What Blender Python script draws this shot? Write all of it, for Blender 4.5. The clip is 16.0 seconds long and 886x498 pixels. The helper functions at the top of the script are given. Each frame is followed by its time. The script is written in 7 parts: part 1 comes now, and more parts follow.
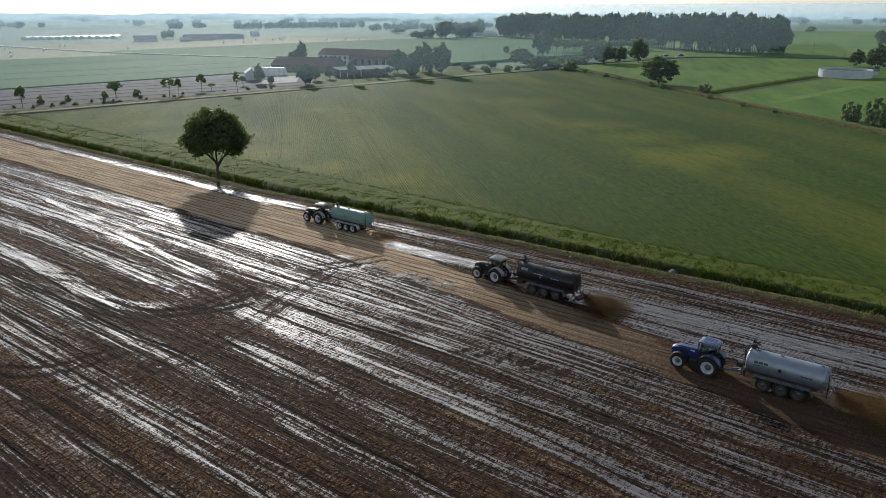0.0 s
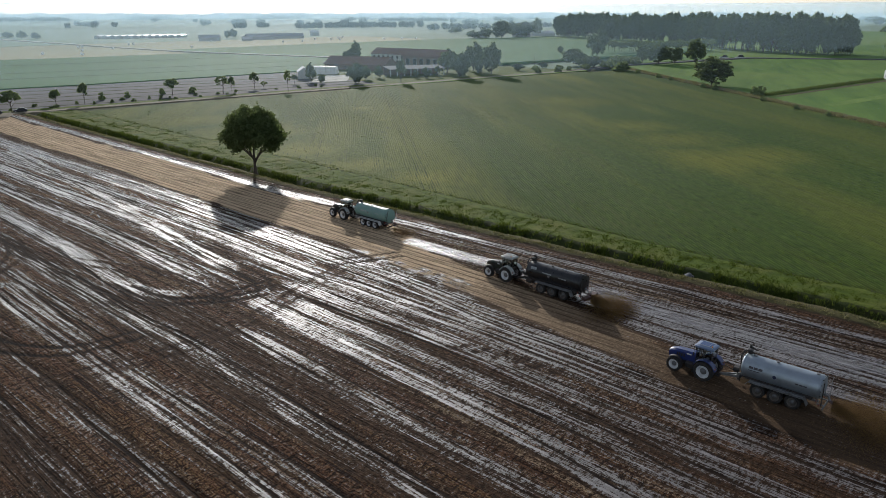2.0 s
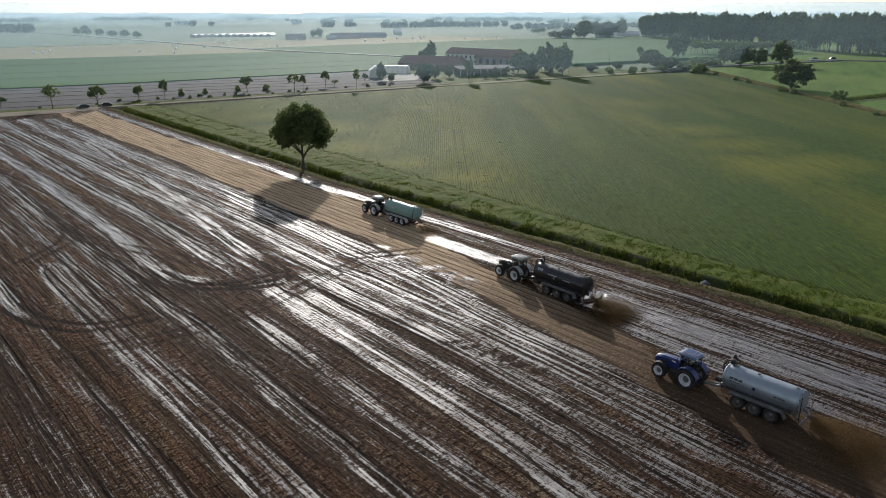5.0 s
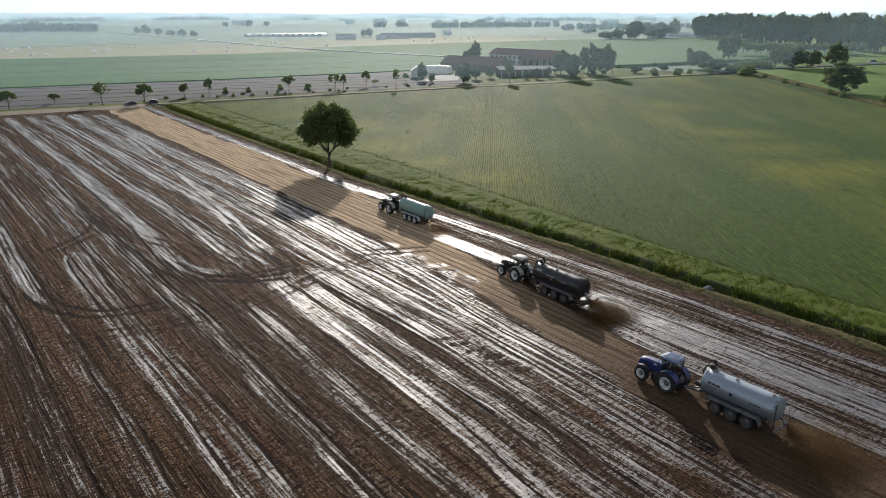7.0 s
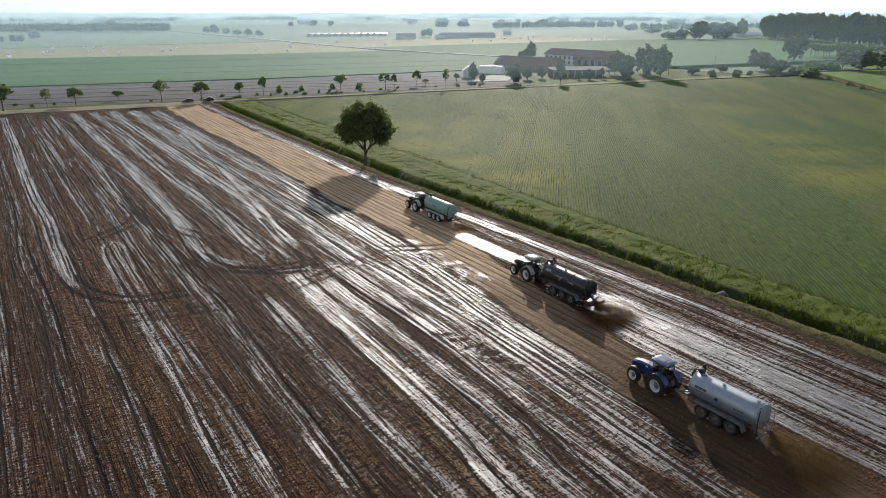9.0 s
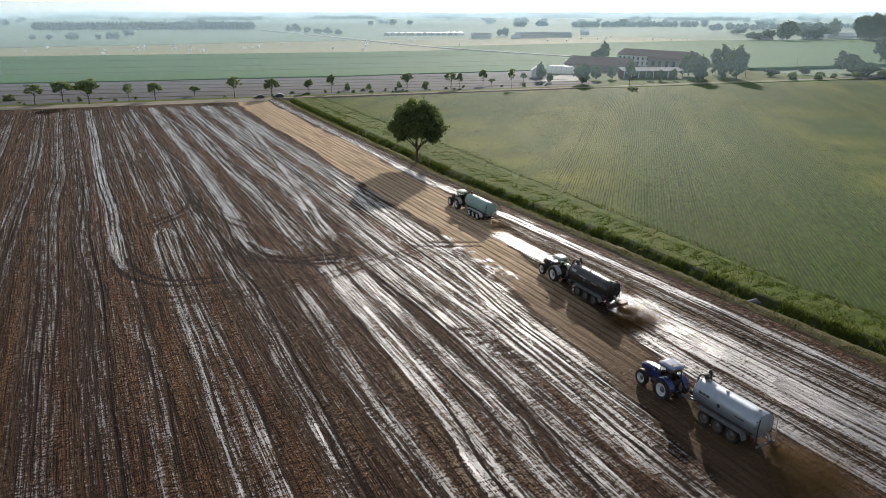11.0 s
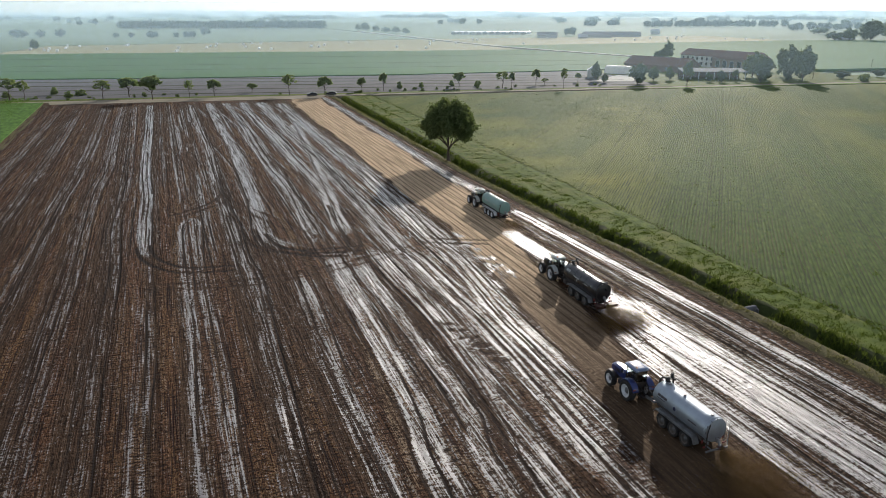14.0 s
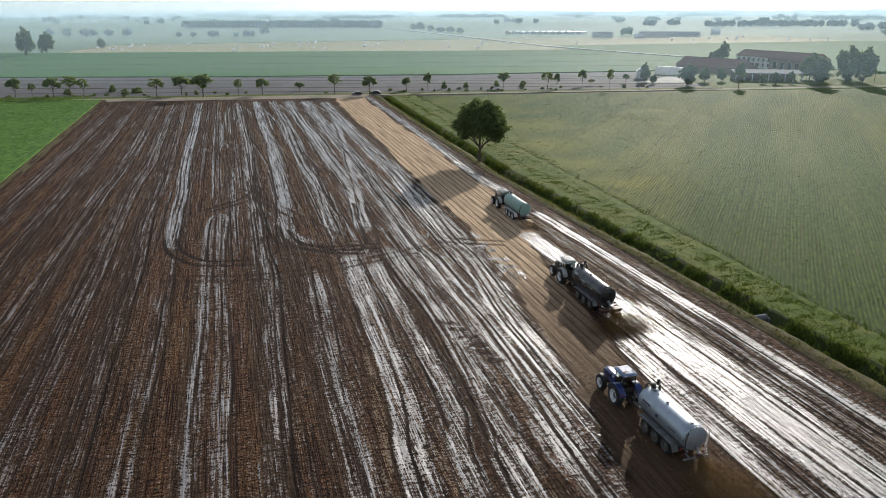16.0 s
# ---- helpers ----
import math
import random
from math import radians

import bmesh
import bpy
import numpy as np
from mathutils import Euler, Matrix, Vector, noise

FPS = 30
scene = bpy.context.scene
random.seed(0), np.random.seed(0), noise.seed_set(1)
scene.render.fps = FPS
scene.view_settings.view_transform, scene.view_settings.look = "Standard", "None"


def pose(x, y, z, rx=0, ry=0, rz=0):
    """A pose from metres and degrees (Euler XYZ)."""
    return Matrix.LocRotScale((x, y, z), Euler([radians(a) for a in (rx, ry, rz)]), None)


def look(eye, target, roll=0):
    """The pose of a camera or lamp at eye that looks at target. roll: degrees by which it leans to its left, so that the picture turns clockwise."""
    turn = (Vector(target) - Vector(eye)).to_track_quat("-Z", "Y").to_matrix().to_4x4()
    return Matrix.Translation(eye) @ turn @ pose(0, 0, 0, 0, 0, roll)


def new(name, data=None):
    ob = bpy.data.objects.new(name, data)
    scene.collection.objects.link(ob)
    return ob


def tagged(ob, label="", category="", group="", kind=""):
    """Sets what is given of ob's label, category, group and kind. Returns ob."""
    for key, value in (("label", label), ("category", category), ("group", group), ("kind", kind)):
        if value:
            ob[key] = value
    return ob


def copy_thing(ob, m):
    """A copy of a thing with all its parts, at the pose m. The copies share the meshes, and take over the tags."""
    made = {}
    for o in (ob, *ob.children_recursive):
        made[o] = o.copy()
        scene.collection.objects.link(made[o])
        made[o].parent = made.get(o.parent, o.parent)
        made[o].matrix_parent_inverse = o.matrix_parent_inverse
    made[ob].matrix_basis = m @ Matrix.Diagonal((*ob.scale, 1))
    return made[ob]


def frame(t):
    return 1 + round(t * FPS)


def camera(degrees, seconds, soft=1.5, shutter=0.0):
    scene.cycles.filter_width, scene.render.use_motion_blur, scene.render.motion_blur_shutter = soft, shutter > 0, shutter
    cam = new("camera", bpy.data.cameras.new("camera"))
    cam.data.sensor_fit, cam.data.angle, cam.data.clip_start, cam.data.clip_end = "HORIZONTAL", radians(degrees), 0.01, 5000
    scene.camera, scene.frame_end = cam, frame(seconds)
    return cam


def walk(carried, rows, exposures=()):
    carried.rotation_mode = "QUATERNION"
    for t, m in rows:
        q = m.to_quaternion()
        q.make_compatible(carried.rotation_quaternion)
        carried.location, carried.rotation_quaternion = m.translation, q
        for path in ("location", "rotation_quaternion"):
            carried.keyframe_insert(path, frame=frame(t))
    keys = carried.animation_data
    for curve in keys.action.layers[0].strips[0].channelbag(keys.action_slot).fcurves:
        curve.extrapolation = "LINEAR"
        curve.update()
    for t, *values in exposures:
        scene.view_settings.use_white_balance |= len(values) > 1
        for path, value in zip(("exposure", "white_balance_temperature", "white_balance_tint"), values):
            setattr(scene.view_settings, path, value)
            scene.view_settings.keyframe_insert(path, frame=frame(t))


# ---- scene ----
cam = camera(63.59, 16.0, 0.9)
walk(cam, [
    (0, look((-62.628, -6.790, 32.196), (-16.431, 26.530, 13.340), -0.009)),
    (0.5, look((-62.098, -8.083, 32.222), (-16.598, 26.184, 13.366), -0.023)),
    (1, look((-61.552, -9.368, 32.247), (-16.758, 25.807, 13.374), -0.036)),
    (1.5, look((-60.962, -10.640, 32.275), (-16.892, 25.432, 13.391), -0.043)),
    (2, look((-60.305, -11.894, 32.311), (-16.976, 25.067, 13.429), -0.041)),
    (2.5, look((-59.582, -13.143, 32.352), (-17.017, 24.693, 13.467), -0.032)),
    (3, look((-58.814, -14.390, 32.398), (-16.967, 24.237, 13.511), -0.025)),
    (3.5, look((-58.011, -15.637, 32.454), (-16.911, 23.783, 13.564), -0.016)),
    (4, look((-57.196, -16.884, 32.520), (-16.856, 23.309, 13.620), -0.021)),
    (4.5, look((-56.370, -18.137, 32.592), (-16.835, 22.845, 13.685), -0.029)),
    (5, look((-55.540, -19.393, 32.663), (-16.849, 22.382, 13.746), -0.037)),
    (7.5, look((-50.919, -25.409, 32.902), (-16.067, 19.624, 13.996), 0.012)),
    (8, look((-49.987, -26.610, 32.974), (-15.996, 19.070, 14.057), -0.004)),
    (8.5, look((-49.049, -27.810, 33.049), (-16.179, 18.683, 14.127), -0.021)),
    (9, look((-48.110, -29.003, 33.122), (-16.440, 18.314, 14.196), -0.039)),
    (11.5, look((-42.712, -34.060, 33.155), (-17.447, 16.946, 14.179), 0.011)),
    (12, look((-41.536, -34.972, 33.182), (-17.309, 16.531, 14.194), -0.005)),
    (12.5, look((-40.347, -35.870, 33.212), (-17.134, 16.091, 14.206), -0.015)),
    (13, look((-39.141, -36.744, 33.253), (-16.541, 15.484, 14.241), -0.017)),
    (13.5, look((-37.923, -37.583, 33.306), (-15.767, 14.827, 14.271), -0.015)),
    (14, look((-36.706, -38.370, 33.370), (-15.329, 14.357, 14.321), -0.025)),
    (14.5, look((-35.477, -39.105, 33.444), (-15.258, 14.076, 14.393), -0.045)),
    (15, look((-34.235, -39.791, 33.527), (-15.165, 13.809, 14.465), -0.066)),
    (15.5, look((-32.987, -40.443, 33.614), (-15.005, 13.527, 14.537), -0.082)),
    (16, look((-31.741, -41.084, 33.698), (-14.561, 13.145, 14.615), -0.091)),
], [(0, -0.17, 6250, 9), (4.5, -0.13, 6380, 10.5), (7.5, 0.14, 6620, 11.5), (12.5, 0.22, 6620, 11.5), (16, 0.26, 6480, 10.5)])
# ---- world, sun, exposure ----
SUN_AZ, SUN_EL = 38.0, 18.3
sun_dir = Vector((math.sin(radians(SUN_AZ)) * math.cos(radians(SUN_EL)), math.cos(radians(SUN_AZ)) * math.cos(radians(SUN_EL)), math.sin(radians(SUN_EL))))
world = bpy.data.worlds.new("sky_world")
scene.world = world
world.use_nodes = True
wn = world.node_tree
sky = wn.nodes.new("ShaderNodeTexSky")
sky.sky_type = "NISHITA"
sky.sun_disc = False
sky.sun_elevation = radians(SUN_EL)
sky.sun_rotation = radians(SUN_AZ)
sky.air_density, sky.dust_density, sky.ozone_density = 1.0, 0.5, 3.0
wn.nodes["Background"].inputs["Strength"].default_value = 0.125
# milky summer haze takes most of the colour out of the sky
pale = wn.nodes.new("ShaderNodeHueSaturation")
pale.inputs["Saturation"].default_value = 0.44
wn.links.new(sky.outputs[0], pale.inputs["Color"])
wn.links.new(pale.outputs[0], wn.nodes["Background"].inputs["Color"])
lamp = bpy.data.lights.new("sun", "SUN")
lamp.energy, lamp.angle, lamp.color = 3.9, radians(0.8), (1.0, 0.94, 0.85)
sun = new("sun", lamp)
sun.matrix_world = look(tuple(sun_dir * 100), (0, 0, 0))


# ---- geometry helpers ----
class G:
    """Collects vertices and faces for one mesh."""

    def __init__(self):
        self.v, self.f, self.m = [], [], []
        self.slot = 0

    def add(self, verts, faces):
        b = len(self.v)
        self.v.extend(tuple(p) for p in verts)
        self.f.extend(tuple(i + b for i in fc) for fc in faces)
        self.m.extend([self.slot] * len(faces))
        return self

    def box(self, c, s, ch=0.02, taper=1.0, m=None):
        """A box at c with size s and chamfered edges; taper scales its top."""
        hx, hy, hz = s[0] / 2, s[1] / 2, s[2] / 2
        ch = min(ch, hx * 0.45, hy * 0.45, hz * 0.45)
        vs = []
        for sx in (-1, 1):
            for sy in (-1, 1):
                for sz in (-1, 1):
                    k = taper if sz > 0 else 1.0
                    x, y, z = sx * hx * k, sy * hy * k, sz * hz
                    vs += [(x - sx * ch, y - sy * ch, z), (x - sx * ch, y, z - sz * ch), (x, y - sy * ch, z - sz * ch)]
        idx = lambda sx, sy, sz: 3 * ((sx > 0) * 4 + (sy > 0) * 2 + (sz > 0))
        fs = []
        for sz in (-1, 1):
            fs.append([idx(*p, sz) for p in ((-1, -1), (1, -1), (1, 1), (-1, 1))])
        for sy in (-1, 1):
            fs.append([idx(p[0], sy, p[1]) + 1 for p in ((-1, -1), (1, -1), (1, 1), (-1, 1))])
        for sx in (-1, 1):
            fs.append([idx(sx, *p) + 2 for p in ((-1, -1), (1, -1), (1, 1), (-1, 1))])
        for a in (-1, 1):
            for b in (-1, 1):
                fs.append([idx(-1, a, b), idx(1, a, b), idx(1, a, b) + 1, idx(-1, a, b) + 1])
                fs.append([idx(a, -1, b), idx(a, 1, b), idx(a, 1, b) + 2, idx(a, -1, b) + 2])
                fs.append([idx(a, b, -1) + 1, idx(a, b, 1) + 1, idx(a, b, 1) + 2, idx(a, b, -1) + 2])
                for c2 in (-1, 1):
                    i = idx(a, b, c2)
                    fs.append([i, i + 1, i + 2])
        mm = m or Matrix.Identity(4)
        o = Vector(c)
        return self.add([mm @ Vector(p) + o for p in vs], fs)

    def lathe(self, profile, c=(0, 0, 0), axis="x", seg=24, close=False, caps=True):
        """profile: rows of (along, radius) turned round an axis through c."""
        vs, fs = [], []
        for al, r in profile:
            for k in range(seg):
                a = 2 * math.pi * k / seg
                u, w = r * math.cos(a), r * math.sin(a)
                p = (al, u, w) if axis == "x" else (u, al, w) if axis == "y" else (u, w, al)
                vs.append((p[0] + c[0], p[1] + c[1], p[2] + c[2]))
        n = len(profile)
        for i in range(n if close else n - 1):
            j = (i + 1) % n
            for k in range(seg):
                l = (k + 1) % seg
                fs.append((i * seg + k, i * seg + l, j * seg + l, j * seg + k))
        if caps and not close:
            fs.append(tuple(range(seg)))
            fs.append(tuple((n - 1) * seg + k for k in range(seg)))
        return self.add(vs, fs)

    def tube(self, pts, r, seg=8, r2=None):
        pts = [Vector(p) for p in pts]
        vs, fs = [], []
        n = len(pts)
        for i, p in enumerate(pts):
            d = (pts[min(i + 1, n - 1)] - pts[max(i - 1, 0)]).normalized()
            s = d.cross(Vector((0.31, 0.17, 0.93)))
            s = s.normalized() if s.length > 0.05 else d.cross(Vector((1, 0, 0))).normalized()
            t = d.cross(s)
            rr = r if r2 is None else r + (r2 - r) * i / max(n - 1, 1)
            for k in range(seg):
                a = 2 * math.pi * k / seg
                vs.append(p + rr * (math.cos(a) * s + math.sin(a) * t))
        for i in range(n - 1):
            for k in range(seg):
                l = (k + 1) % seg
                fs.append((i * seg + k, i * seg + l, (i + 1) * seg + l, (i + 1) * seg + k))
        fs.append(tuple(range(seg)))
        fs.append(tuple((n - 1) * seg + k for k in range(seg)))
        return self.add(vs, fs)

    def arc_shell(self, c, r, w, a0, a1, th=0.03, n=10, axis="x"):
        """A curved mudguard round the x axis through c, from angle a0 to a1 in degrees (0 ahead, 90 up)."""
        vs, fs = [], []
        for i in range(n + 1):
            a = radians(a0 + (a1 - a0) * i / n)
            for rr, x in ((r, -w / 2), (r, w / 2), (r + th, w / 2 - 0.03), (r + th, -w / 2 + 0.03)):
                vs.append((c[0] + x, c[1] + rr * math.cos(a), c[2] + rr * math.sin(a)))
        for i in range(n):
            for k in range(4):
                l = (k + 1) % 4
                fs.append((i * 4 + k, i * 4 + l, i * 4 + 4 + l, i * 4 + 4 + k))
        fs.append((0, 1, 2, 3))
        fs.append(tuple(n * 4 + k for k in range(4)))
        return self.add(vs, fs)

    def prism(self, outline, x0, x1):
        """An outline of (y, z) drawn out along x."""
        n = len(outline)
        vs = [(x0, y, z) for y, z in outline] + [(x1, y, z) for y, z in outline]
        fs = [tuple(range(n)), tuple(range(2 * n - 1, n - 1, -1))]
        fs += [(k, (k + 1) % n, n + (k + 1) % n, n + k) for k in range(n)]
        return self.add(vs, fs)

    def loft(self, sections):
        """Joins closed sections of equally many points."""
        n = len(sections[0])
        vs = [p for s in sections for p in s]
        fs = [(i * n + k, i * n + (k + 1) % n, (i + 1) * n + (k + 1) % n, (i + 1) * n + k) for i in range(len(sections) - 1) for k in range(n)]
        fs += [tuple(range(n)), tuple((len(sections) - 1) * n + k for k in range(n))]
        return self.add(vs, fs)

    def mesh(self, name, mats, smooth=False):
        me = bpy.data.meshes.new(name)
        me.from_pydata(self.v, [], self.f)
        bm = bmesh.new()
        bm.from_mesh(me)
        bmesh.ops.recalc_face_normals(bm, faces=bm.faces)
        bm.to_mesh(me)
        bm.free()
        for mt in mats if isinstance(mats, (list, tuple)) else [mats]:
            me.materials.append(mt)
        if any(self.m):
            me.polygons.foreach_set("material_index", self.m)
        if smooth:
            me.polygons.foreach_set("use_smooth", [True] * len(me.polygons))
            me.set_sharp_from_angle(angle=radians(35))
        return me


def part(name, g, material, parent, label="", smooth=False):
    ob = new(name, g.mesh(name, material, smooth) if isinstance(g, G) else g)
    ob.parent = parent
    if label:
        tagged(ob, label)
    return ob


def thing(name, label, category, group="", kind=""):
    return tagged(new(name), label, category, group, kind)


def array_mesh(name, verts, quads, material, smooth=False):
    """A mesh from numpy arrays of vertices and of quads."""
    me = bpy.data.meshes.new(name)
    verts, quads = np.asarray(verts, np.float32), np.asarray(quads, np.int32)
    k = quads.shape[1]
    me.vertices.add(len(verts))
    me.vertices.foreach_set("co", verts.ravel())
    me.loops.add(quads.size)
    me.loops.foreach_set("vertex_index", quads.ravel())
    me.polygons.add(len(quads))
    me.polygons.foreach_set("loop_start", np.arange(0, quads.size, k, dtype=np.int32))
    me.polygons.foreach_set("loop_total", np.full(len(quads), k, np.int32))
    me.update(calc_edges=True)
    me.materials.append(material)
    if smooth:
        me.polygons.foreach_set("use_smooth", np.ones(len(quads), bool))
    return me


def grid_quads(nu, nv):
    a = np.arange(nu * nv).reshape(nu, nv)
    return np.stack([a[:-1, :-1], a[1:, :-1], a[1:, 1:], a[:-1, 1:]], -1).reshape(-1, 4)


# ---- materials ----
def nodes_of(name):
    m = bpy.data.materials.new(name)
    m.use_nodes = True
    nt = m.node_tree
    return m, nt, nt.nodes["Principled BSDF"]


def put(nt, kind, **values):
    n = nt.nodes.new(kind)
    for k, v in values.items():
        n.inputs[k].default_value = v
    return n


def math_node(nt, op, a, b=None, clamp=False):
    n = nt.nodes.new("ShaderNodeMath")
    n.operation, n.use_clamp = op, clamp
    for i, v in enumerate((a, b)):
        if v is None:
            continue
        if isinstance(v, (int, float)):
            n.inputs[i].default_value = v
        else:
            nt.links.new(v, n.inputs[i])
    return n.outputs[0]


def ramp(nt, fac, a, b, lo=0.3, hi=0.7):
    n = nt.nodes.new("ShaderNodeValToRGB")
    n.color_ramp.elements[0].position, n.color_ramp.elements[1].position = lo, hi
    n.color_ramp.elements[0].color, n.color_ramp.elements[1].color = (*a, 1), (*b, 1)
    nt.links.new(fac, n.inputs[0])
    return n.outputs[0]


def mix(nt, fac, a, b, mode="MIX"):
    n = nt.nodes.new("ShaderNodeMix")
    n.data_type, n.blend_type = "RGBA", mode
    for sock, v in ((n.inputs[0], fac), (n.inputs[6], a), (n.inputs[7], b)):
        if isinstance(v, (int, float)):
            sock.default_value = v
        elif isinstance(v, tuple):
            sock.default_value = (*v, 1)
        else:
            nt.links.new(v, sock)
    return n.outputs[2]


def noise_tex(nt, scale, detail=4.0, stretch=(1, 1, 1), turn=0.0, where="Object", rough=0.55):
    if where == "World":
        src = nt.nodes.new("ShaderNodeNewGeometry").outputs["Position"]
    elif isinstance(where, str):
        src = nt.nodes.new("ShaderNodeTexCoord").outputs[where]
    else:
        src = where
    if turn:
        rot = nt.nodes.new("ShaderNodeMapping")
        rot.inputs["Rotation"].default_value = (0, 0, radians(turn))
        nt.links.new(src, rot.inputs[0])
        src = rot.outputs[0]
    mp = nt.nodes.new("ShaderNodeMapping")
    mp.inputs["Scale"].default_value = stretch
    nt.links.new(src, mp.inputs[0])
    n = put(nt, "ShaderNodeTexNoise", Scale=scale, Detail=detail, Roughness=rough)
    nt.links.new(mp.outputs[0], n.inputs["Vector"])
    return n.outputs[0]


def bump(nt, bsdf, height, strength=0.3, dist=0.05):
    b = put(nt, "ShaderNodeBump", Strength=strength, Distance=dist)
    nt.links.new(height, b.inputs["Height"])
    nt.links.new(b.outputs[0], bsdf.inputs["Normal"])


def shade(name, col, rough=0.6, metal=0.0, dirt=(0.09, 0.06, 0.04), dirty=0.25, scale=2.0, spec=0.5, bumps=0.1, coat=0.0):
    """A painted or solid surface with grain and dirt at two scales."""
    m, nt, b = nodes_of(name)
    n1, n2 = noise_tex(nt, scale), noise_tex(nt, scale * 14, 3)
    c = mix(nt, math_node(nt, "MULTIPLY", n2, 0.5), tuple(x * 0.82 for x in col), tuple(min(x * 1.12, 1) for x in col))
    f = math_node(nt, "MULTIPLY", ramp(nt, n1, (0, 0, 0), (1, 1, 1), 0.42, 0.75), dirty)
    nt.links.new(mix(nt, f, c, dirt), b.inputs["Base Color"])
    nt.links.new(math_node(nt, "ADD", math_node(nt, "MULTIPLY", n1, 0.25), rough - 0.12, True), b.inputs["Roughness"])
    b.inputs["Metallic"].default_value = metal
    b.inputs["Specular IOR Level"].default_value = spec
    b.inputs["Coat Weight"].default_value = coat
    if bumps:
        bump(nt, b, n2, bumps, 0.01)
    return m


def field_mat(name, dark, light, patch=(0.2, 0.17, 0.05), scale=0.35, big=0.02, stretch=(1, 1, 1), turn=0.0, amount=0.4, rough=0.9, spec=0.1, leafy=0.0, spots=(), drawn=(1, 1, 1)):
    """Soil or crop seen from afar: fine grain, large patches, rows by a stretched noise."""
    m, nt, b = nodes_of(name)
    n1 = noise_tex(nt, scale, 6, stretch, turn, "World", 0.65)
    n2 = noise_tex(nt, big, 4, drawn, turn if drawn != (1, 1, 1) else 0, "World")
    n3 = noise_tex(nt, scale * 9, 3, (1, 1, 1), turn, "World")
    c = ramp(nt, n1, dark, light, 0.34, 0.66)
    c = mix(nt, math_node(nt, "MULTIPLY", n3, 0.55), c, dark)
    f = math_node(nt, "MULTIPLY", ramp(nt, n2, (0, 0, 0), (1, 1, 1), 0.45, 0.68), amount)
    # ragged patches where the plants have yellowed
    if spots:
        where = nt.nodes.new("ShaderNodeNewGeometry").outputs["Position"]
        ragged = math_node(nt, "MULTIPLY", noise_tex(nt, 0.09, 5, (1, 0.4, 1), 43.5, "World", 0.7), 1.9)
    for x, y, r, a in spots:
        d = nt.nodes.new("ShaderNodeVectorMath")
        d.operation = "DISTANCE"
        nt.links.new(where, d.inputs[0])
        d.inputs[1].default_value = (x, y, 0)
        s = math_node(nt, "SUBTRACT", math_node(nt, "ADD", 0.15, ragged), math_node(nt, "MULTIPLY", d.outputs["Value"], 1 / r))
        f = math_node(nt, "MAXIMUM", f, math_node(nt, "MULTIPLY", s, a, True))
    nt.links.new(mix(nt, f, c, patch), b.inputs["Base Color"])
    b.inputs["Roughness"].default_value = rough
    b.inputs["Specular IOR Level"].default_value = spec
    if leafy:
        tr, ms = nt.nodes.new("ShaderNodeBsdfTranslucent"), nt.nodes.new("ShaderNodeMixShader")
        nt.links.new(mix(nt, f, tuple(min(1, x * 2.2) for x in light), tuple(min(1, x * 1.6) for x in patch)), tr.inputs["Color"])
        ms.inputs[0].default_value = leafy
        nt.links.new(b.outputs[0], ms.inputs[1])
        nt.links.new(tr.outputs[0], ms.inputs[2])
        nt.links.new(ms.outputs[0], nt.nodes["Material Output"].inputs[0])
    bump(nt, b, math_node(nt, "ADD", n3, n1), 0.6, 0.15)
    return m


def leaf_mat(name, dark, light, glow=0.3):
    """Leaves: varied by clump, letting some light through."""
    m, nt, b = nodes_of(name)
    g = nt.nodes.new("ShaderNodeNewGeometry")
    n = noise_tex(nt, 0.35, 3)
    f = math_node(nt, "ADD", math_node(nt, "MULTIPLY", g.outputs["Random Per Island"], 0.6), math_node(nt, "MULTIPLY", n, 0.5))
    c = ramp(nt, f, dark, light, 0.2, 0.9)
    nt.links.new(c, b.inputs["Base Color"])
    b.inputs["Roughness"].default_value = 0.6
    b.inputs["Specular IOR Level"].default_value = 0.08
    t = nt.nodes.new("ShaderNodeBsdfTranslucent")
    nt.links.new(mix(nt, 0.5, c, (0.16, 0.2, 0.03)), t.inputs["Color"])
    ms = nt.nodes.new("ShaderNodeMixShader")
    ms.inputs[0].default_value = glow
    nt.links.new(b.outputs[0], ms.inputs[1])
    nt.links.new(t.outputs[0], ms.inputs[2])
    nt.links.new(ms.outputs[0], nt.nodes["Material Output"].inputs[0])
    return m


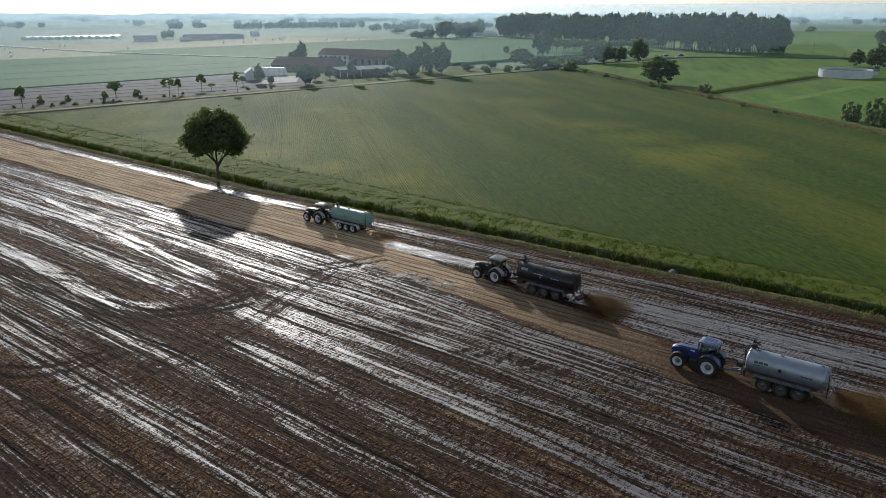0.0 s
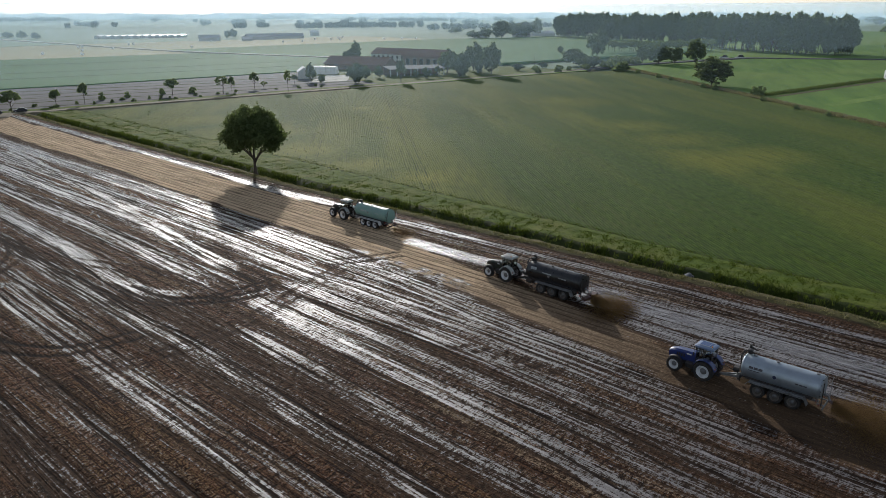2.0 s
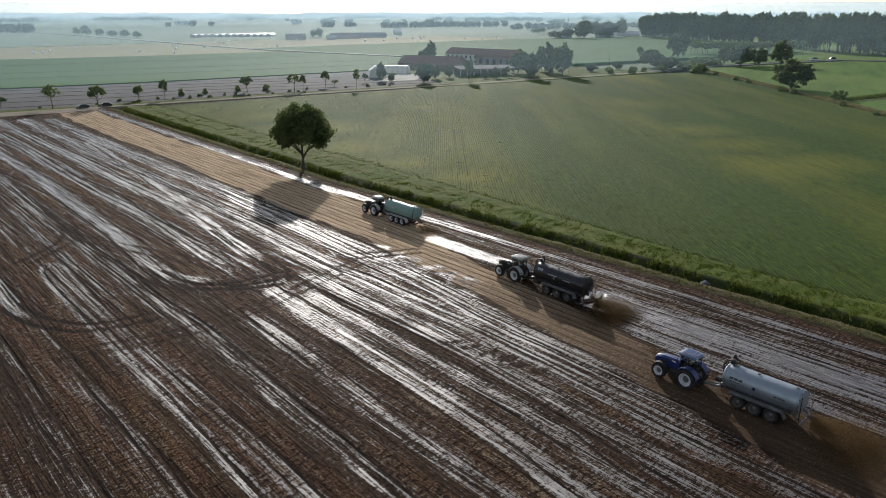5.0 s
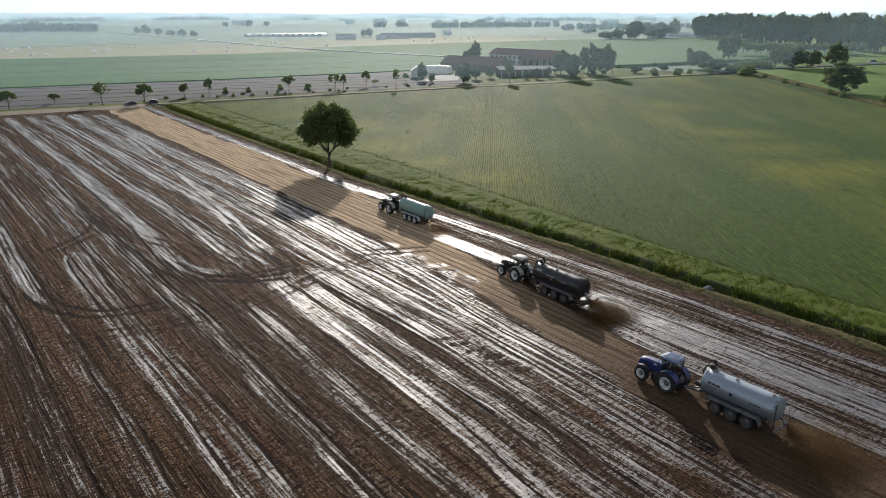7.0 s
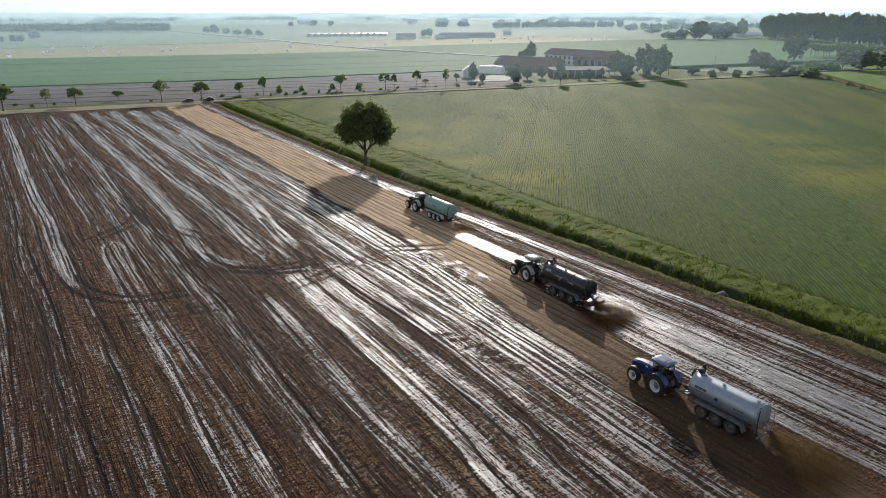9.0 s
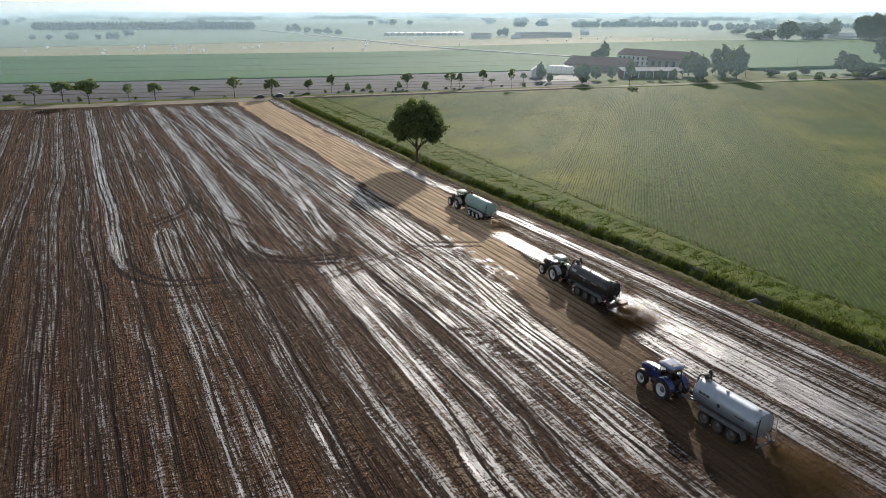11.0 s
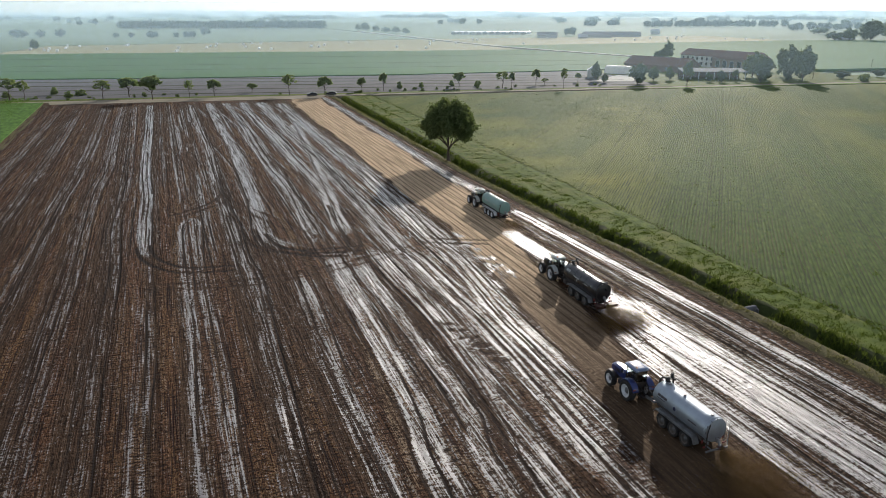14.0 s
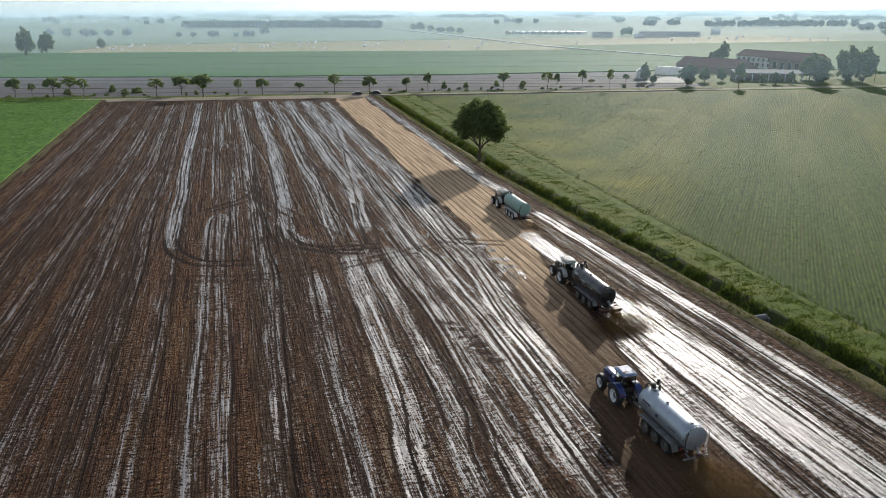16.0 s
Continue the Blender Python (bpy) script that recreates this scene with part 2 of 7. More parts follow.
def mud_mat():
    """Tilled soil: slurry lies in the furrow bottoms where the wet attribute allows, pressed mud in the ruts, straw where stubble is left."""
    m, nt, b = nodes_of("mud")

    def attr(name):
        a = nt.nodes.new("ShaderNodeAttribute")
        a.attribute_name = name
        return a.outputs["Fac"]

    wet, straw, rut, dull = attr("wet"), attr("stubble"), attr("rut"), attr("dull")
    sep = nt.nodes.new("ShaderNodeSeparateXYZ")
    nt.links.new(nt.nodes.new("ShaderNodeNewGeometry").outputs["Position"], sep.inputs[0])
    px, py = sep.outputs[0], sep.outputs[1]
    # the furrows run a little askew, more so in the east
    skew = math_node(nt, "MULTIPLY", math_node(nt, "ADD", px, 45.0), 1 / 35.0, True)
    skew = math_node(nt, "ADD", math_node(nt, "MULTIPLY", skew, 0.024), 0.012)
    fx = math_node(nt, "SUBTRACT", px, math_node(nt, "MULTIPLY", py, skew))
    flow = nt.nodes.new("ShaderNodeCombineXYZ")
    nt.links.new(fx, flow.inputs[0])
    nt.links.new(py, flow.inputs[1])
    fl = flow.outputs[0]
    s1 = noise_tex(nt, 3.6, 4, (1, 0.02, 1), 0, fl, 0.6)
    s2 = noise_tex(nt, 3.4, 5, (1, 0.45, 1), 0, fl, 0.7)
    s3 = noise_tex(nt, 0.3, 4, (1, 0.25, 1), 0, "World")
    s4 = noise_tex(nt, 6.5, 4, (1, 0.6, 1), 0, fl, 0.7)
    s5 = noise_tex(nt, 0.9, 4, (1, 0.02, 1), 0, fl, 0.6)
    s6 = noise_tex(nt, 3.2, 3, (0.3, 1, 1), 0, fl, 0.6)
    s7 = noise_tex(nt, 8.0, 3, (1, 0.025, 1), 0, fl, 0.6)
    cen = lambda s, k: math_node(nt, "MULTIPLY", math_node(nt, "SUBTRACT", s, 0.5), k)
    warp = math_node(nt, "ADD", math_node(nt, "MULTIPLY", fx, 14.5), math_node(nt, "MULTIPLY", s3, 16.0))
    drill = math_node(nt, "ADD", math_node(nt, "SINE", warp), math_node(nt, "SINE", math_node(nt, "ADD", math_node(nt, "MULTIPLY", fx, 5.2), math_node(nt, "MULTIPLY", s3, 9.0))))
    # bars pressed across the rows by the tyre lugs, in lanes
    lug = math_node(nt, "SINE", math_node(nt, "ADD", math_node(nt, "MULTIPLY", py, 15.0), math_node(nt, "ADD", math_node(nt, "MULTIPLY", fx, 6.0), math_node(nt, "MULTIPLY", s3, 30.0))))
    lane = ramp(nt, noise_tex(nt, 0.55, 3, (1, 0.02, 1), 0, fl, 0.5), (0, 0, 0), (1, 1, 1), 0.47, 0.6)
    lug = math_node(nt, "MULTIPLY", lug, lane)
    # rows of specks: furrow bottoms broken by the tread
    grain = math_node(nt, "ADD", math_node(nt, "ADD", cen(s1, 1.4), cen(s7, 2.0)), cen(s2, 1.2))
    grain = math_node(nt, "ADD", grain, cen(s4, 2.2))
    grain = math_node(nt, "ADD", grain, cen(s6, 1.6))
    grain = math_node(nt, "ADD", grain, math_node(nt, "MULTIPLY", lug, 0.14))
    grain = math_node(nt, "ADD", grain, math_node(nt, "MULTIPLY", drill, 0.1))
    w = math_node(nt, "ADD", math_node(nt, "MINIMUM", wet, 1.0), grain)
    w = math_node(nt, "ADD", w, cen(s3, 0.4))
    w = math_node(nt, "SUBTRACT", w, math_node(nt, "MULTIPLY", rut, 1.1))
    wetf = ramp(nt, w, (0, 0, 0), (1, 1, 1), 0.57, 0.74)
    dry = mix(nt, ramp(nt, s2, (0, 0, 0), (1, 1, 1), 0.38, 0.64), (0.036, 0.0165, 0.0095), (0.15, 0.074, 0.04))
    gold = math_node(nt, "MULTIPLY", ramp(nt, s4, (0, 0, 0), (1, 1, 1), 0.46, 0.6), ramp(nt, s5, (0.22, 0.22, 0.22), (1, 1, 1), 0.45, 0.62))
    dry = mix(nt, math_node(nt, "MULTIPLY", gold, 0.62), dry, (0.3, 0.21, 0.095))
    dry = mix(nt, ramp(nt, s4, (1, 1, 1), (0, 0, 0), 0.36, 0.47), dry, (0.016, 0.0095, 0.0075))
    dry = mix(nt, ramp(nt, s6, (1, 1, 1), (0, 0, 0), 0.38, 0.47), dry, (0.024, 0.014, 0.010))
    dry = mix(nt, ramp(nt, s7, (1, 1, 1), (0, 0, 0), 0.36, 0.44), dry, (0.024, 0.014, 0.011))
    dry = mix(nt, ramp(nt, s1, (1, 1, 1), (0, 0, 0), 0.38, 0.46), dry, (0.026, 0.015, 0.012))
    s8 = noise_tex(nt, 0.42, 3, (1, 0.015, 1), 0, fl, 0.5)
    dry = mix(nt, 1.0, dry, ramp(nt, s8, (0.5, 0.46, 0.43), (1.22, 1.12, 1.02), 0.36, 0.64), "MULTIPLY")
    # lanes rolled smooth and dark between the speckled ones
    calm = math_node(nt, "MULTIPLY", ramp(nt, s8, (1, 1, 1), (0, 0, 0), 0.42, 0.54), 0.8)
    sleek = mix(nt, ramp(nt, math_node(nt, "ADD", math_node(nt, "MULTIPLY", s7, 0.5), math_node(nt, "MULTIPLY", s2, 0.5)), (0, 0, 0), (1, 1, 1), 0.4, 0.6), (0.014, 0.0085, 0.006), (0.105, 0.06, 0.034))
    dry = mix(nt, calm, dry, sleek)
    str_c = mix(nt, ramp(nt, s4, (0, 0, 0), (1, 1, 1), 0.3, 0.7), (0.46, 0.32, 0.195), (0.85, 0.64, 0.42))
    str_c = mix(nt, math_node(nt, "MULTIPLY", ramp(nt, s1, (0, 0, 0), (1, 1, 1), 0.48, 0.62), 0.85), str_c, (0.25, 0.17, 0.1))
    lines = ramp(nt, math_node(nt, "SINE", math_node(nt, "ADD", math_node(nt, "MULTIPLY", fx, 5.4), math_node(nt, "MULTIPLY", s3, 1.5))), (0, 0, 0), (1, 1, 1), 0.72, 0.95)
    str_c = mix(nt, math_node(nt, "MULTIPLY", lines, math_node(nt, "ADD", 0.35, s5), True), str_c, (0.16, 0.11, 0.07))
    sf = math_node(nt, "ADD", straw, math_node(nt, "MULTIPLY", grain, math_node(nt, "SUBTRACT", 0.3, math_node(nt, "MULTIPLY", dull, 0.24))))
    sfr = ramp(nt, sf, (0, 0, 0), (1, 1, 1), 0.35, 0.65)
    # unspread soil between the convoys and shade beside them, as even, finely crumbled soil
    even = mix(nt, ramp(nt, math_node(nt, "ADD", math_node(nt, "MULTIPLY", s4, 0.5), math_node(nt, "MULTIPLY", s7, 0.5)), (0, 0, 0), (1, 1, 1), 0.35, 0.65), (0.06, 0.038, 0.023), (0.135, 0.09, 0.054))
    dry = mix(nt, math_node(nt, "MULTIPLY", dull, 0.85), dry, even)
    c = mix(nt, sfr, dry, str_c)
    c = mix(nt, math_node(nt, "MULTIPLY", rut, 1.2, True), c, (0.026, 0.019, 0.016))
    film = ramp(nt, math_node(nt, "ADD", math_node(nt, "MULTIPLY", s7, 0.6), math_node(nt, "MULTIPLY", s1, 0.4)), (0.075, 0.062, 0.056), (0.225, 0.2, 0.2), 0.4, 0.6)
    c = mix(nt, wetf, c, film)
    nt.links.new(c, b.inputs["Base Color"])

    def span(value, lo, hi, a, z):
        n = nt.nodes.new("ShaderNodeMapRange")
        nt.links.new(value, n.inputs[0])
        for i, q in enumerate((lo, hi, a, z)):
            n.inputs[i + 1].default_value = q
        return n.outputs[0]

    # fresh slurry is smooth, drying slurry dull
    rg = nt.nodes.new("ShaderNodeMix")
    nt.links.new(wetf, rg.inputs[0])
    damp = math_node(nt, "MULTIPLY", ramp(nt, w, (0, 0, 0), (1, 1, 1), 0.26, 0.64), math_node(nt, "SUBTRACT", 1.0, math_node(nt, "MULTIPLY", calm, 0.7)))
    nt.links.new(span(damp, 0.0, 1.0, 0.88, 0.58), rg.inputs[2])
    nt.links.new(span(wet, 0.45, 1.15, 0.42, 0.25), rg.inputs[3])
    nt.links.new(rg.outputs[0], b.inputs["Roughness"])
    gloss = math_node(nt, "MULTIPLY", wetf, span(wet, 0.3, 0.95, 0.45, 1.0))
    nt.links.new(math_node(nt, "MAXIMUM", gloss, span(damp, 0.0, 1.0, 0.06, 0.28)), b.inputs["Specular IOR Level"])
    h = math_node(nt, "ADD", math_node(nt, "MULTIPLY", s2, 0.8), math_node(nt, "MULTIPLY", s4, 1.0))
    h = math_node(nt, "ADD", h, math_node(nt, "ADD", math_node(nt, "MULTIPLY", s1, 0.9), math_node(nt, "MULTIPLY", drill, 0.06)))
    h = math_node(nt, "ADD", h, math_node(nt, "ADD", math_node(nt, "MULTIPLY", s6, 1.1), math_node(nt, "MULTIPLY", lug, 0.12)))
    h = math_node(nt, "ADD", h, math_node(nt, "MULTIPLY", s7, 1.1))
    h = math_node(nt, "MULTIPLY", h, math_node(nt, "SUBTRACT", 1.0, math_node(nt, "MULTIPLY", wetf, 0.72)))
    h = math_node(nt, "MULTIPLY", h, math_node(nt, "SUBTRACT", 1.0, math_node(nt, "MULTIPLY", sfr, 0.55)))
    h = math_node(nt, "MULTIPLY", h, math_node(nt, "SUBTRACT", 1.0, math_node(nt, "MULTIPLY", dull, 0.75)))
    h = math_node(nt, "MULTIPLY", h, math_node(nt, "SUBTRACT", 1.0, math_node(nt, "MULTIPLY", calm, 0.4)))
    bump(nt, b, h, 1.0, 0.27)
    return m


def glass_mat(name, tint):
    m, nt, b = nodes_of(name)
    b.inputs["Base Color"].default_value = (*tint, 1)
    b.inputs["Transmission Weight"].default_value = 1.0
    b.inputs["Roughness"].default_value = 0.03
    return m


def sheeting_mat():
    """White plastic sheeting that lets daylight through."""
    m, nt, b = nodes_of("clear_sheeting")
    n = noise_tex(nt, 0.6, 3)
    c = ramp(nt, n, (0.8, 0.81, 0.82), (0.94, 0.95, 0.96), 0.3, 0.7)
    t, ms = nt.nodes.new("ShaderNodeBsdfTranslucent"), nt.nodes.new("ShaderNodeMixShader")
    nt.links.new(c, b.inputs["Base Color"])
    nt.links.new(c, t.inputs["Color"])
    b.inputs["Roughness"].default_value, ms.inputs[0].default_value = 0.4, 0.5
    nt.links.new(b.outputs[0], ms.inputs[1])
    nt.links.new(t.outputs[0], ms.inputs[2])
    nt.links.new(ms.outputs[0], nt.nodes["Material Output"].inputs[0])
    return m


SHEETING = sheeting_mat()
MUD = mud_mat()
BLUE = shade("blue_paint", (0.01, 0.032, 0.17), 0.35, dirty=0.25, coat=0.4)
ROOF_B = shade("pale_blue_roof", (0.2, 0.27, 0.42), 0.55, dirty=0.2)
ROOF_G = shade("grey_white_roof", (0.42, 0.45, 0.43), 0.45, dirty=0.25)
TINT_B = shade("blue_tinted_roof_glass", (0.07, 0.12, 0.26), 0.5, dirty=0.1, spec=0.3)
TINT_G = shade("grey_tinted_roof_glass", (0.16, 0.18, 0.175), 0.5, dirty=0.15, spec=0.3)
MARK = shade("faded_dark_marking", (0.075, 0.07, 0.085), 0.5, dirty=0.4)
MARK_W = shade("faded_pale_marking", (0.42, 0.44, 0.44), 0.5, dirty=0.4)
DARK_BLUE = shade("navy_paint", (0.01, 0.02, 0.09), 0.45, dirty=0.3)
WHITE_P = shade("white_paint", (0.72, 0.73, 0.74), 0.4, dirty=0.2)
BLACK_P = shade("black_paint", (0.012, 0.013, 0.016), 0.3, dirty=0.12, coat=0.3)
DARK_P = shade("dark_green_paint", (0.012, 0.02, 0.014), 0.4, dirty=0.25)
GREEN_P = shade("tank_green_paint", (0.22, 0.37, 0.32), 0.45, dirty=0.4, dirt=(0.3, 0.36, 0.34))
GALV = shade("galvanised_steel", (0.45, 0.51, 0.57), 0.46, 0.75, dirty=0.6, dirt=(0.26, 0.28, 0.3), scale=0.9)
STEEL = shade("steel", (0.3, 0.3, 0.31), 0.5, 0.6, dirty=0.5)
CHASSIS = shade("chassis_black", (0.02, 0.02, 0.022), 0.6, dirty=0.6)
RUBBER = shade("rubber", (0.018, 0.018, 0.019), 0.85, dirty=0.75, dirt=(0.07, 0.05, 0.035))
HUB_M = shade("hub_grey", (0.16, 0.165, 0.17), 0.55, 0.3, dirty=0.5)
RIM_W = shade("rim_light", (0.72, 0.74, 0.76), 0.45, 0.1, dirty=0.3)
DULL_GALV = shade("dirty_galvanised_steel", (0.3, 0.31, 0.32), 0.55, 0.5, dirty=0.75, dirt=(0.09, 0.07, 0.05), scale=1.6)
RIM_G = shade("rim_grey", (0.13, 0.12, 0.11), 0.6, 0.2, dirty=0.6)
RED_P = shade("red_paint", (0.2, 0.03, 0.025), 0.5, dirty=0.4)
AMBER = shade("amber_plastic", (0.8, 0.3, 0.02), 0.3, dirty=0.1)
RUSTY = shade("rusty_brown", (0.24, 0.14, 0.06), 0.8, dirty=0.5)
LAMP_C = shade("lamp_lens", (0.75, 0.77, 0.78), 0.15, dirty=0.1)
GLASS = glass_mat("cab_glass", (0.55, 0.62, 0.62))
SEAT_M = shade("seat_fabric", (0.03, 0.03, 0.035), 0.9)
BARK = shade("bark", (0.10, 0.075, 0.055), 0.9, dirty=0.5, dirt=(0.04, 0.03, 0.025), bumps=0.8)
# walnut leaf colour made lighter and bluer to imitate haze before the tree
LEAF = leaf_mat("hazed_walnut_leaves", (0.075, 0.105, 0.05), (0.2, 0.25, 0.115), 0.52)
# roadside, farm and poplar leaves paled: haze put into their colour
LEAF2 = leaf_mat("roadside_leaves", (0.16, 0.22, 0.1), (0.36, 0.44, 0.2), 0.64)
LEAF5 = leaf_mat("farm_leaves", (0.085, 0.115, 0.06), (0.2, 0.25, 0.11), 0.5)
LEAF3 = leaf_mat("poplar_leaves", (0.075, 0.105, 0.065), (0.18, 0.22, 0.125), 0.42)
LEAF4 = leaf_mat("pale_leaves", (0.16, 0.22, 0.08), (0.36, 0.43, 0.16), 0.6)
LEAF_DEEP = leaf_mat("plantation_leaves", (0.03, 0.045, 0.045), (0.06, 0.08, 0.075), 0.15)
# far leaves paled and blued, so distance haze sits in the colour
LEAF_FAR = leaf_mat("haze_pale_leaves", (0.09, 0.12, 0.12), (0.14, 0.18, 0.17), 0.2)
CROP = field_mat("crop_leaves", (0.034, 0.068, 0.011), (0.106, 0.168, 0.023), (0.205, 0.208, 0.032), 1.6, 0.035, (1, 0.3, 1), 44, 0.55, rough=0.8, spec=0.05, drawn=(1, 0.12, 1), spots=((104, 44, 18, 0.8), (116, 38, 16, 0.7), (126, 63, 15, 0.6), (138, 85, 16, 0.5), (180, 133, 24, 0.5), (116, 177, 12, 0.5), (102, 150, 10, 0.5), (47, 84, 14, 0.8), (47, 104, 14, 0.7), (50, 128, 16, 0.7), (58, 160, 20, 0.6), (62, 195, 16, 0.5)))
CROP_SOIL = field_mat("crop_soil", (0.026, 0.042, 0.009), (0.066, 0.092, 0.018), (0.18, 0.16, 0.05), 0.9, 0.02, (1, 0.3, 1), 44, 0.4)
BARE = field_mat("bare_margin", (0.035, 0.024, 0.017), (0.11, 0.078, 0.05), (0.2, 0.16, 0.08), 1.4, 0.15, (1, 0.2, 1), 0, 0.4)
VERGE = field_mat("verge_grass", (0.046, 0.08, 0.009), (0.135, 0.185, 0.018), (0.2, 0.185, 0.05), 0.9, 0.12, (1, 0.6, 1), 0, 0.5)
DRY_GRASS = field_mat("dry_grass", (0.07, 0.062, 0.028), (0.18, 0.15, 0.072), (0.08, 0.09, 0.025), 1.2, 0.15, (1, 0.4, 1), 0, 0.5)
DITCH_M = field_mat("ditch_bank", (0.028, 0.04, 0.012), (0.08, 0.10, 0.028), (0.06, 0.045, 0.03), 1.0, 0.2, (1, 0.5, 1), 0, 0.4)
BEET = field_mat("beet_leaves", (0.035, 0.09, 0.015), (0.15, 0.3, 0.05), (0.14, 0.26, 0.05), 1.1, 0.03, (1, 0.4, 1), 0, 0.3)
GREY_SOIL = field_mat("grey_soil", (0.10, 0.10, 0.105), (0.165, 0.16, 0.168), (0.15, 0.14, 0.13), 0.15, 0.01, (0.25, 1, 1), -13, 0.4)
GREEN_A = field_mat("cereal_green", (0.035, 0.115, 0.022), (0.07, 0.18, 0.04), (0.055, 0.15, 0.03), 0.08, 0.006, (0.08, 1, 1), -8, 0.4)
GREEN_B = field_mat("meadow_green", (0.06, 0.14, 0.015), (0.15, 0.265, 0.035), (0.2, 0.26, 0.05), 0.10, 0.01, (0.15, 1, 1), -20, 0.5)
# green of the far plain, washed out with haze in its colour
GREEN_C = field_mat("haze_pale_green", (0.16, 0.23, 0.15), (0.23, 0.3, 0.2), (0.2, 0.26, 0.2), 0.03, 0.002, (0.1, 1, 1), -5, 0.5)
HAY = field_mat("mown_hay", (0.3, 0.29, 0.17), (0.44, 0.42, 0.26), (0.3, 0.34, 0.2), 0.08, 0.005, (0.06, 1, 1), -5, 0.4)
DIRT = field_mat("dirt_track", (0.24, 0.2, 0.15), (0.42, 0.37, 0.29), (0.2, 0.2, 0.1), 0.6, 0.05, (0.3, 1, 1), -11, 0.4)
GRAVEL = field_mat("white_gravel", (0.5, 0.48, 0.43), (0.68, 0.66, 0.6), (0.45, 0.45, 0.35), 0.5, 0.05, (1, 0.3, 1), 0, 0.3)
ASPHALT = field_mat("asphalt", (0.09, 0.09, 0.095), (0.14, 0.14, 0.145), (0.18, 0.18, 0.17), 0.4, 0.05)
ROOF = field_mat("clay_tiles", (0.2, 0.105, 0.08), (0.32, 0.18, 0.14), (0.2, 0.15, 0.13), 1.5, 0.1, (1, 4, 1), 0, 0.4)
PLASTER = shade("white_plaster", (0.66, 0.65, 0.61), 0.85, dirty=0.35, dirt=(0.4, 0.36, 0.3), scale=0.5)
BRICK_M = shade("old_brick", (0.22, 0.15, 0.11), 0.9, dirty=0.4, dirt=(0.3, 0.26, 0.22), scale=0.4)
SHED_ROOF = shade("fibre_cement_roof", (0.15, 0.155, 0.17), 0.95, dirty=0.5, dirt=(0.15, 0.13, 0.12), scale=0.4)
# sheet roof of far barns, its grey lightened to imitate haze
HAZY_ROOF = shade("haze_pale_sheet_roof", (0.42, 0.43, 0.45), 0.8, dirty=0.3, dirt=(0.3, 0.3, 0.3), scale=0.3)
GLINT = shade("wet_plastic_sheeting", (0.86, 0.87, 0.88), 0.3, dirty=0.1, spec=0.9)
PLASTIC_W = shade("white_sheeting", (0.78, 0.79, 0.8), 0.5, dirty=0.15)
CONCRETE = shade("pale_concrete", (0.72, 0.74, 0.76), 0.8, dirty=0.3, dirt=(0.32, 0.33, 0.34), scale=0.4)
DARK_WIN = shade("window_glass_dark", (0.02, 0.025, 0.03), 0.15, dirty=0.05)
WOOD_POLE = shade("pole_wood", (0.16, 0.12, 0.09), 0.9)
SLURRY_DROP = leaf_mat("slurry_drops", (0.23, 0.135, 0.055), (0.36, 0.22, 0.095), 0.55)
CAR_P = shade("dark_car_paint", (0.03, 0.035, 0.045), 0.25, dirty=0.2, coat=0.6)
SPREADER = shade("rusty_red", (0.06, 0.02, 0.015), 0.6, dirty=0.6)
MEADOW_Y = field_mat("yellow_meadow", (0.11, 0.2, 0.03), (0.2, 0.3, 0.05), (0.12, 0.2, 0.04), 0.2, 0.03, (0.3, 1, 1), -20, 0.5)


# ---- the large structure: ground, fields, ditch, roads ----
def structure(name, me, label, category):
    return tagged(new(name, me), label, category, kind="structure")


def slab(name, outline, z, material, label, category="field", depth=0.6):
    """A field as a slab with the outline's corners, its top at z."""
    g = G()
    n = len(outline)
    g.add([(x, y, z) for x, y in outline] + [(x, y, z - depth) for x, y in outline],
          [tuple(range(n))] + [(k, (k + 1) % n, n + (k + 1) % n, n + k) for k in range(n)])
    return structure(name, g.mesh(name, material), label, category)


g = G()
ring = [(4700 * math.cos(2 * math.pi * k / 64), 4700 * math.sin(2 * math.pi * k / 64), -1.6) for k in range(64)]
g.add(ring, [tuple(range(64))])
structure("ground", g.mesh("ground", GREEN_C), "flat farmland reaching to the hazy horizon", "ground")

# the ditch and the field's eastern side swing away towards the road
def swing(y):
    return 0.05 * np.clip(np.asarray(y, float) - 100.0, 0, None)


# tilled field with slurry streaks
xs = np.arange(-77.0, 23.41, 0.14)
vs = np.concatenate([np.linspace(-140, -32, 24), np.arange(-30, 110, 0.55), np.arange(110, 253.2, 1.1), [253.7, 256.7, 259.2]])
X, V = np.meshgrid(xs, vs, indexing="ij")
Y = V - 0.170 * X * np.clip((V - 150) / 109.2, 0, 1)
WET = np.zeros_like(X)
STUB = np.zeros_like(X)
RUT = np.zeros_like(X)
rng = np.random.default_rng(7)


def smooth_noise(nu, nv, cu, cv):
    """Random values on a coarse grid, drawn out smoothly over a fine one."""
    c = rng.random((cu, cv))
    iu, iv = np.linspace(0, cu - 1.001, nu), np.linspace(0, cv - 1.001, nv)
    a, b = iu.astype(int), iv.astype(int)
    fu, fv = (iu - a)[:, None], (iv - b)[None, :]
    fu, fv = fu * fu * (3 - 2 * fu), fv * fv * (3 - 2 * fv)
    return c[a][:, b] * (1 - fu) * (1 - fv) + c[a + 1][:, b] * fu * (1 - fv) + c[a][:, b + 1] * (1 - fu) * fv + c[a + 1][:, b + 1] * fu * fv


ALONG = smooth_noise(len(xs), len(vs), 20, 60)
FINE = smooth_noise(len(xs), len(vs), 330, 70)


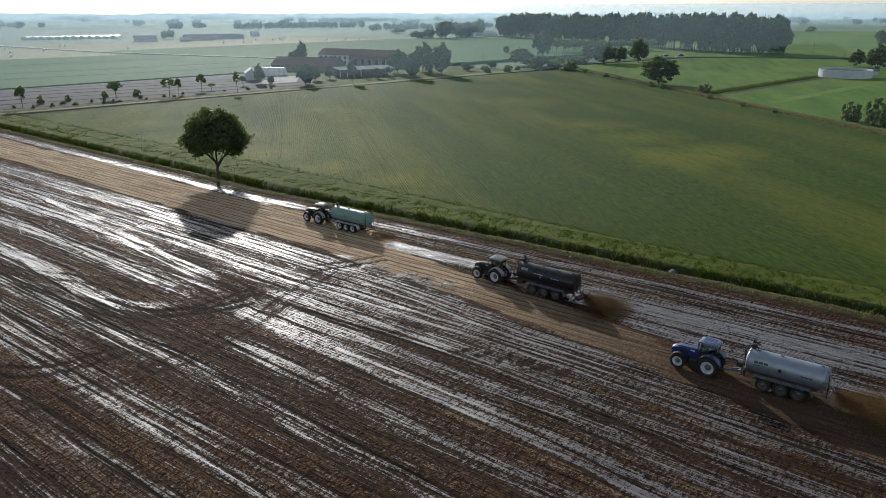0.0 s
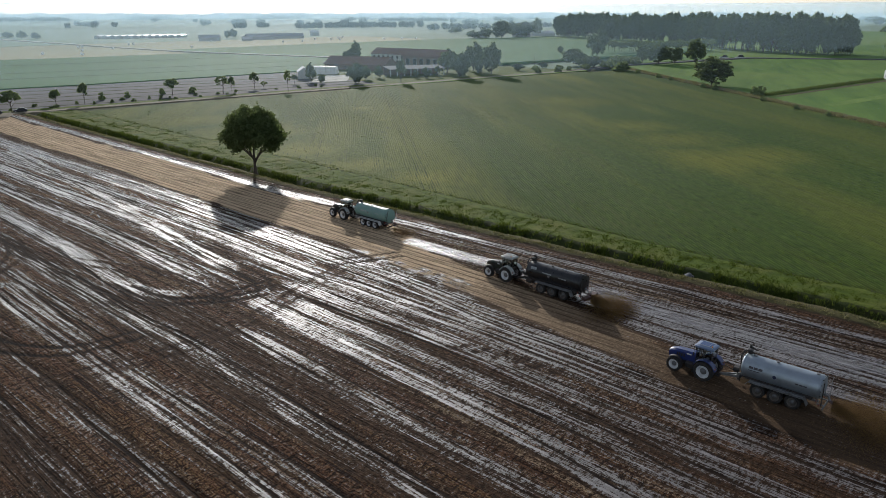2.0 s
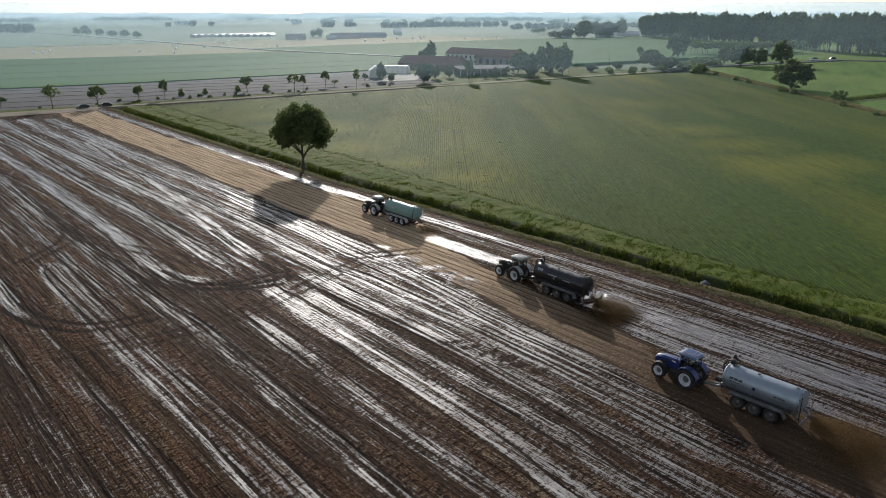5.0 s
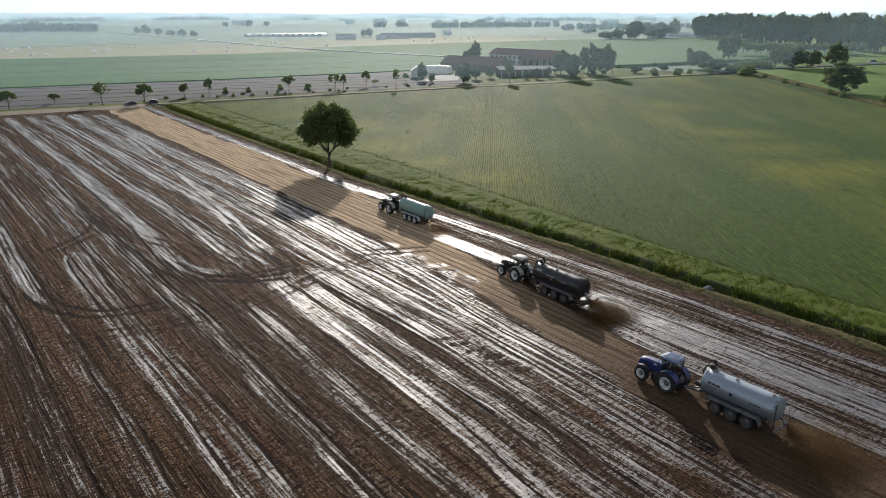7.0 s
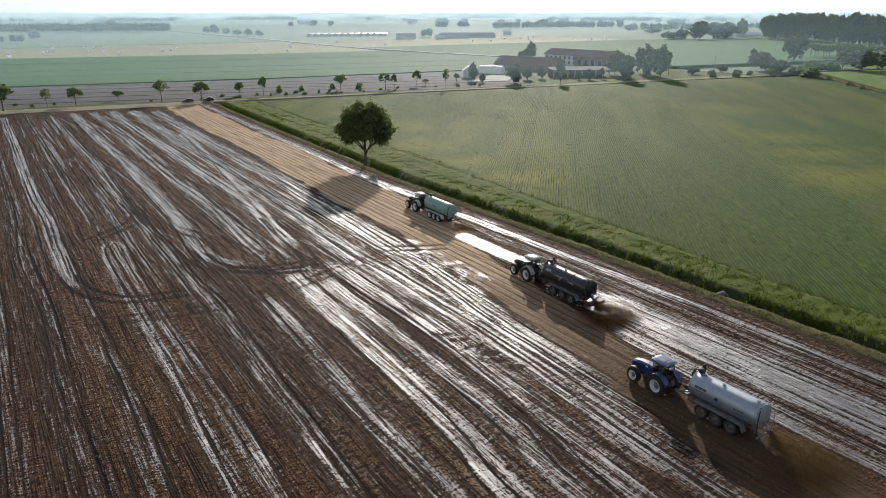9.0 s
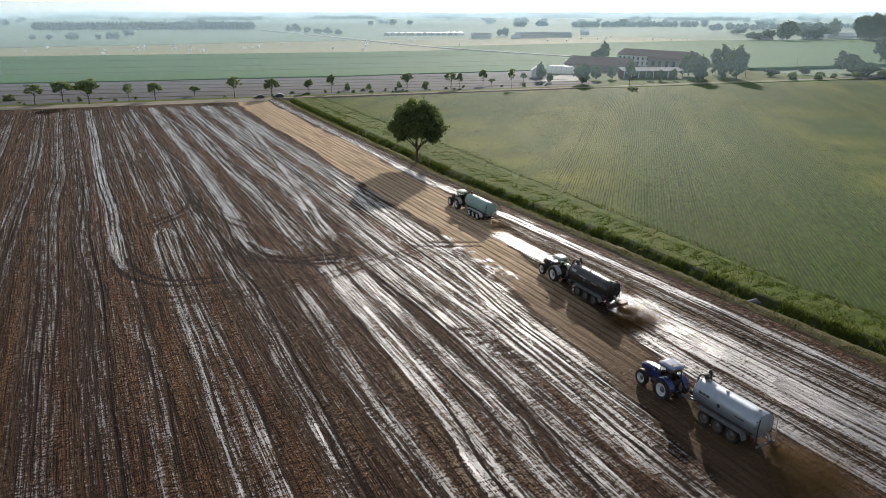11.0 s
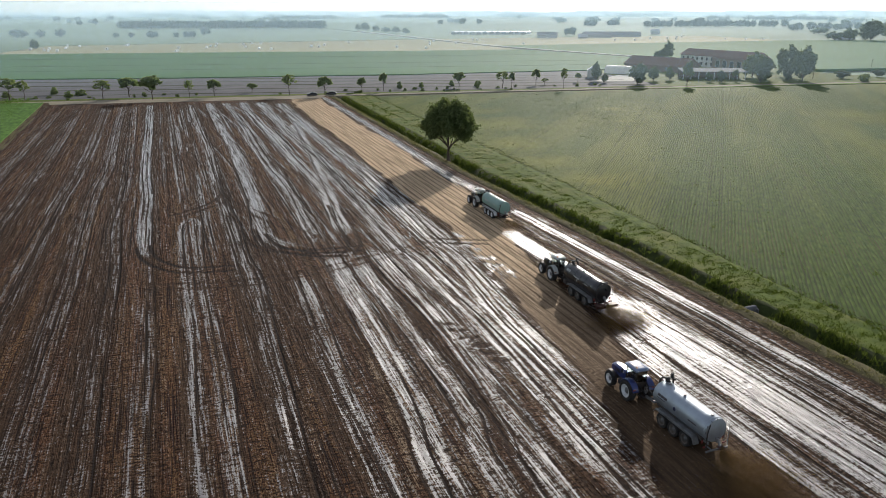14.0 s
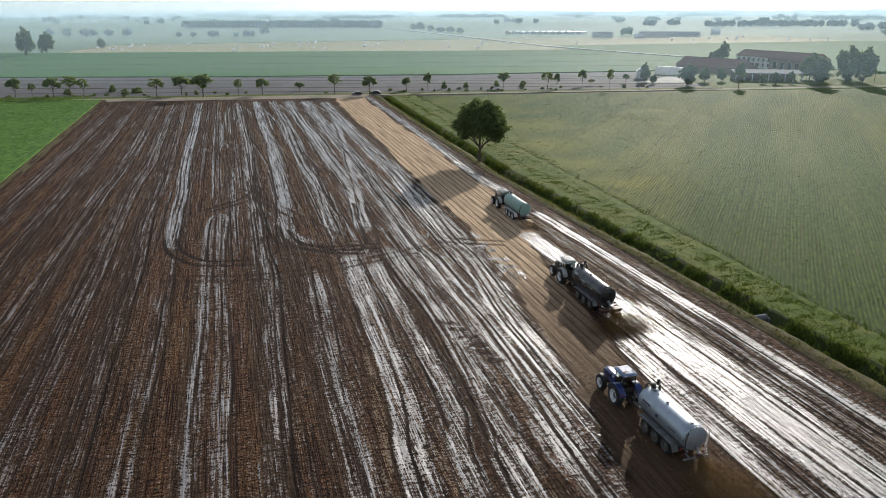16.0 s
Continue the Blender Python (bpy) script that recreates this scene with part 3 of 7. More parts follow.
def streak(pts, width, strength, rut=0.0, target=None):
    """Lays a band along a line of points: wetness, or what target holds, and tyre ruts at both sides of its middle."""
    target = WET if target is None else target
    for (x0, y0), (x1, y1) in zip(pts, pts[1:]):
        lo, hi = min(x0, x1) - width * 1.6 - 1, max(x0, x1) + width * 1.6 + 1
        i0, i1 = np.searchsorted(xs, lo), np.searchsorted(xs, hi)
        px, py = X[i0:i1], Y[i0:i1]
        dx, dy = x1 - x0, y1 - y0
        t = ((px - x0) * dx + (py - y0) * dy) / (dx * dx + dy * dy)
        t = np.clip(t, 0, 1)
        d = np.hypot(px - x0 - t * dx, py - y0 - t * dy)
        p = np.clip(1.35 - d / (width / 2) , 0, 1)
        p = p * p * (3 - 2 * p) * strength
        target[i0:i1] = np.maximum(target[i0:i1], p)
        if rut:
            r = np.exp(-((d - width * 0.32) / 0.22) ** 2) * rut
            RUT[i0:i1] = np.maximum(RUT[i0:i1], r)


def stroke(target, x0, y0, x1, y1, width, a0, a1):
    """Lays a soft line from one point to the next; a0 and a1 are its strength at the ends."""
    far = 3.0 * width
    i0, i1 = np.searchsorted(xs, min(x0, x1) - far), np.searchsorted(xs, max(x0, x1) + far)
    lo, hi = min(y0, y1), max(y0, y1)
    j0 = np.searchsorted(vs, lo - far - (14 if lo > 140 else 1.2))
    j1 = np.searchsorted(vs, hi + far + (14 if hi > 140 else 1.2))
    if i1 <= i0 or j1 <= j0:
        return
    px, py = X[i0:i1, j0:j1], Y[i0:i1, j0:j1]
    dx, dy = x1 - x0, y1 - y0
    t = np.clip(((px - x0) * dx + (py - y0) * dy) / (dx * dx + dy * dy + 1e-9), 0, 1)
    d2 = (px - x0 - t * dx) ** 2 + (py - y0 - t * dy) ** 2
    p = np.exp(-((d2 / (width * width)) ** 1.3)) * (a0 + (a1 - a0) * t)
    target[i0:i1, j0:j1] = np.maximum(target[i0:i1, j0:j1], p)


def wave(n, coarse, lo, hi):
    """n smoothly changing random values between lo and hi."""
    k = max(3, int(n / coarse) + 2)
    c, u = rng.uniform(lo, hi, k), np.linspace(0, k - 1.001, n)
    a = u.astype(int)
    f = u - a
    f = f * f * (3 - 2 * f)
    return c[a] * (1 - f) + c[a + 1] * f


def smooth_line(pts, step):
    """Points along a rounded line through pts, some step apart, with their sideways directions."""
    p = np.array([pts[0]] + list(pts) + [pts[-1]], float)
    out = []
    for a, b, c, d in zip(p, p[1:], p[2:], p[3:]):
        n = max(1, int(np.hypot(*(c - b)) / step))
        for t in np.arange(n) / n:
            out.append(b + 0.5 * t * (c - a) + t * t * (a - 2.5 * b + 2 * c - 0.5 * d) + t ** 3 * (1.5 * (b - c) + 0.5 * (d - a)))
    out.append(p[-1])
    q = np.array(out)
    g = np.gradient(q, axis=0)
    g /= np.hypot(g[:, 0], g[:, 1])[:, None] + 1e-9
    return q, np.stack([-g[:, 1], g[:, 0]], -1)


def ribbon(pts, width, strength, ruts=2, gap=0.6, step=3.0, fade=3, ragged=0.0):
    """A pass of the spreader: wandering threads of slurry side by side, with pressed ruts between them."""
    q, side = smooth_line(pts, step)
    n = len(q)
    ends = np.clip(np.minimum(np.arange(n), np.arange(n)[::-1]) / fade, 0, 1) if fade else np.ones(n)
    base = strength * 0.8 * wave(n, 5, 0.75, 1.08) * ends
    slip = wave(n, 14, -0.14, 0.14)
    for i in range(n - 1):
        stroke(WET, *(q[i] + side[i] * slip[i]), *(q[i + 1] + side[i + 1] * slip[i + 1]), width * 0.58, base[i], base[i + 1])
    lanes = max(2, int(width / gap))
    for k in range(lanes):
        o = ((k + 0.5) / lanes - 0.5) * width + wave(n, 6, -0.3, 0.3) * gap + wave(n, 22, -0.16, 0.16)
        a = strength * rng.uniform(0.7, 1.05) * wave(n, 4, 0.75, 1.15) * ends
        w = gap * rng.uniform(0.28, 0.62)
        for i in range(n - 1):
            stroke(WET, *(q[i] + side[i] * o[i]), *(q[i + 1] + side[i + 1] * o[i + 1]), w, a[i], a[i + 1])
    for k in range(ruts):
        o = rng.uniform(-0.55, 0.55) * width + wave(n, 12, -0.2, 0.2)
        a = wave(n, 5, 0.2, 1.1) * ends
        for i in range(n - 1):
            stroke(RUT, *(q[i] + side[i] * o[i]), *(q[i + 1] + side[i + 1] * o[i + 1]), 0.13, a[i], a[i + 1])
    # short slanting marks where tyres cut across the pass
    for k in range(int(2.2 * ragged * n)):
        i = rng.integers(0, n)
        c = q[i] + side[i] * rng.normal(0, width * 0.4)
        s = rng.choice((-1, 1))
        stroke(WET, c[0], c[1], c[0] + s * rng.uniform(0.5, 1.2), c[1] - rng.uniform(1.5, 4.0), 0.12, strength * 0.9, strength * 0.6)


def track(pts, gauge=1.9, depth=0.9):
    """A pair of dark tyre tracks."""
    q, side = smooth_line(pts, 1.5)
    n = len(q)
    for s in (-0.5, 0.5):
        for e in (-0.14, 0.14):
            a = depth * wave(n, 4, 0.6, 1.15)
            o = s * gauge + e
            for i in range(n - 1):
                stroke(RUT, *(q[i] + side[i] * o), *(q[i + 1] + side[i + 1] * o), 0.19, a[i], a[i + 1])


# passes in the west of the field, drying and dull
ribbon([(-66.1, 243.2), (-68.1, 118.4), (-69.3, 40.4), (-69.0, -59.1)], 2.6, 0.4, 2, 0.7, 5)
ribbon([(-59.8, 249.4), (-60.5, 146.7), (-62.9, 60.1), (-63.0, -59.1)], 2.8, 0.44, 3, 0.7, 5)
ribbon([(-51.2, 249.3), (-51.9, 158.9), (-54.3, 101.9), (-55.7, 63.0), (-56.6, 20.3), (-56.0, -59.1)], 3.0, 0.5, 3, 0.6, 4)
ribbon([(-45.6, 252.8), (-46.9, 165.3), (-47.0, 135.3), (-48.8, 107.6), (-49.1, 62.0), (-50.1, 20.3), (-49.6, -59.1)], 2.9, 0.52, 3, 0.6, 4)
ribbon([(-41.9, 252.8), (-42.6, 155.0), (-43.1, 115.2), (-44.5, 86.3), (-44.2, 59.9), (-45.2, 23.2), (-44.7, -59.1)], 2.4, 0.5, 3, 0.6, 4)
ribbon([(-36.4, 251), (-37.9, 181.0), (-39.2, 131.4), (-39.2, 103.7), (-39.8, 84.3), (-40.0, 71.7), (-39.3, 65.8)], 2.4, 0.9, 3, 0.78, 3, 2)
ribbon([(-40.0, 81.4), (-40.0, 73.6), (-39.9, 68.7), (-39.1, 65.8)], 1.7, 1.1, 1, 0.4, 1.5, 2)
track([(-40.2, 71.7), (-39.4, 65.8), (-37.6, 61.8), (-35.1, 58.9), (-28.8, 57.3)], 1.9, 1.1)
ribbon([(-30.2, 249.1), (-31.6, 174.5), (-32.6, 118.0), (-32.7, 91.1)], 2.0, 0.48, 2, 0.6, 4, ragged=0.5)
ribbon([(-22.8, 249), (-23.7, 192.0), (-24.3, 147.3), (-25.8, 114.1), (-26.4, 90.0), (-26.1, 78.4), (-26.9, 62.7), (-26.6, 50.9), (-27.9, 33.0), (-28.7, 19.0), (-30.1, -5.2), (-30.0, -49.2)], 2.3, 0.6, 3, 0.5, 3, ragged=0.3)
# the turned end in the middle of the field
ribbon([(-31.8, 80.4), (-32.1, 83.8), (-33.0, 84.5), (-34.1, 81.4), (-34.7, 71.6), (-35.0, 56.9), (-35.4, 36.1), (-36.5, 9.1), (-36.4, -49.2)], 1.3, 0.8, 1, 0.42, 2.5, 0)
ribbon([(-31.8, 81.3), (-32.6, 68.7), (-33.0, 55.9), (-33.2, 35.1), (-33.4, 23.1), (-34.1, 8.0), (-34.0, -49.2)], 1.4, 0.68, 2, 0.45, 3, 0)
ribbon([(-39.4, 56.9), (-39.9, 45.1), (-40.1, 33.2), (-41.2, 10.1), (-40.8, -49.2)], 1.9, 0.56, 2, 0.5, 3)
track([(-35.4, 87.2), (-30.4, 91.0), (-26.8, 95.8), (-24.8, 102.6)], 1.9, 0.7)
# passes that end in an elbow
ribbon([(-16.1, 248.1), (-17.8, 189.1), (-18.3, 152.9), (-19.6, 123.6), (-20.6, 100.6), (-21.5, 86.1), (-22.7, 73.5), (-22.7, 66.1), (-21.2, 63.3), (-18.2, 61.2)], 2.7, 0.72, 2, 0.62, 2.5, 2, 0.5)
track([(-23.0, 71.5), (-22.3, 64.6), (-20.3, 61.9), (-17.3, 58.7), (-12.8, 57.2)], 1.6, 1.0)
track([(-24.6, 75.0), (-24.2, 67.0), (-21.8, 62.6), (-17.6, 60.2), (-10.0, 59.0)], 1.8, 0.8)
ribbon([(-9.9, 246.2), (-10.7, 186.3), (-12.3, 154.7), (-13.4, 123.5), (-13.2, 105.3), (-14.1, 88.9), (-15.0, 73.4), (-15.1, 64.6)], 2.6, 0.68, 2, 0.62, 2.5, 2, 0.6)
ribbon([(-20.8, 51.8), (-22.0, 34.0), (-23.2, 19.0), (-23.4, 6.9), (-24.5, -41.1)], 2.4, 0.66, 2, 0.45, 2.5, 2)
ribbon([(-21.1, 83.2), (-22.0, 73.5), (-21.5, 67.1), (-19.3, 64.1), (-16.7, 62.8)], 1.7, 0.8, 1, 0.35, 1.5, 2)
ribbon([(-12.3, 61.6), (-14.2, 54.7), (-15.2, 49.8), (-15.9, 44.9)], 3.0, 0.85, 1, 0.5, 1.5, 7, 1.2)
# passes of the middle field
ribbon([(-4.0, 245.3), (-5.8, 197.3), (-6.0, 156.5), (-6.8, 124.4), (-6.9, 105.3), (-7.9, 90.8), (-9.6, 77.2), (-10.9, 66.5)], 3.0, 0.78, 2, 0.62, 2.5, 2, 0.8)
ribbon([(-15.2, 56.7), (-16.1, 45.8), (-16.5, 34.9), (-17.1, 22.9), (-18.1, 11.9), (-19.5, 1.8), (-21.3, -41.1)], 3.0, 0.82, 3, 0.42, 2.5, 1)
ribbon([(2.3, 243.4), (1.8, 221.8), (-0.7, 170.4), (-1.0, 136.7), (-1.8, 111.9), (-2.9, 93.7), (-3.3, 80.1), (-4.7, 59.6), (-4.2, 50.7), (-4.6, 37.8), (-4.8, 25.8), (-5.7, 12.8), (-6.8, 0.7), (-8.5, -41.3)], 3.6, 0.8, 4, 0.62, 2.5, 2, 0.6)
ribbon([(8.9, 237.9), (7.9, 212.7), (6.1, 166.7), (4.8, 134.7), (4.5, 112.8), (3.1, 90.7), (2.0, 74.2), (1.0, 60.5), (1.2, 51.6), (0.2, 41.7), (-1.4, 28.8), (-2.2, 15.8), (-2.9, 5.7), (-4.4, -41.3)], 3.4, 0.86, 4, 0.62, 2.5, 2, 0.5)
ribbon([(7.5, 206.3), (5.7, 160.1), (4.4, 127.2), (3.5, 98.4), (2.2, 77.1), (1.2, 59.5), (1.0, 47.7)], 2.2, 0.98, 2, 0.55, 2.5, 3, 0.8)
ribbon([(2.4, 183.4), (1.0, 153.6), (-3.2, 122.5), (-5.8, 99.5), (-8.8, 78.2), (-9.8, 70.4)], 1.6, 0.78, 2, 0.4, 2.5, 2, 0.8)
ribbon([(6.4, 205.4), (3.9, 179.7), (1.8, 163.0), (-0.6, 146.1)], 1.8, 0.78, 1, 0.45, 2.5, 2, 0.8)
ribbon([(-11.8, 55.7), (-12.6, 49.8), (-13.1, 33.9), (-13.4, 21.9), (-14.3, 10.9), (-16.2, 0.8), (-17.7, -41.2)], 2.4, 0.7, 2, 0.48, 2.5, 2)
ribbon([(-8.7, 59.6), (-9.1, 47.8), (-8.8, 31.9), (-9.6, 18.9), (-11.1, 6.8), (-12.5, -1.3), (-13.6, -41.2)], 3.0, 0.76, 3, 0.48, 2.5, 2)
ribbon([(4.5, 98.4), (4.3, 79.0), (3.5, 61.4), (3.2, 47.6)], 1.5, 0.7, 1, 0.5, 2.5, 3)
for k in range(10):
    x0, y0 = -45 + 5.4 * k, 150 + 9 * (k % 3)
    ribbon([(x0, y0), (x0 + 1.4, y0 - 18), (x0 + 2.2, y0 - 40)], 0.7, 0.42, 1, 0.35, 3, 3)
    x0, y0 = -22 + 3.2 * k, 240 - 8 * (k % 4)
    ribbon([(x0, y0), (x0 + 1.6, y0 - 16), (x0 + 2.0, y0 - 34)], 0.8, 0.6, 1, 0.35, 3, 3)
for k in range(60):
    x0, y0, L = rng.uniform(-42, 7), rng.uniform(100, 255), rng.uniform(25, 80)
    ribbon([(x0, y0), (x0 - 0.01 * L, y0 - L / 2), (x0 - 0.024 * L, y0 - L)], 0.8, rng.uniform(0.45, 0.65), 1, 0.4, 4, 3)
# crossing tracks where the convoys turn
track([(-12.8, 57.2), (-10.9, 60.6), (-10.0, 66.5), (-9.2, 75.3), (-8.1, 85.0)], 1.9, 0.7)
track([(-39.9, 54.0), (-27.9, 50.9), (-17.8, 51.8), (-7.8, 54.7), (2.3, 57.5)], 1.9, 0.5)
track([(-0.7, 59.5), (3.3, 57.0), (8.3, 54.5)], 1.9, 0.9)
track([(-29.2, 102.6), (-21.5, 83.2), (-15.7, 65.6)], 1.9, 0.4)
for k in range(9):
    y0 = 55 + 0.5 * k
    stroke(WET, -17 + rng.uniform(-1, 1), y0, -9 + rng.uniform(-2, 2), y0 + rng.uniform(-0.9, 0.9), 0.13, 0.5, 0.3)
for k in range(16):
    x0 = -9.5 + 0.12 * k
    stroke(RUT, x0, 30 - 0.75 * k, x0 + 1.7, 30.3 - 0.75 * k, 0.12, 0.8, 0.6)
# wet hollows beside the stubble
for k in range(12):
    y0 = rng.uniform(38, 62)
    x0 = np.interp(y0, [25, 40, 65], [3.4, 4.8, 6.0]) + rng.uniform(-1.2, 0.5)
    ribbon([(x0, y0), (x0 - 0.2, y0 - 2), (x0 - 0.4, y0 - 4)], rng.uniform(0.8, 1.8), 1.0, 0, 0.35, 1.2, 1)
# the strips just spread beside the ditch
ribbon([(20.9, 252), (20.9, 146), (20.6, 81)], 1.9, 0.82, 2, 0.5, 3, 1, 0.4)
ribbon([(20.4, 121.3), (19.4, 98), (18.6, 87)], 1.6, 0.95, 1, 0.45, 3)
ribbon([(20.4, 70), (20.4, 50), (20.4, 33), (20.3, 12), (20.0, -8), (19.4, -41.5)], 2.1, 0.88, 3, 0.5, 2.5, 1, 0.3)
ribbon([(17.8, 66), (17.6, 40), (17.5, 12), (17.0, -41.5)], 2.4, 0.5, 3, 0.5, 3)
for a, k in ((1.25, 0), (1.2, 1), (1.1, 2)):
    ribbon([(12.7 + 0.8 * k, 57.5), (12.4 + 0.8 * k, 42), (11.4 + 0.8 * k, 25)], 1.3, a, 0, 0.6, 2.5, 0)
streak([(13.5, 57.5), (13.2, 41.6), (12.2, 26.7)], 2.6, 1.0)
ribbon([(12.0, 27.5), (12.2, 9.6), (11.6, -46.6)], 6.6, 1.2, 3, 0.6, 2.5, 1)
streak([(11.8, 27.0), (12.2, 9.6), (11.6, -46.6)], 5.0, 1.0)
ribbon([(10.8, 25.7), (10.6, 7.6), (10.0, -46.6)], 2.2, 1.3, 1, 0.8, 3, 1)
ribbon([(13.8, 26.6), (14.0, 7.6), (13.6, -46.6)], 2.2, 1.3, 1, 0.8, 3, 1)
ribbon([(8.2, 33.7), (6.8, 19.7), (6.3, 7.6), (5.9, -41.4)], 1.3, 0.85, 2, 0.45, 2.5, 2)
ribbon([(8.8, 24), (7.2, 12), (6.5, 0), (6.0, -41.4)], 3.4, 0.9, 3, 0.5, 2.5, 2)
ribbon([(1.4, -6.5), (1.1, -20.8), (0.7, -62.1)], 4.6, 0.25, 3, 0.6, 3)
# puddles between the tracks
for k in range(34):
    y0 = rng.uniform(34, 76)
    x0 = rng.uniform(-4.5, 6.0) - 0.05 * (74 - y0) + 0.5
    L = rng.uniform(1.5, 5)
    ribbon([(x0, y0), (x0 - 0.1, y0 - L / 2), (x0 - 0.25, y0 - L)], rng.uniform(0.6, 1.6), 0.8, 0, 0.35, 1.2, 1)
for k in range(110):
    y0, x0 = rng.uniform(-20, 230), rng.uniform(-76, 8)
    ribbon([(x0, y0), (x0 - 0.3, y0 - rng.uniform(8, 28))], 0.5, rng.uniform(0.35, 0.55), 1, 0.3, 4, 2)

# stubble that is not yet spread: a strip from the road to the nearest convoy
edge_w = np.interp(Y, [-40, -4, 3, 10, 20, 34, 50, 65, 92, 141, 235, 260], [-6.3, -5.2, -4.0, -2.4, -0.2, 1.8, 4.0, 5.8, 7.0, 9.7, 13.1, 14.1])
edge_e = np.interp(Y, [-40, 0, 8, 14, 21.7, 39.6, 51.0, 57.0, 67.0, 77.0, 88.6, 117.5, 192.4, 260.1], [3.6, 4.0, 4.3, 5.0, 7.2, 10.1, 11.3, 14.5, 18.2, 18.6, 18.8, 19.2, 19.3, 19.4])
raw = np.minimum(X - edge_w, edge_e - X) + 1.2 * (ALONG - 0.5) + 0.8 * (FINE - 0.5)
STUB = np.maximum(STUB, np.clip(0.5 + raw / 0.9, 0, 1) * np.interp(Y, [-30, -4, 6, 18, 34, 60], [0.28, 0.31, 0.34, 0.39, 0.48, 1.0]))
# dull even soil: unspread ground, and shade beside the blue convoy put into colour
DULL = np.clip(0.5 + raw / 1.4, 0, 1) * np.interp(Y, [30, 48], [1.0, 0.0])
WET *= 1 - 0.8 * DULL
RUT *= 1 - 0.55 * DULL
streak([(17.6, 68), (17.4, 50), (17.2, 25), (16.8, -40)], 4.2, 0.44, 0, STUB)
streak([(14.2, 66), (13.6, 57.5)], 5.0, 0.7, 0, STUB)
streak([(-19.4, 24.0), (-20.6, 11.9), (-22.0, 2.9)], 1.5, 0.4, 0, STUB)
for k in range(22):
    x0, y0 = rng.uniform(-70, -8), rng.uniform(-20, 90)
    streak([(x0, y0), (x0 - 0.3, y0 - rng.uniform(10, 40))], rng.uniform(0.6, 1.6), rng.uniform(0.25, 0.42), 0, STUB)
STUB *= np.clip(1.25 - WET, 0, 1)
WET = np.clip(WET * (0.92 + 0.12 * np.clip((X + 36) / 16, 0, 1) + 0.45 * np.clip((Y - 45) / 75, 0, 1)) + 0.2 * (ALONG - 0.5) * (WET > 0.05) + 0.05, 0, 1.3) - 0.25 * np.clip(STUB - WET, 0, 1)
RUT = np.clip(RUT, 0, 1)
WET -= 0.12 * DULL + 0.03 * np.clip(1.4 - np.abs(X + 8) / 8, 0, 1) * np.clip((45 - Y) / 20, 0, 1)
WET += (WET > 0.2) * (0.05 * np.clip(1.5 - np.abs(X + 6) / 8, 0, 1) * np.clip(1.5 - np.abs(Y - 56) / 16, 0, 1) - 0.08 * np.clip((-28 - X) / 6, 0, 1) * np.clip((Y - 50) / 20, 0, 1))
Zm = 0.10 * (FINE - 0.5) - 0.1 * RUT + 0.03 * rng.random(X.shape) * (1 - np.clip(WET, 0, 1))
Zm[[0, -1]] -= 0.5
X = X + swing(Y) * np.clip((X - 12.0) / 8.0, 0, 1)
me = array_mesh("tilled_field", np.stack([X, Y, Zm], -1).reshape(-1, 3), grid_quads(*X.shape), MUD, True)
for nm, val in (("wet", WET), ("stubble", STUB), ("rut", RUT), ("dull", DULL)):
    at = me.attributes.new(nm, "FLOAT", "POINT")
    at.data.foreach_set("value", val.astype(np.float32).ravel())
structure("tilled_field", me, "brown tilled field striped with wet slurry", "field")

# ditch between the fields, with its banks
prof_x = np.array([22.8, 23.6, 24.3, 25.1, 25.7, 26.2, 26.8, 27.4, 28.0, 28.6, 29.4, 30.6, 32.0, 33.4, 34.6, 35.2])
prof_z = np.array([-0.25, 0.03, 0.16, 0.2, -0.15, -0.7, -0.95, -0.8, -0.15, 0.16, 0.12, 0.06, 0.05, 0.06, 0.09, -0.05])
ys = np.concatenate([np.arange(-150, -30, 4.0), np.arange(-30, 130, 0.7), np.arange(130, 251.0, 1.6)])
DX, DY = np.meshgrid(prof_x, ys, indexing="ij")
wander = 0.3 * np.sin(ys / 17.0) + 0.2 * np.sin(ys / 6.3 + 1) + 0.1 * np.sin(ys / 2.1)
widen = 0.075 * np.clip(ys - 20, 0, 80)
DX = DX + wander[None, :] * np.array([0, 0.4, 0.8, 1, 1, 1, 1, 1, 1, 0.9, 0.7, 0.3, 0, 0, 0.3, 0.3])[:, None] + swing(ys)[None, :]
DX = DX + widen[None, :] * np.linspace(-1.0, 1.0, 16).clip(0)[:, None]
DZ = prof_z[:, None] + rng.normal(0, 0.05, DX.shape)
DZ[0], DZ[-1] = -0.5, -0.2
dq = grid_quads(*DX.shape)
me = array_mesh("ditch", np.stack([DX, DY, DZ], -1).reshape(-1, 3), dq, DRY_GRASS, True)
me.materials.append(DITCH_M)
me.materials.append(VERGE)
me.materials.append(BARE)
col = dq[:, 0] // len(ys)
me.polygons.foreach_set("material_index", np.where(col < 1, 3, np.where(col < 3, 0, np.where(col < 9, 1, 2))).astype(np.int32))
structure("ditch", me, "overgrown drainage ditch with grassy banks", "ditch")

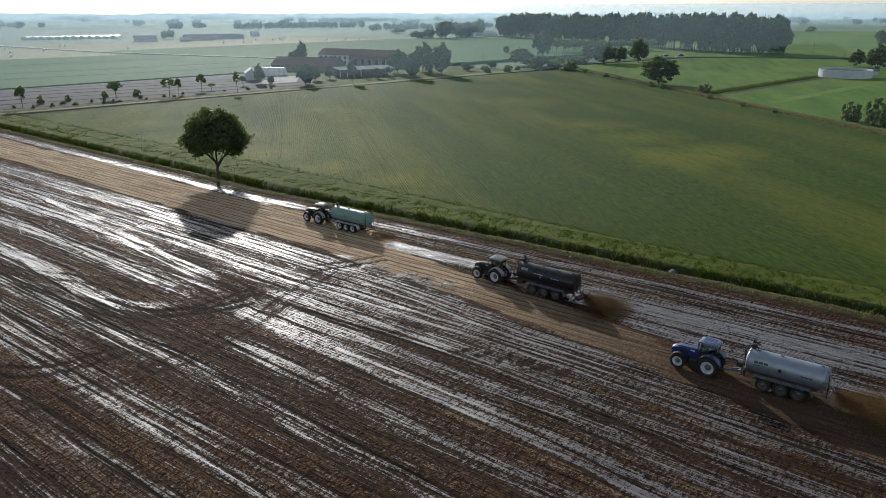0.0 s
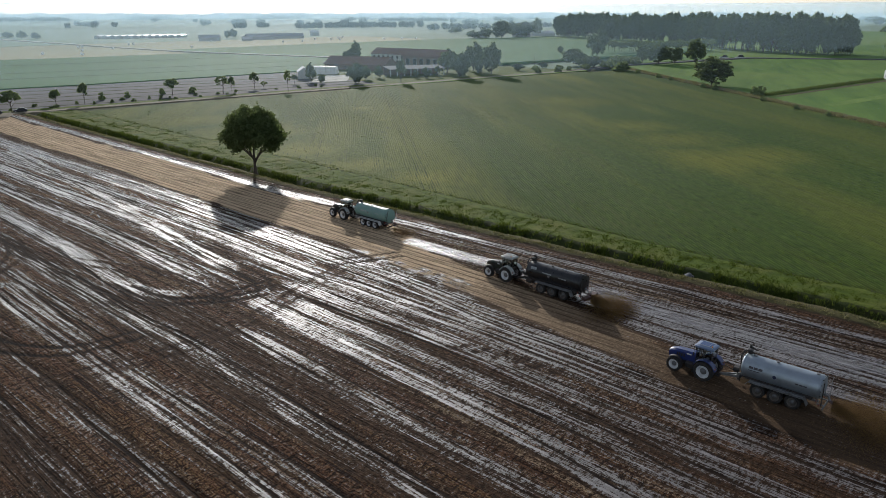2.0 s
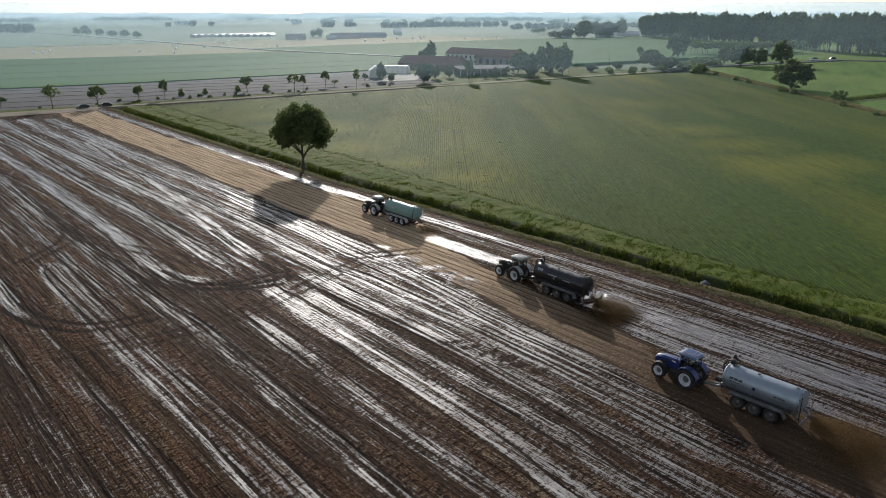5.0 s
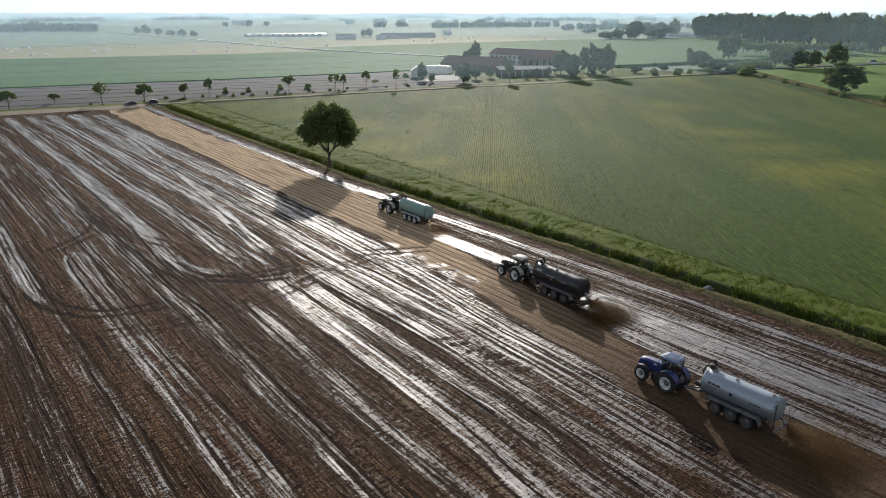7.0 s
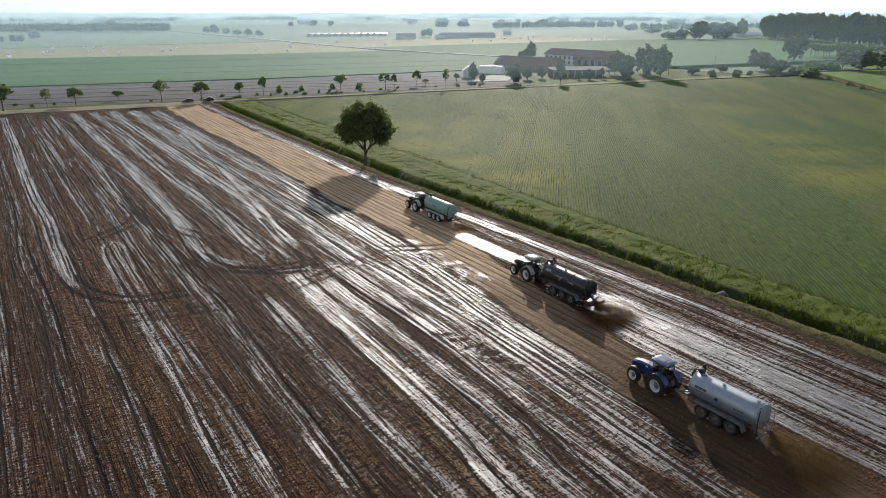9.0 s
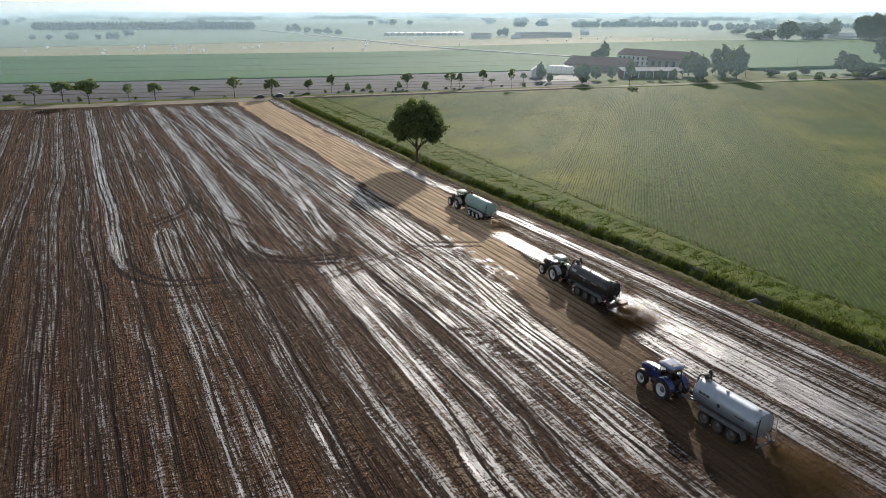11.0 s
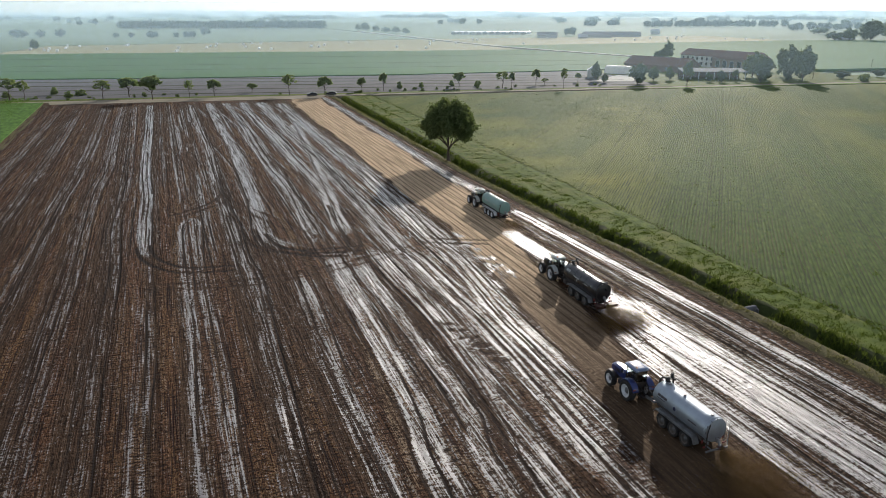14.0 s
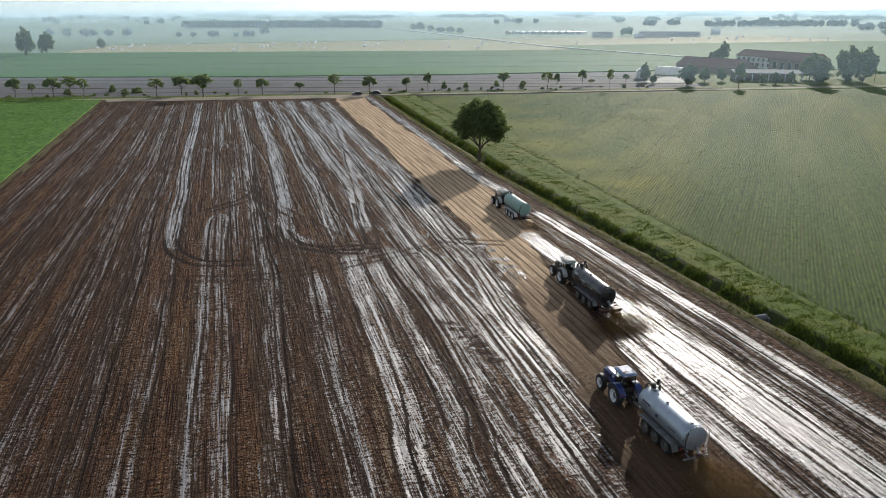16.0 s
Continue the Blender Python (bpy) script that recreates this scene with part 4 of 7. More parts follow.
# crop field with rows
C_OUT = [(33.5, -136.0), (33.5, 25.0), (39.0, 100.0), (46.4, 247.0), (108.4, 237.8), (179.6, 224.9), (299.9, 202.3), (341.9, 183.5)]
slab("crop_field", C_OUT, -0.02, CROP_SOIL, "olive green crop field with yellowing patches", depth=1.0)
ROW_AZ = radians(42.6)
rd, rp = np.array([math.sin(ROW_AZ), math.cos(ROW_AZ)]), np.array([math.cos(ROW_AZ), -math.sin(ROW_AZ)])
row_v, row_f, base = [], [], 0
poly = np.array([(34.0, -130.0), (34.1, 22.0), (36.5, 60.0), (39.3, 98.0), (46.4, 244.0)] + C_OUT[4:])
for off in np.arange((poly @ rp).min() + 1, (poly @ rp).max() - 1, 0.52):
    ss = []
    for a, b in zip(poly, np.roll(poly, -1, 0)):
        ca, cb = a @ rp - off, b @ rp - off
        if ca * cb < 0:
            q = a + (b - a) * ca / (ca - cb)
            ss.append(q @ rd)
    if len(ss) < 2:
        continue
    s0, s1 = min(ss) + 0.6, max(ss) - 0.6
    s0 = max(s0, -60.0) + rng.uniform(-0.6, 0.7)
    if s1 - s0 < 6:
        continue
    n = int((s1 - s0) / 3.0) + 2
    s = np.linspace(s0, s1, n)
    j = 0.05 * np.sin(s / 9.0 + off) + rng.normal(0, 0.03, n)
    hgt = 0.05 + 0.02 * math.sin(off * 1.7) + rng.normal(0, 0.022, n)
    # the plants close over the rows near the tree and thin out in the tramlines
    gx, gy = off * rp[0] + s * rd[0], off * rp[1] + s * rd[1]
    closed = 0.12 + 0.75 * np.clip(0.5 + (gy - 66 - 2.5 * (gx - 40)) / 40, 0, 1) + 0.6 * np.clip((gx + gy - 100) / 90, 0, 1) + 0.22 * np.sin(gx / 13.0) * np.sin(gy / 17.0 + off / 9.0)
    hgt[0] = hgt[-1] = -0.06
    wd = 0.2 + 0.065 * np.clip(closed, 0, 1) + rng.normal(0, 0.035, n) - 0.08 * (round(off / 0.52) % 46 in (0, 4))
    for e, hh in ((-1.0, -0.05), (-0.6, 1.0), (0.6, 1.0), (1.0, -0.05)):
        o = off + j + e * wd
        z = hgt if hh > 0 else hh + (hgt - hh - 0.012) * np.clip(closed, 0, 1)
        row_v.append(np.stack([o * rp[0] + s * rd[0], o * rp[1] + s * rd[1], z], -1))
    ii = np.arange(n - 1) + base
    for k in range(3):
        row_f.append(np.stack([ii + k * n, ii + (k + 1) * n, ii + (k + 1) * n + 1, ii + k * n + 1], -1))
    base += 4 * n
tagged(new("crop_rows", array_mesh("crop_rows", np.concatenate(row_v), np.concatenate(row_f), CROP)), "rows of low green crop plants", "crop", kind="stuff")

# fields west, north and east
slab("beet_field", [(-77.6, -150), (-400, -150), (-400, 322), (-73.6, 270.6)], 0.35, BEET, "bright green leafy beet field", depth=2.0)
slab("field_margin", [(-75.4, -150), (-77.7, -150), (-73.7, 270.6), (-71.5, 270.8)], 0.02, DRY_GRASS, "strip of dry grass between two fields", "verge", 1.0)
NORTH = lambda x: 259.2 - 0.170 * x
slab("dirt_road", [(-420, NORTH(-420)), (-72, NORTH(-72)), (-71, NORTH(-71) - 7), (26, NORTH(26) - 8), (30, NORTH(30)), (330, NORTH(330) - 1), (330, NORTH(330) + 4), (-420, NORTH(-420) + 4.5)], 0.09, DIRT, "pale dirt farm road along the field ends", "road", 1.0)
slab("road_verge", [(-420, NORTH(-420) + 4.4), (330, NORTH(330) + 3.9), (330, NORTH(330) + 9), (-420, NORTH(-420) + 10)], 0.12, VERGE, "grassy roadside verge", "verge", 1.0)
slab("grey_field", [(-420, NORTH(-420) + 9.9), (185, NORTH(185) + 9), (200, 322), (93, 335), (-24, 360), (-137, 394), (-420, 470)], 0.05, GREY_SOIL, "grey bare tilled field with dark furrows", depth=1.2)
slab("cereal_field", [(200, 322.5), (93, 335.5), (-24, 360.5), (-137, 394.5), (-800, 570), (-800, 800), (-150, 629), (-18, 600), (165, 554), (272, 537), (311, 331)], 0.5, GREEN_A, "even green cereal field", depth=2.0)
slab("hay_field", [(-150, 629.4), (-18, 600.4), (165, 554.4), (272, 537.4), (274, 788), (150, 784), (-13, 775), (-122, 773)], 0.1, HAY, "mown pale hay field with bales", depth=1.5)
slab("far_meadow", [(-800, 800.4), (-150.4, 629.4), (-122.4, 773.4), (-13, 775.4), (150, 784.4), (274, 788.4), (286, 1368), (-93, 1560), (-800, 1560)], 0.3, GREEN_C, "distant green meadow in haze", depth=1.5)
slab("farm_road", [(305, 400), (310, 401), (293, 500), (280, 600), (281, 700), (287, 800), (295, 1140), (288, 1140), (281, 800), (276, 700), (275, 600), (288, 500)], 0.62, GRAVEL, "long white gravel farm road", "road", 1.5)
slab("east_meadow", [(316, 279), (593, 231.7), (789, 549), (640, 600), (282, 610)], 0.3, GREEN_A, "green meadow beyond the farmstead", depth=1.5)
slab("east_hay_field", [(282, 610.5), (640, 600.5), (660, 760), (288, 790)], 0.2, HAY, "pale mown field beyond the meadow", depth=1.5)
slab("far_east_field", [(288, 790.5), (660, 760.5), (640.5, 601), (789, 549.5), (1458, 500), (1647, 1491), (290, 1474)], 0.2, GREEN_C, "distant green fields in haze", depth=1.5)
slab("farmyard", [(160, 229.5), (319, 201), (312, 331), (200, 321.5), (172, 270)], 0.02, VERGE, "grassy farmyard around old buildings", "ground", 1.2)
# grass edge of the yard, sunlight on it painted as a brighter green
slab("yard_verge", [(179.6, 225.9), (319.2, 201.3), (318.9, 206.2), (179.4, 230.3)], 0.07, MEADOW_Y, "green farmyard verge with sunlight in its colour", "verge", 0.3)
slab("clover_field", [(2.0, -165.5), (343.9, 182.1), (359.6, 201.6), (492.7, 165.3), (542.4, 73.7), (433.3, 25.6), (459, -332.8), (2.0, -295.5)], 0.08, GREEN_B, "bright green meadow with yellow strips", depth=1.2)
slab("field_path", [(247.4, 76.6), (249.5, 73.7), (362.7, 52.5), (362.4, 55.9)], 0.14, DRY_GRASS, "grassy path between two meadows", "path", 0.3)
slab("meadow_strip", [(226.9, 49.4), (232.7, 54.3), (342.3, 32.4), (338.8, 26.5)], 0.12, MEADOW_Y, "yellowing strip of meadow", "field", 0.3)
slab("field_edge", [(343.9, 182.6), (340.7, 185.4), (321.7, 168.9), (102.8, -61.0), (106.9, -61.0)], 0.3, DRY_GRASS, "strip of tall dry grass between fields", "verge", 0.9)
slab("country_road", [(319.2, 202.1), (359.2, 206.2), (497.9, 169.9), (549.1, 75.5), (738.1, -175.8), (745.1, -173.7), (555.8, 77.4), (503, 175.4), (360.6, 212.5), (318.6, 209.4)], 0.25, ASPHALT, "narrow asphalt country road", "road", 1.2)
slab("east_field", [(361.4, 214.3), (504.6, 178.1), (558.6, 78.4), (747.7, -170.4), (1679.4, -463.4), (1411.1, 267), (793.4, 548.9), (594.1, 230.8)], 0.15, GREEN_B, "wide green meadow around the poplar wood", depth=1.2)

# ditches between strips of the cereal field
for y0 in (407, 447, 520):
    slab("field_ditch", [(-700, y0 + 170), (-137, y0 + 32), (-24, y0 + 8), (165, y0 - 38), (262, y0 - 56), (262, y0 - 54.2), (165, y0 - 36), (-24, y0 + 10), (-137, y0 + 34.2), (-700, y0 + 173)], 0.56, DITCH_M, "dark narrow ditch across a green field", "ditch", 0.3)

# dark furrow lines of the grey field
g = G()
for k in range(6):
    y0 = 8 + 18 * k
    for j in range(24):
        x0, x1 = -300 + 20.2 * j, -300 + 20.2 * (j + 1)
        q = [(x0, NORTH(x0) + 10 + y0 - 0.09 * (1 + k / 3) * x0), (x1, NORTH(x1) + 10 + y0 - 0.09 * (1 + k / 3) * x1)]
        if q[1][0] > 190:
            continue
        z = 0.12 + 0.08 * rng.random()
        g.add([(q[0][0], q[0][1], 0), (q[1][0], q[1][1], 0), (q[1][0], q[1][1] + 0.8, z), (q[0][0], q[0][1] + 0.8, z), (q[1][0], q[1][1] + 1.7, 0), (q[0][0], q[0][1] + 1.7, 0)], [(0, 1, 2, 3), (3, 2, 4, 5)])
tagged(new("furrow_ridges", g.mesh("furrow_ridges", DITCH_M)), "dark weedy ridges between strips of grey soil", "ridge", kind="stuff")

# hazy distance: haze painted into a backdrop's colour, with an added glow
m, nt, b = nodes_of("glowing_haze_backdrop")
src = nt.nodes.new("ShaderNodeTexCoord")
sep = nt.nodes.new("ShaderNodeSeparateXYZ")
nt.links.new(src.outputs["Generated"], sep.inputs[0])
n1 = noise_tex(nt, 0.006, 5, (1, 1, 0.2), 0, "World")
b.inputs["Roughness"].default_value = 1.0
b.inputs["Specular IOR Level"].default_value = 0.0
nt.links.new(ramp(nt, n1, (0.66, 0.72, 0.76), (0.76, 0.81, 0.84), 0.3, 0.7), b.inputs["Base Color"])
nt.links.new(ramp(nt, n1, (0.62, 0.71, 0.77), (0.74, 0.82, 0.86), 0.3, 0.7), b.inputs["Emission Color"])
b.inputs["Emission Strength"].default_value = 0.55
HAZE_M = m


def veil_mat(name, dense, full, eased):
    """Added blue sheet that imitates haze: lets most light through, scatters some of it."""
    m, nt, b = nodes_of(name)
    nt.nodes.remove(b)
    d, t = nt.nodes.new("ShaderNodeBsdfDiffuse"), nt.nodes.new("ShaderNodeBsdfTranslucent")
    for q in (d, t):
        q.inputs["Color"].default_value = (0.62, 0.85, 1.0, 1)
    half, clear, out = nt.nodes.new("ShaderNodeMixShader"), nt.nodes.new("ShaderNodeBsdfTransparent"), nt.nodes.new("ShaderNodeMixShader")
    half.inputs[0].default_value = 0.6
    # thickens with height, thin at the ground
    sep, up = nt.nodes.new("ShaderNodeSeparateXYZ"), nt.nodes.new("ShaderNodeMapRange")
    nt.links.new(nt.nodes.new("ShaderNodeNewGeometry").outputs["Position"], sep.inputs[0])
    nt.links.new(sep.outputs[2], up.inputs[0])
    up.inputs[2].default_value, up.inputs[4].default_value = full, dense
    # eased sheets thin out southwards, imitating weaker scatter away from the sun
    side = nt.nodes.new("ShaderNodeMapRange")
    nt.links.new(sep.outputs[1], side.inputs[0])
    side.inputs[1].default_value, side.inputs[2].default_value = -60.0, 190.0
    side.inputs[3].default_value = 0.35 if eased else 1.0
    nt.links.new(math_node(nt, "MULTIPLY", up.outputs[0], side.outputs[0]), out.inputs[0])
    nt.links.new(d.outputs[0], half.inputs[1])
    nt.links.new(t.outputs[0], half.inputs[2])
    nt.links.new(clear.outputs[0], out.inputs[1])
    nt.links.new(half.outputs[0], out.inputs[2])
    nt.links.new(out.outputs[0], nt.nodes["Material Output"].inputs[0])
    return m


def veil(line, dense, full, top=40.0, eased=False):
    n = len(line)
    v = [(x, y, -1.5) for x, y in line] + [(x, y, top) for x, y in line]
    me = array_mesh("backdrop", v, [(k, k + 1, n + k + 1, n + k) for k in range(n - 1)], veil_mat("haze_sheet", dense, full, eased))
    structure("backdrop", me, "see-through sheet added as haze over the distant plain", "haze")


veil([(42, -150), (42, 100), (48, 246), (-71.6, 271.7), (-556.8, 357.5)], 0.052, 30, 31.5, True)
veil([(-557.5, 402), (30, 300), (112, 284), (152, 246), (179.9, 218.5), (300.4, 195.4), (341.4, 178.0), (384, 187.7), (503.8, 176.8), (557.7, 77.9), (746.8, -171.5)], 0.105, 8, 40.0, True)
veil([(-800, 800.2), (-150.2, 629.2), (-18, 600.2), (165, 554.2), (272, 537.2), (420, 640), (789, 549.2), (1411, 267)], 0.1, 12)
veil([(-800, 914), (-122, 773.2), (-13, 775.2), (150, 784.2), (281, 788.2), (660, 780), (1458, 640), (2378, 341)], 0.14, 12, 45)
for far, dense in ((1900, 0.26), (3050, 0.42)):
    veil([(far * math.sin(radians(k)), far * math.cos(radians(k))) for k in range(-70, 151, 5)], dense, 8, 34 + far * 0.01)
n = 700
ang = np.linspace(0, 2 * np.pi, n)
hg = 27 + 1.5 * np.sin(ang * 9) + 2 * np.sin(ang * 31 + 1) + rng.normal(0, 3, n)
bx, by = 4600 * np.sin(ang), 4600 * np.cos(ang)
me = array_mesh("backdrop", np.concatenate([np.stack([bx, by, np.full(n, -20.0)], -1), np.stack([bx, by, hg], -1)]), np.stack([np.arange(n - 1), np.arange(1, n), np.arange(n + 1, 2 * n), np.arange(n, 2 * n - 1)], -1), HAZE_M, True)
structure("backdrop", me, "glowing backdrop painted as hazy woods on the horizon", "horizon")


# ---- vehicles ----
def wheel(parent, x, y, r, w, rim_mat, lugs=18, side=1):
    """A tyre with lugs and a dished rim, its axle along x."""
    wh = new("wheel")
    wh.parent = parent
    wh.location = (x, y, r)
    rr = r * 0.65
    g = G().lathe([(-w * 0.42, rr), (-w * 0.5, r * 0.78), (-w * 0.45, r * 0.93), (-w * 0.3, r * 0.965), (w * 0.3, r * 0.965), (w * 0.45, r * 0.93), (w * 0.5, r * 0.78), (w * 0.42, rr)], seg=28, close=True)
    for k in range(lugs):
        for s in (-1, 1):
            a = 2 * math.pi * (k + 0.5 * (s > 0)) / lugs
            g.box((s * w * 0.22, r * 0.965 * math.cos(a), r * 0.965 * math.sin(a)), (w * 0.5, 0.07, 0.055), 0.012, m=Matrix.Rotation(a - math.pi / 2, 4, "X") @ Matrix.Rotation(s * 0.6, 4, "Z"))
    part("tyre", g, RUBBER, wh, smooth=True)
    o = side
    g = G().lathe([(o * w * 0.40, rr * 1.0), (o * w * 0.44, rr * 0.97), (o * w * 0.40, rr * 0.86), (o * w * 0.16, rr * 0.78), (o * w * 0.12, rr * 0.5), (o * w * 0.11, 0.02)], seg=24, caps=False)
    g.lathe([(-o * w * 0.40, rr), (-o * w * 0.1, rr * 0.9), (-o * w * 0.1, 0.05)], seg=20, caps=False)
    for k in range(8):
        a = 2 * math.pi * k / 8
        g.lathe([(o * w * 0.14, 0.025), (o * w * 0.2, 0.025)], (0, rr * 0.6 * math.cos(a), rr * 0.6 * math.sin(a)), seg=6)
    part("rim", g, rim_mat, wh, smooth=True)
    part("hub", G().lathe([(o * w * 0.1, rr * 0.52), (o * w * 0.2, rr * 0.42), (o * w * 0.3, rr * 0.24), (o * w * 0.32, 0.03)], seg=16), HUB_M, wh, smooth=True)
    return wh


def tractor(label, body, roof, fender, rim_mat, tint, x, y, turn):
    t = thing("tractor", label, "tractor", "slurry convoy")
    hood_o = lambda w, z0, z1, yy: [(-w / 2, yy, z0), (-w / 2, yy, z1 - 0.16), (-w / 2 + 0.16, yy, z1), (w / 2 - 0.16, yy, z1), (w / 2, yy, z1 - 0.16), (w / 2, yy, z0)]
    g = G().loft([hood_o(0.98, 1.2, 2.12, 1.1), hood_o(0.94, 1.18, 2.1, 1.9), hood_o(0.86, 1.12, 2.03, 2.9), hood_o(0.78, 1.08, 1.9, 3.55), hood_o(0.62, 1.15, 1.72, 3.78)])
    hood = part("hood", g, body, t, smooth=True)
    g = G()
    for k in range(5):
        g.box((0, 3.79, 1.2 + 0.1 * k), (0.5, 0.03, 0.03), 0.008)
    part("grille", g, CHASSIS, hood)
    for s in (-1, 1):
        part("headlight", G().box((s * 0.24, 3.72, 1.62), (0.16, 0.1, 0.14), 0.02), LAMP_C, hood)
        g = G()
        for k in range(4):
            g.box((s * 0.462, 2.2 + 0.22 * k, 1.6), (0.02, 0.14, 0.3), 0.006)
        part("side_vent", g, CHASSIS, hood)
        part("hood_stripe", G().box((s * 0.472, 1.6, 1.88), (0.016, 0.7, 0.12), 0.004), WHITE_P, hood, "pale lettering band without readable words")
    g = G().box((0, 1.6, 0.95), (0.56, 4.0, 0.5), 0.06).box((0, 0, 0.95), (1.3, 0.5, 0.45), 0.06).box((0, 2.85, 0.75), (1.35, 0.26, 0.24), 0.04)
    part("chassis", g, CHASSIS, t)
    # cab
    cab = new("cab")
    cab.parent = t
    cab.location, cab.scale = (0, 0.08, 0), (0.84, 0.82, 1.0)
    corners = [(0.72, 1.12), (0.8, 0.2), (0.74, -0.62)]
    for s in (-1, 1):
        for (cx, cy) in corners:
            part("pillar", G().tube([(s * cx * 0.95, cy + 0.06, 1.35), (s * cx * 0.98, cy, 2.2), (s * cx * 0.9, cy - 0.06, 2.98)], 0.045, 6), CHASSIS, cab)
        part("side_window", G().loft([[(s * 0.715, 1.05, 1.5), (s * 0.75, 0.24, 1.45), (s * 0.73, 0.24, 2.9), (s * 0.66, 0.98, 2.9)], [(s * 0.70, 1.05, 1.5), (s * 0.735, 0.24, 1.45), (s * 0.715, 0.24, 2.9), (s * 0.645, 0.98, 2.9)]]), GLASS, cab)
        part("side_window", G().loft([[(s * 0.75, 0.14, 1.7), (s * 0.70, -0.55, 1.9), (s * 0.66, -0.6, 2.9), (s * 0.73, 0.14, 2.9)], [(s * 0.735, 0.14, 1.7), (s * 0.685, -0.55, 1.9), (s * 0.645, -0.6, 2.9), (s * 0.715, 0.14, 2.9)]]), GLASS, cab)
        arm = part("mirror_arm", G().tube([(s * 0.7, 1.1, 2.75), (s * 1.05, 1.25, 2.75), (s * 1.15, 1.25, 2.5)], 0.02, 6), CHASSIS, cab)
        part("mirror", G().box((s * 1.17, 1.25, 2.35), (0.2, 0.08, 0.36), 0.03), CHASSIS, cab)
        g = G()
        for k in range(4):
            g.box((s * (0.86 + 0.03 * (3 - k)), 0.95, 0.55 + 0.27 * k), (0.32, 0.34, 0.04), 0.012)
        g.box((s * 1.0, 0.78, 0.95), (0.05, 0.03, 0.9), 0.01).box((s * 1.0, 1.12, 0.95), (0.05, 0.03, 0.9), 0.01)
        part("step", g, CHASSIS, t)
    part("windscreen", G().loft([[(-0.66, 1.15, 1.75), (0.66, 1.15, 1.75), (0.62, 1.08, 2.92), (-0.62, 1.08, 2.92)], [(-0.66, 1.13, 1.75), (0.66, 1.13, 1.75), (0.62, 1.06, 2.92), (-0.62, 1.06, 2.92)]]), GLASS, cab)
    part("rear_window", G().loft([[(-0.66, -0.64, 1.7), (0.66, -0.64, 1.7), (0.62, -0.7, 2.9), (-0.62, -0.7, 2.9)], [(-0.66, -0.62, 1.7), (0.66, -0.62, 1.7), (0.62, -0.68, 2.9), (-0.62, -0.68, 2.9)]]), GLASS, cab)
    part("cab_floor", G().box((0, 0.25, 1.36), (1.45, 1.7, 0.2), 0.05).box((0, -0.6, 1.55), (1.35, 0.14, 0.5), 0.04), CHASSIS, cab)
    part("seat", G().box((0, -0.05, 1.75), (0.52, 0.5, 0.16), 0.05).box((0, -0.32, 2.1), (0.5, 0.14, 0.65), 0.05), SEAT_M, cab)
    part("steering_wheel", G().tube([(0.2 * math.cos(a), 0.62 + 0.06 * math.sin(a), 2.05 + 0.19 * math.sin(a)) for a in np.linspace(0, 2 * math.pi, 14)], 0.018, 6).tube([(0, 0.62, 2.05), (0, 0.85, 1.6)], 0.03, 6), CHASSIS, cab)
    ro = lambda k, z: [(-0.84 * k, 1.28 * k, z), (-0.72 * k, 1.42 * k, z), (0.72 * k, 1.42 * k, z), (0.84 * k, 1.28 * k, z), (0.88 * k, -0.3 * k, z), (0.8 * k, -0.82 * k, z), (-0.8 * k, -0.82 * k, z), (-0.88 * k, -0.3 * k, z)]
    rf = part("roof", G().loft([ro(0.96, 2.93), ro(1.0, 3.0), ro(0.99, 3.1), ro(0.84, 3.19), ro(0.5, 3.21)]), roof, cab, smooth=True)
    part("roof_hatch", G().box((0, 0.3, 3.2), (1.12, 1.35, 0.04), 0.02), tint, rf, "tinted glass roof panel")
    part("roof_bar", G().box((0, -0.1, 3.225), (1.12, 0.07, 0.03), 0.01), roof, rf)
    for s in (-1, 1):
        part("roof_rail", G().tube([(s * 0.6, 1.0, 3.2), (s * 0.62, 0.9, 3.26), (s * 0.62, -0.45, 3.26), (s * 0.6, -0.55, 3.19)], 0.025, 6), WHITE_P, rf)
    for sx, sy in ((-0.55, 1.4), (0.55, 1.4), (-0.55, -0.8), (0.55, -0.8)):
        part("work_light", G().box((sx, sy, 3.05), (0.2, 0.08, 0.1), 0.02), LAMP_C, cab)
    part("beacon", G().lathe([(3.2, 0.06), (3.24, 0.065), (3.34, 0.06), (3.38, 0.02)], (-0.55, -0.5, 0), "z", 10), AMBER, cab)
    part("antenna", G().tube([(0.5, 1.0, 3.2), (0.5, 0.95, 3.75)], 0.012, 5), CHASSIS, cab)
    part("exhaust", G().tube([(0.66, 1.25, 1.6), (0.66, 1.25, 2.6), (0.66, 1.22, 3.05), (0.68, 1.12, 3.2)], 0.075, 10), STEEL, t)
    part("air_intake", G().tube([(0.6, 1.55, 1.9), (0.6, 1.55, 2.5)], 0.06, 8), CHASSIS, t)
    part("fuel_tank", G().box((-0.62, 1.45, 0.95), (0.5, 0.9, 0.6), 0.12), CHASSIS, t)
    part("battery_box", G().box((0.62, 1.45, 0.95), (0.45, 0.8, 0.5), 0.08), CHASSIS, t)
    for s in (-1, 1):
        g = G().arc_shell((s * 0.84, 0, 0.95), 1.05, 0.62, 20, 165, 0.06, 14)
        part("rear_fender", g, fender, t, smooth=True)
        part("front_fender", G().arc_shell((s * 0.93, 2.85, 0.75), 0.8, 0.4, 45, 140, 0.03, 10), CHASSIS, t, smooth=True)
        part("tail_light", G().box((s * 0.98, -1.02, 1.45), (0.3, 0.06, 0.12), 0.02), RED_P, t)
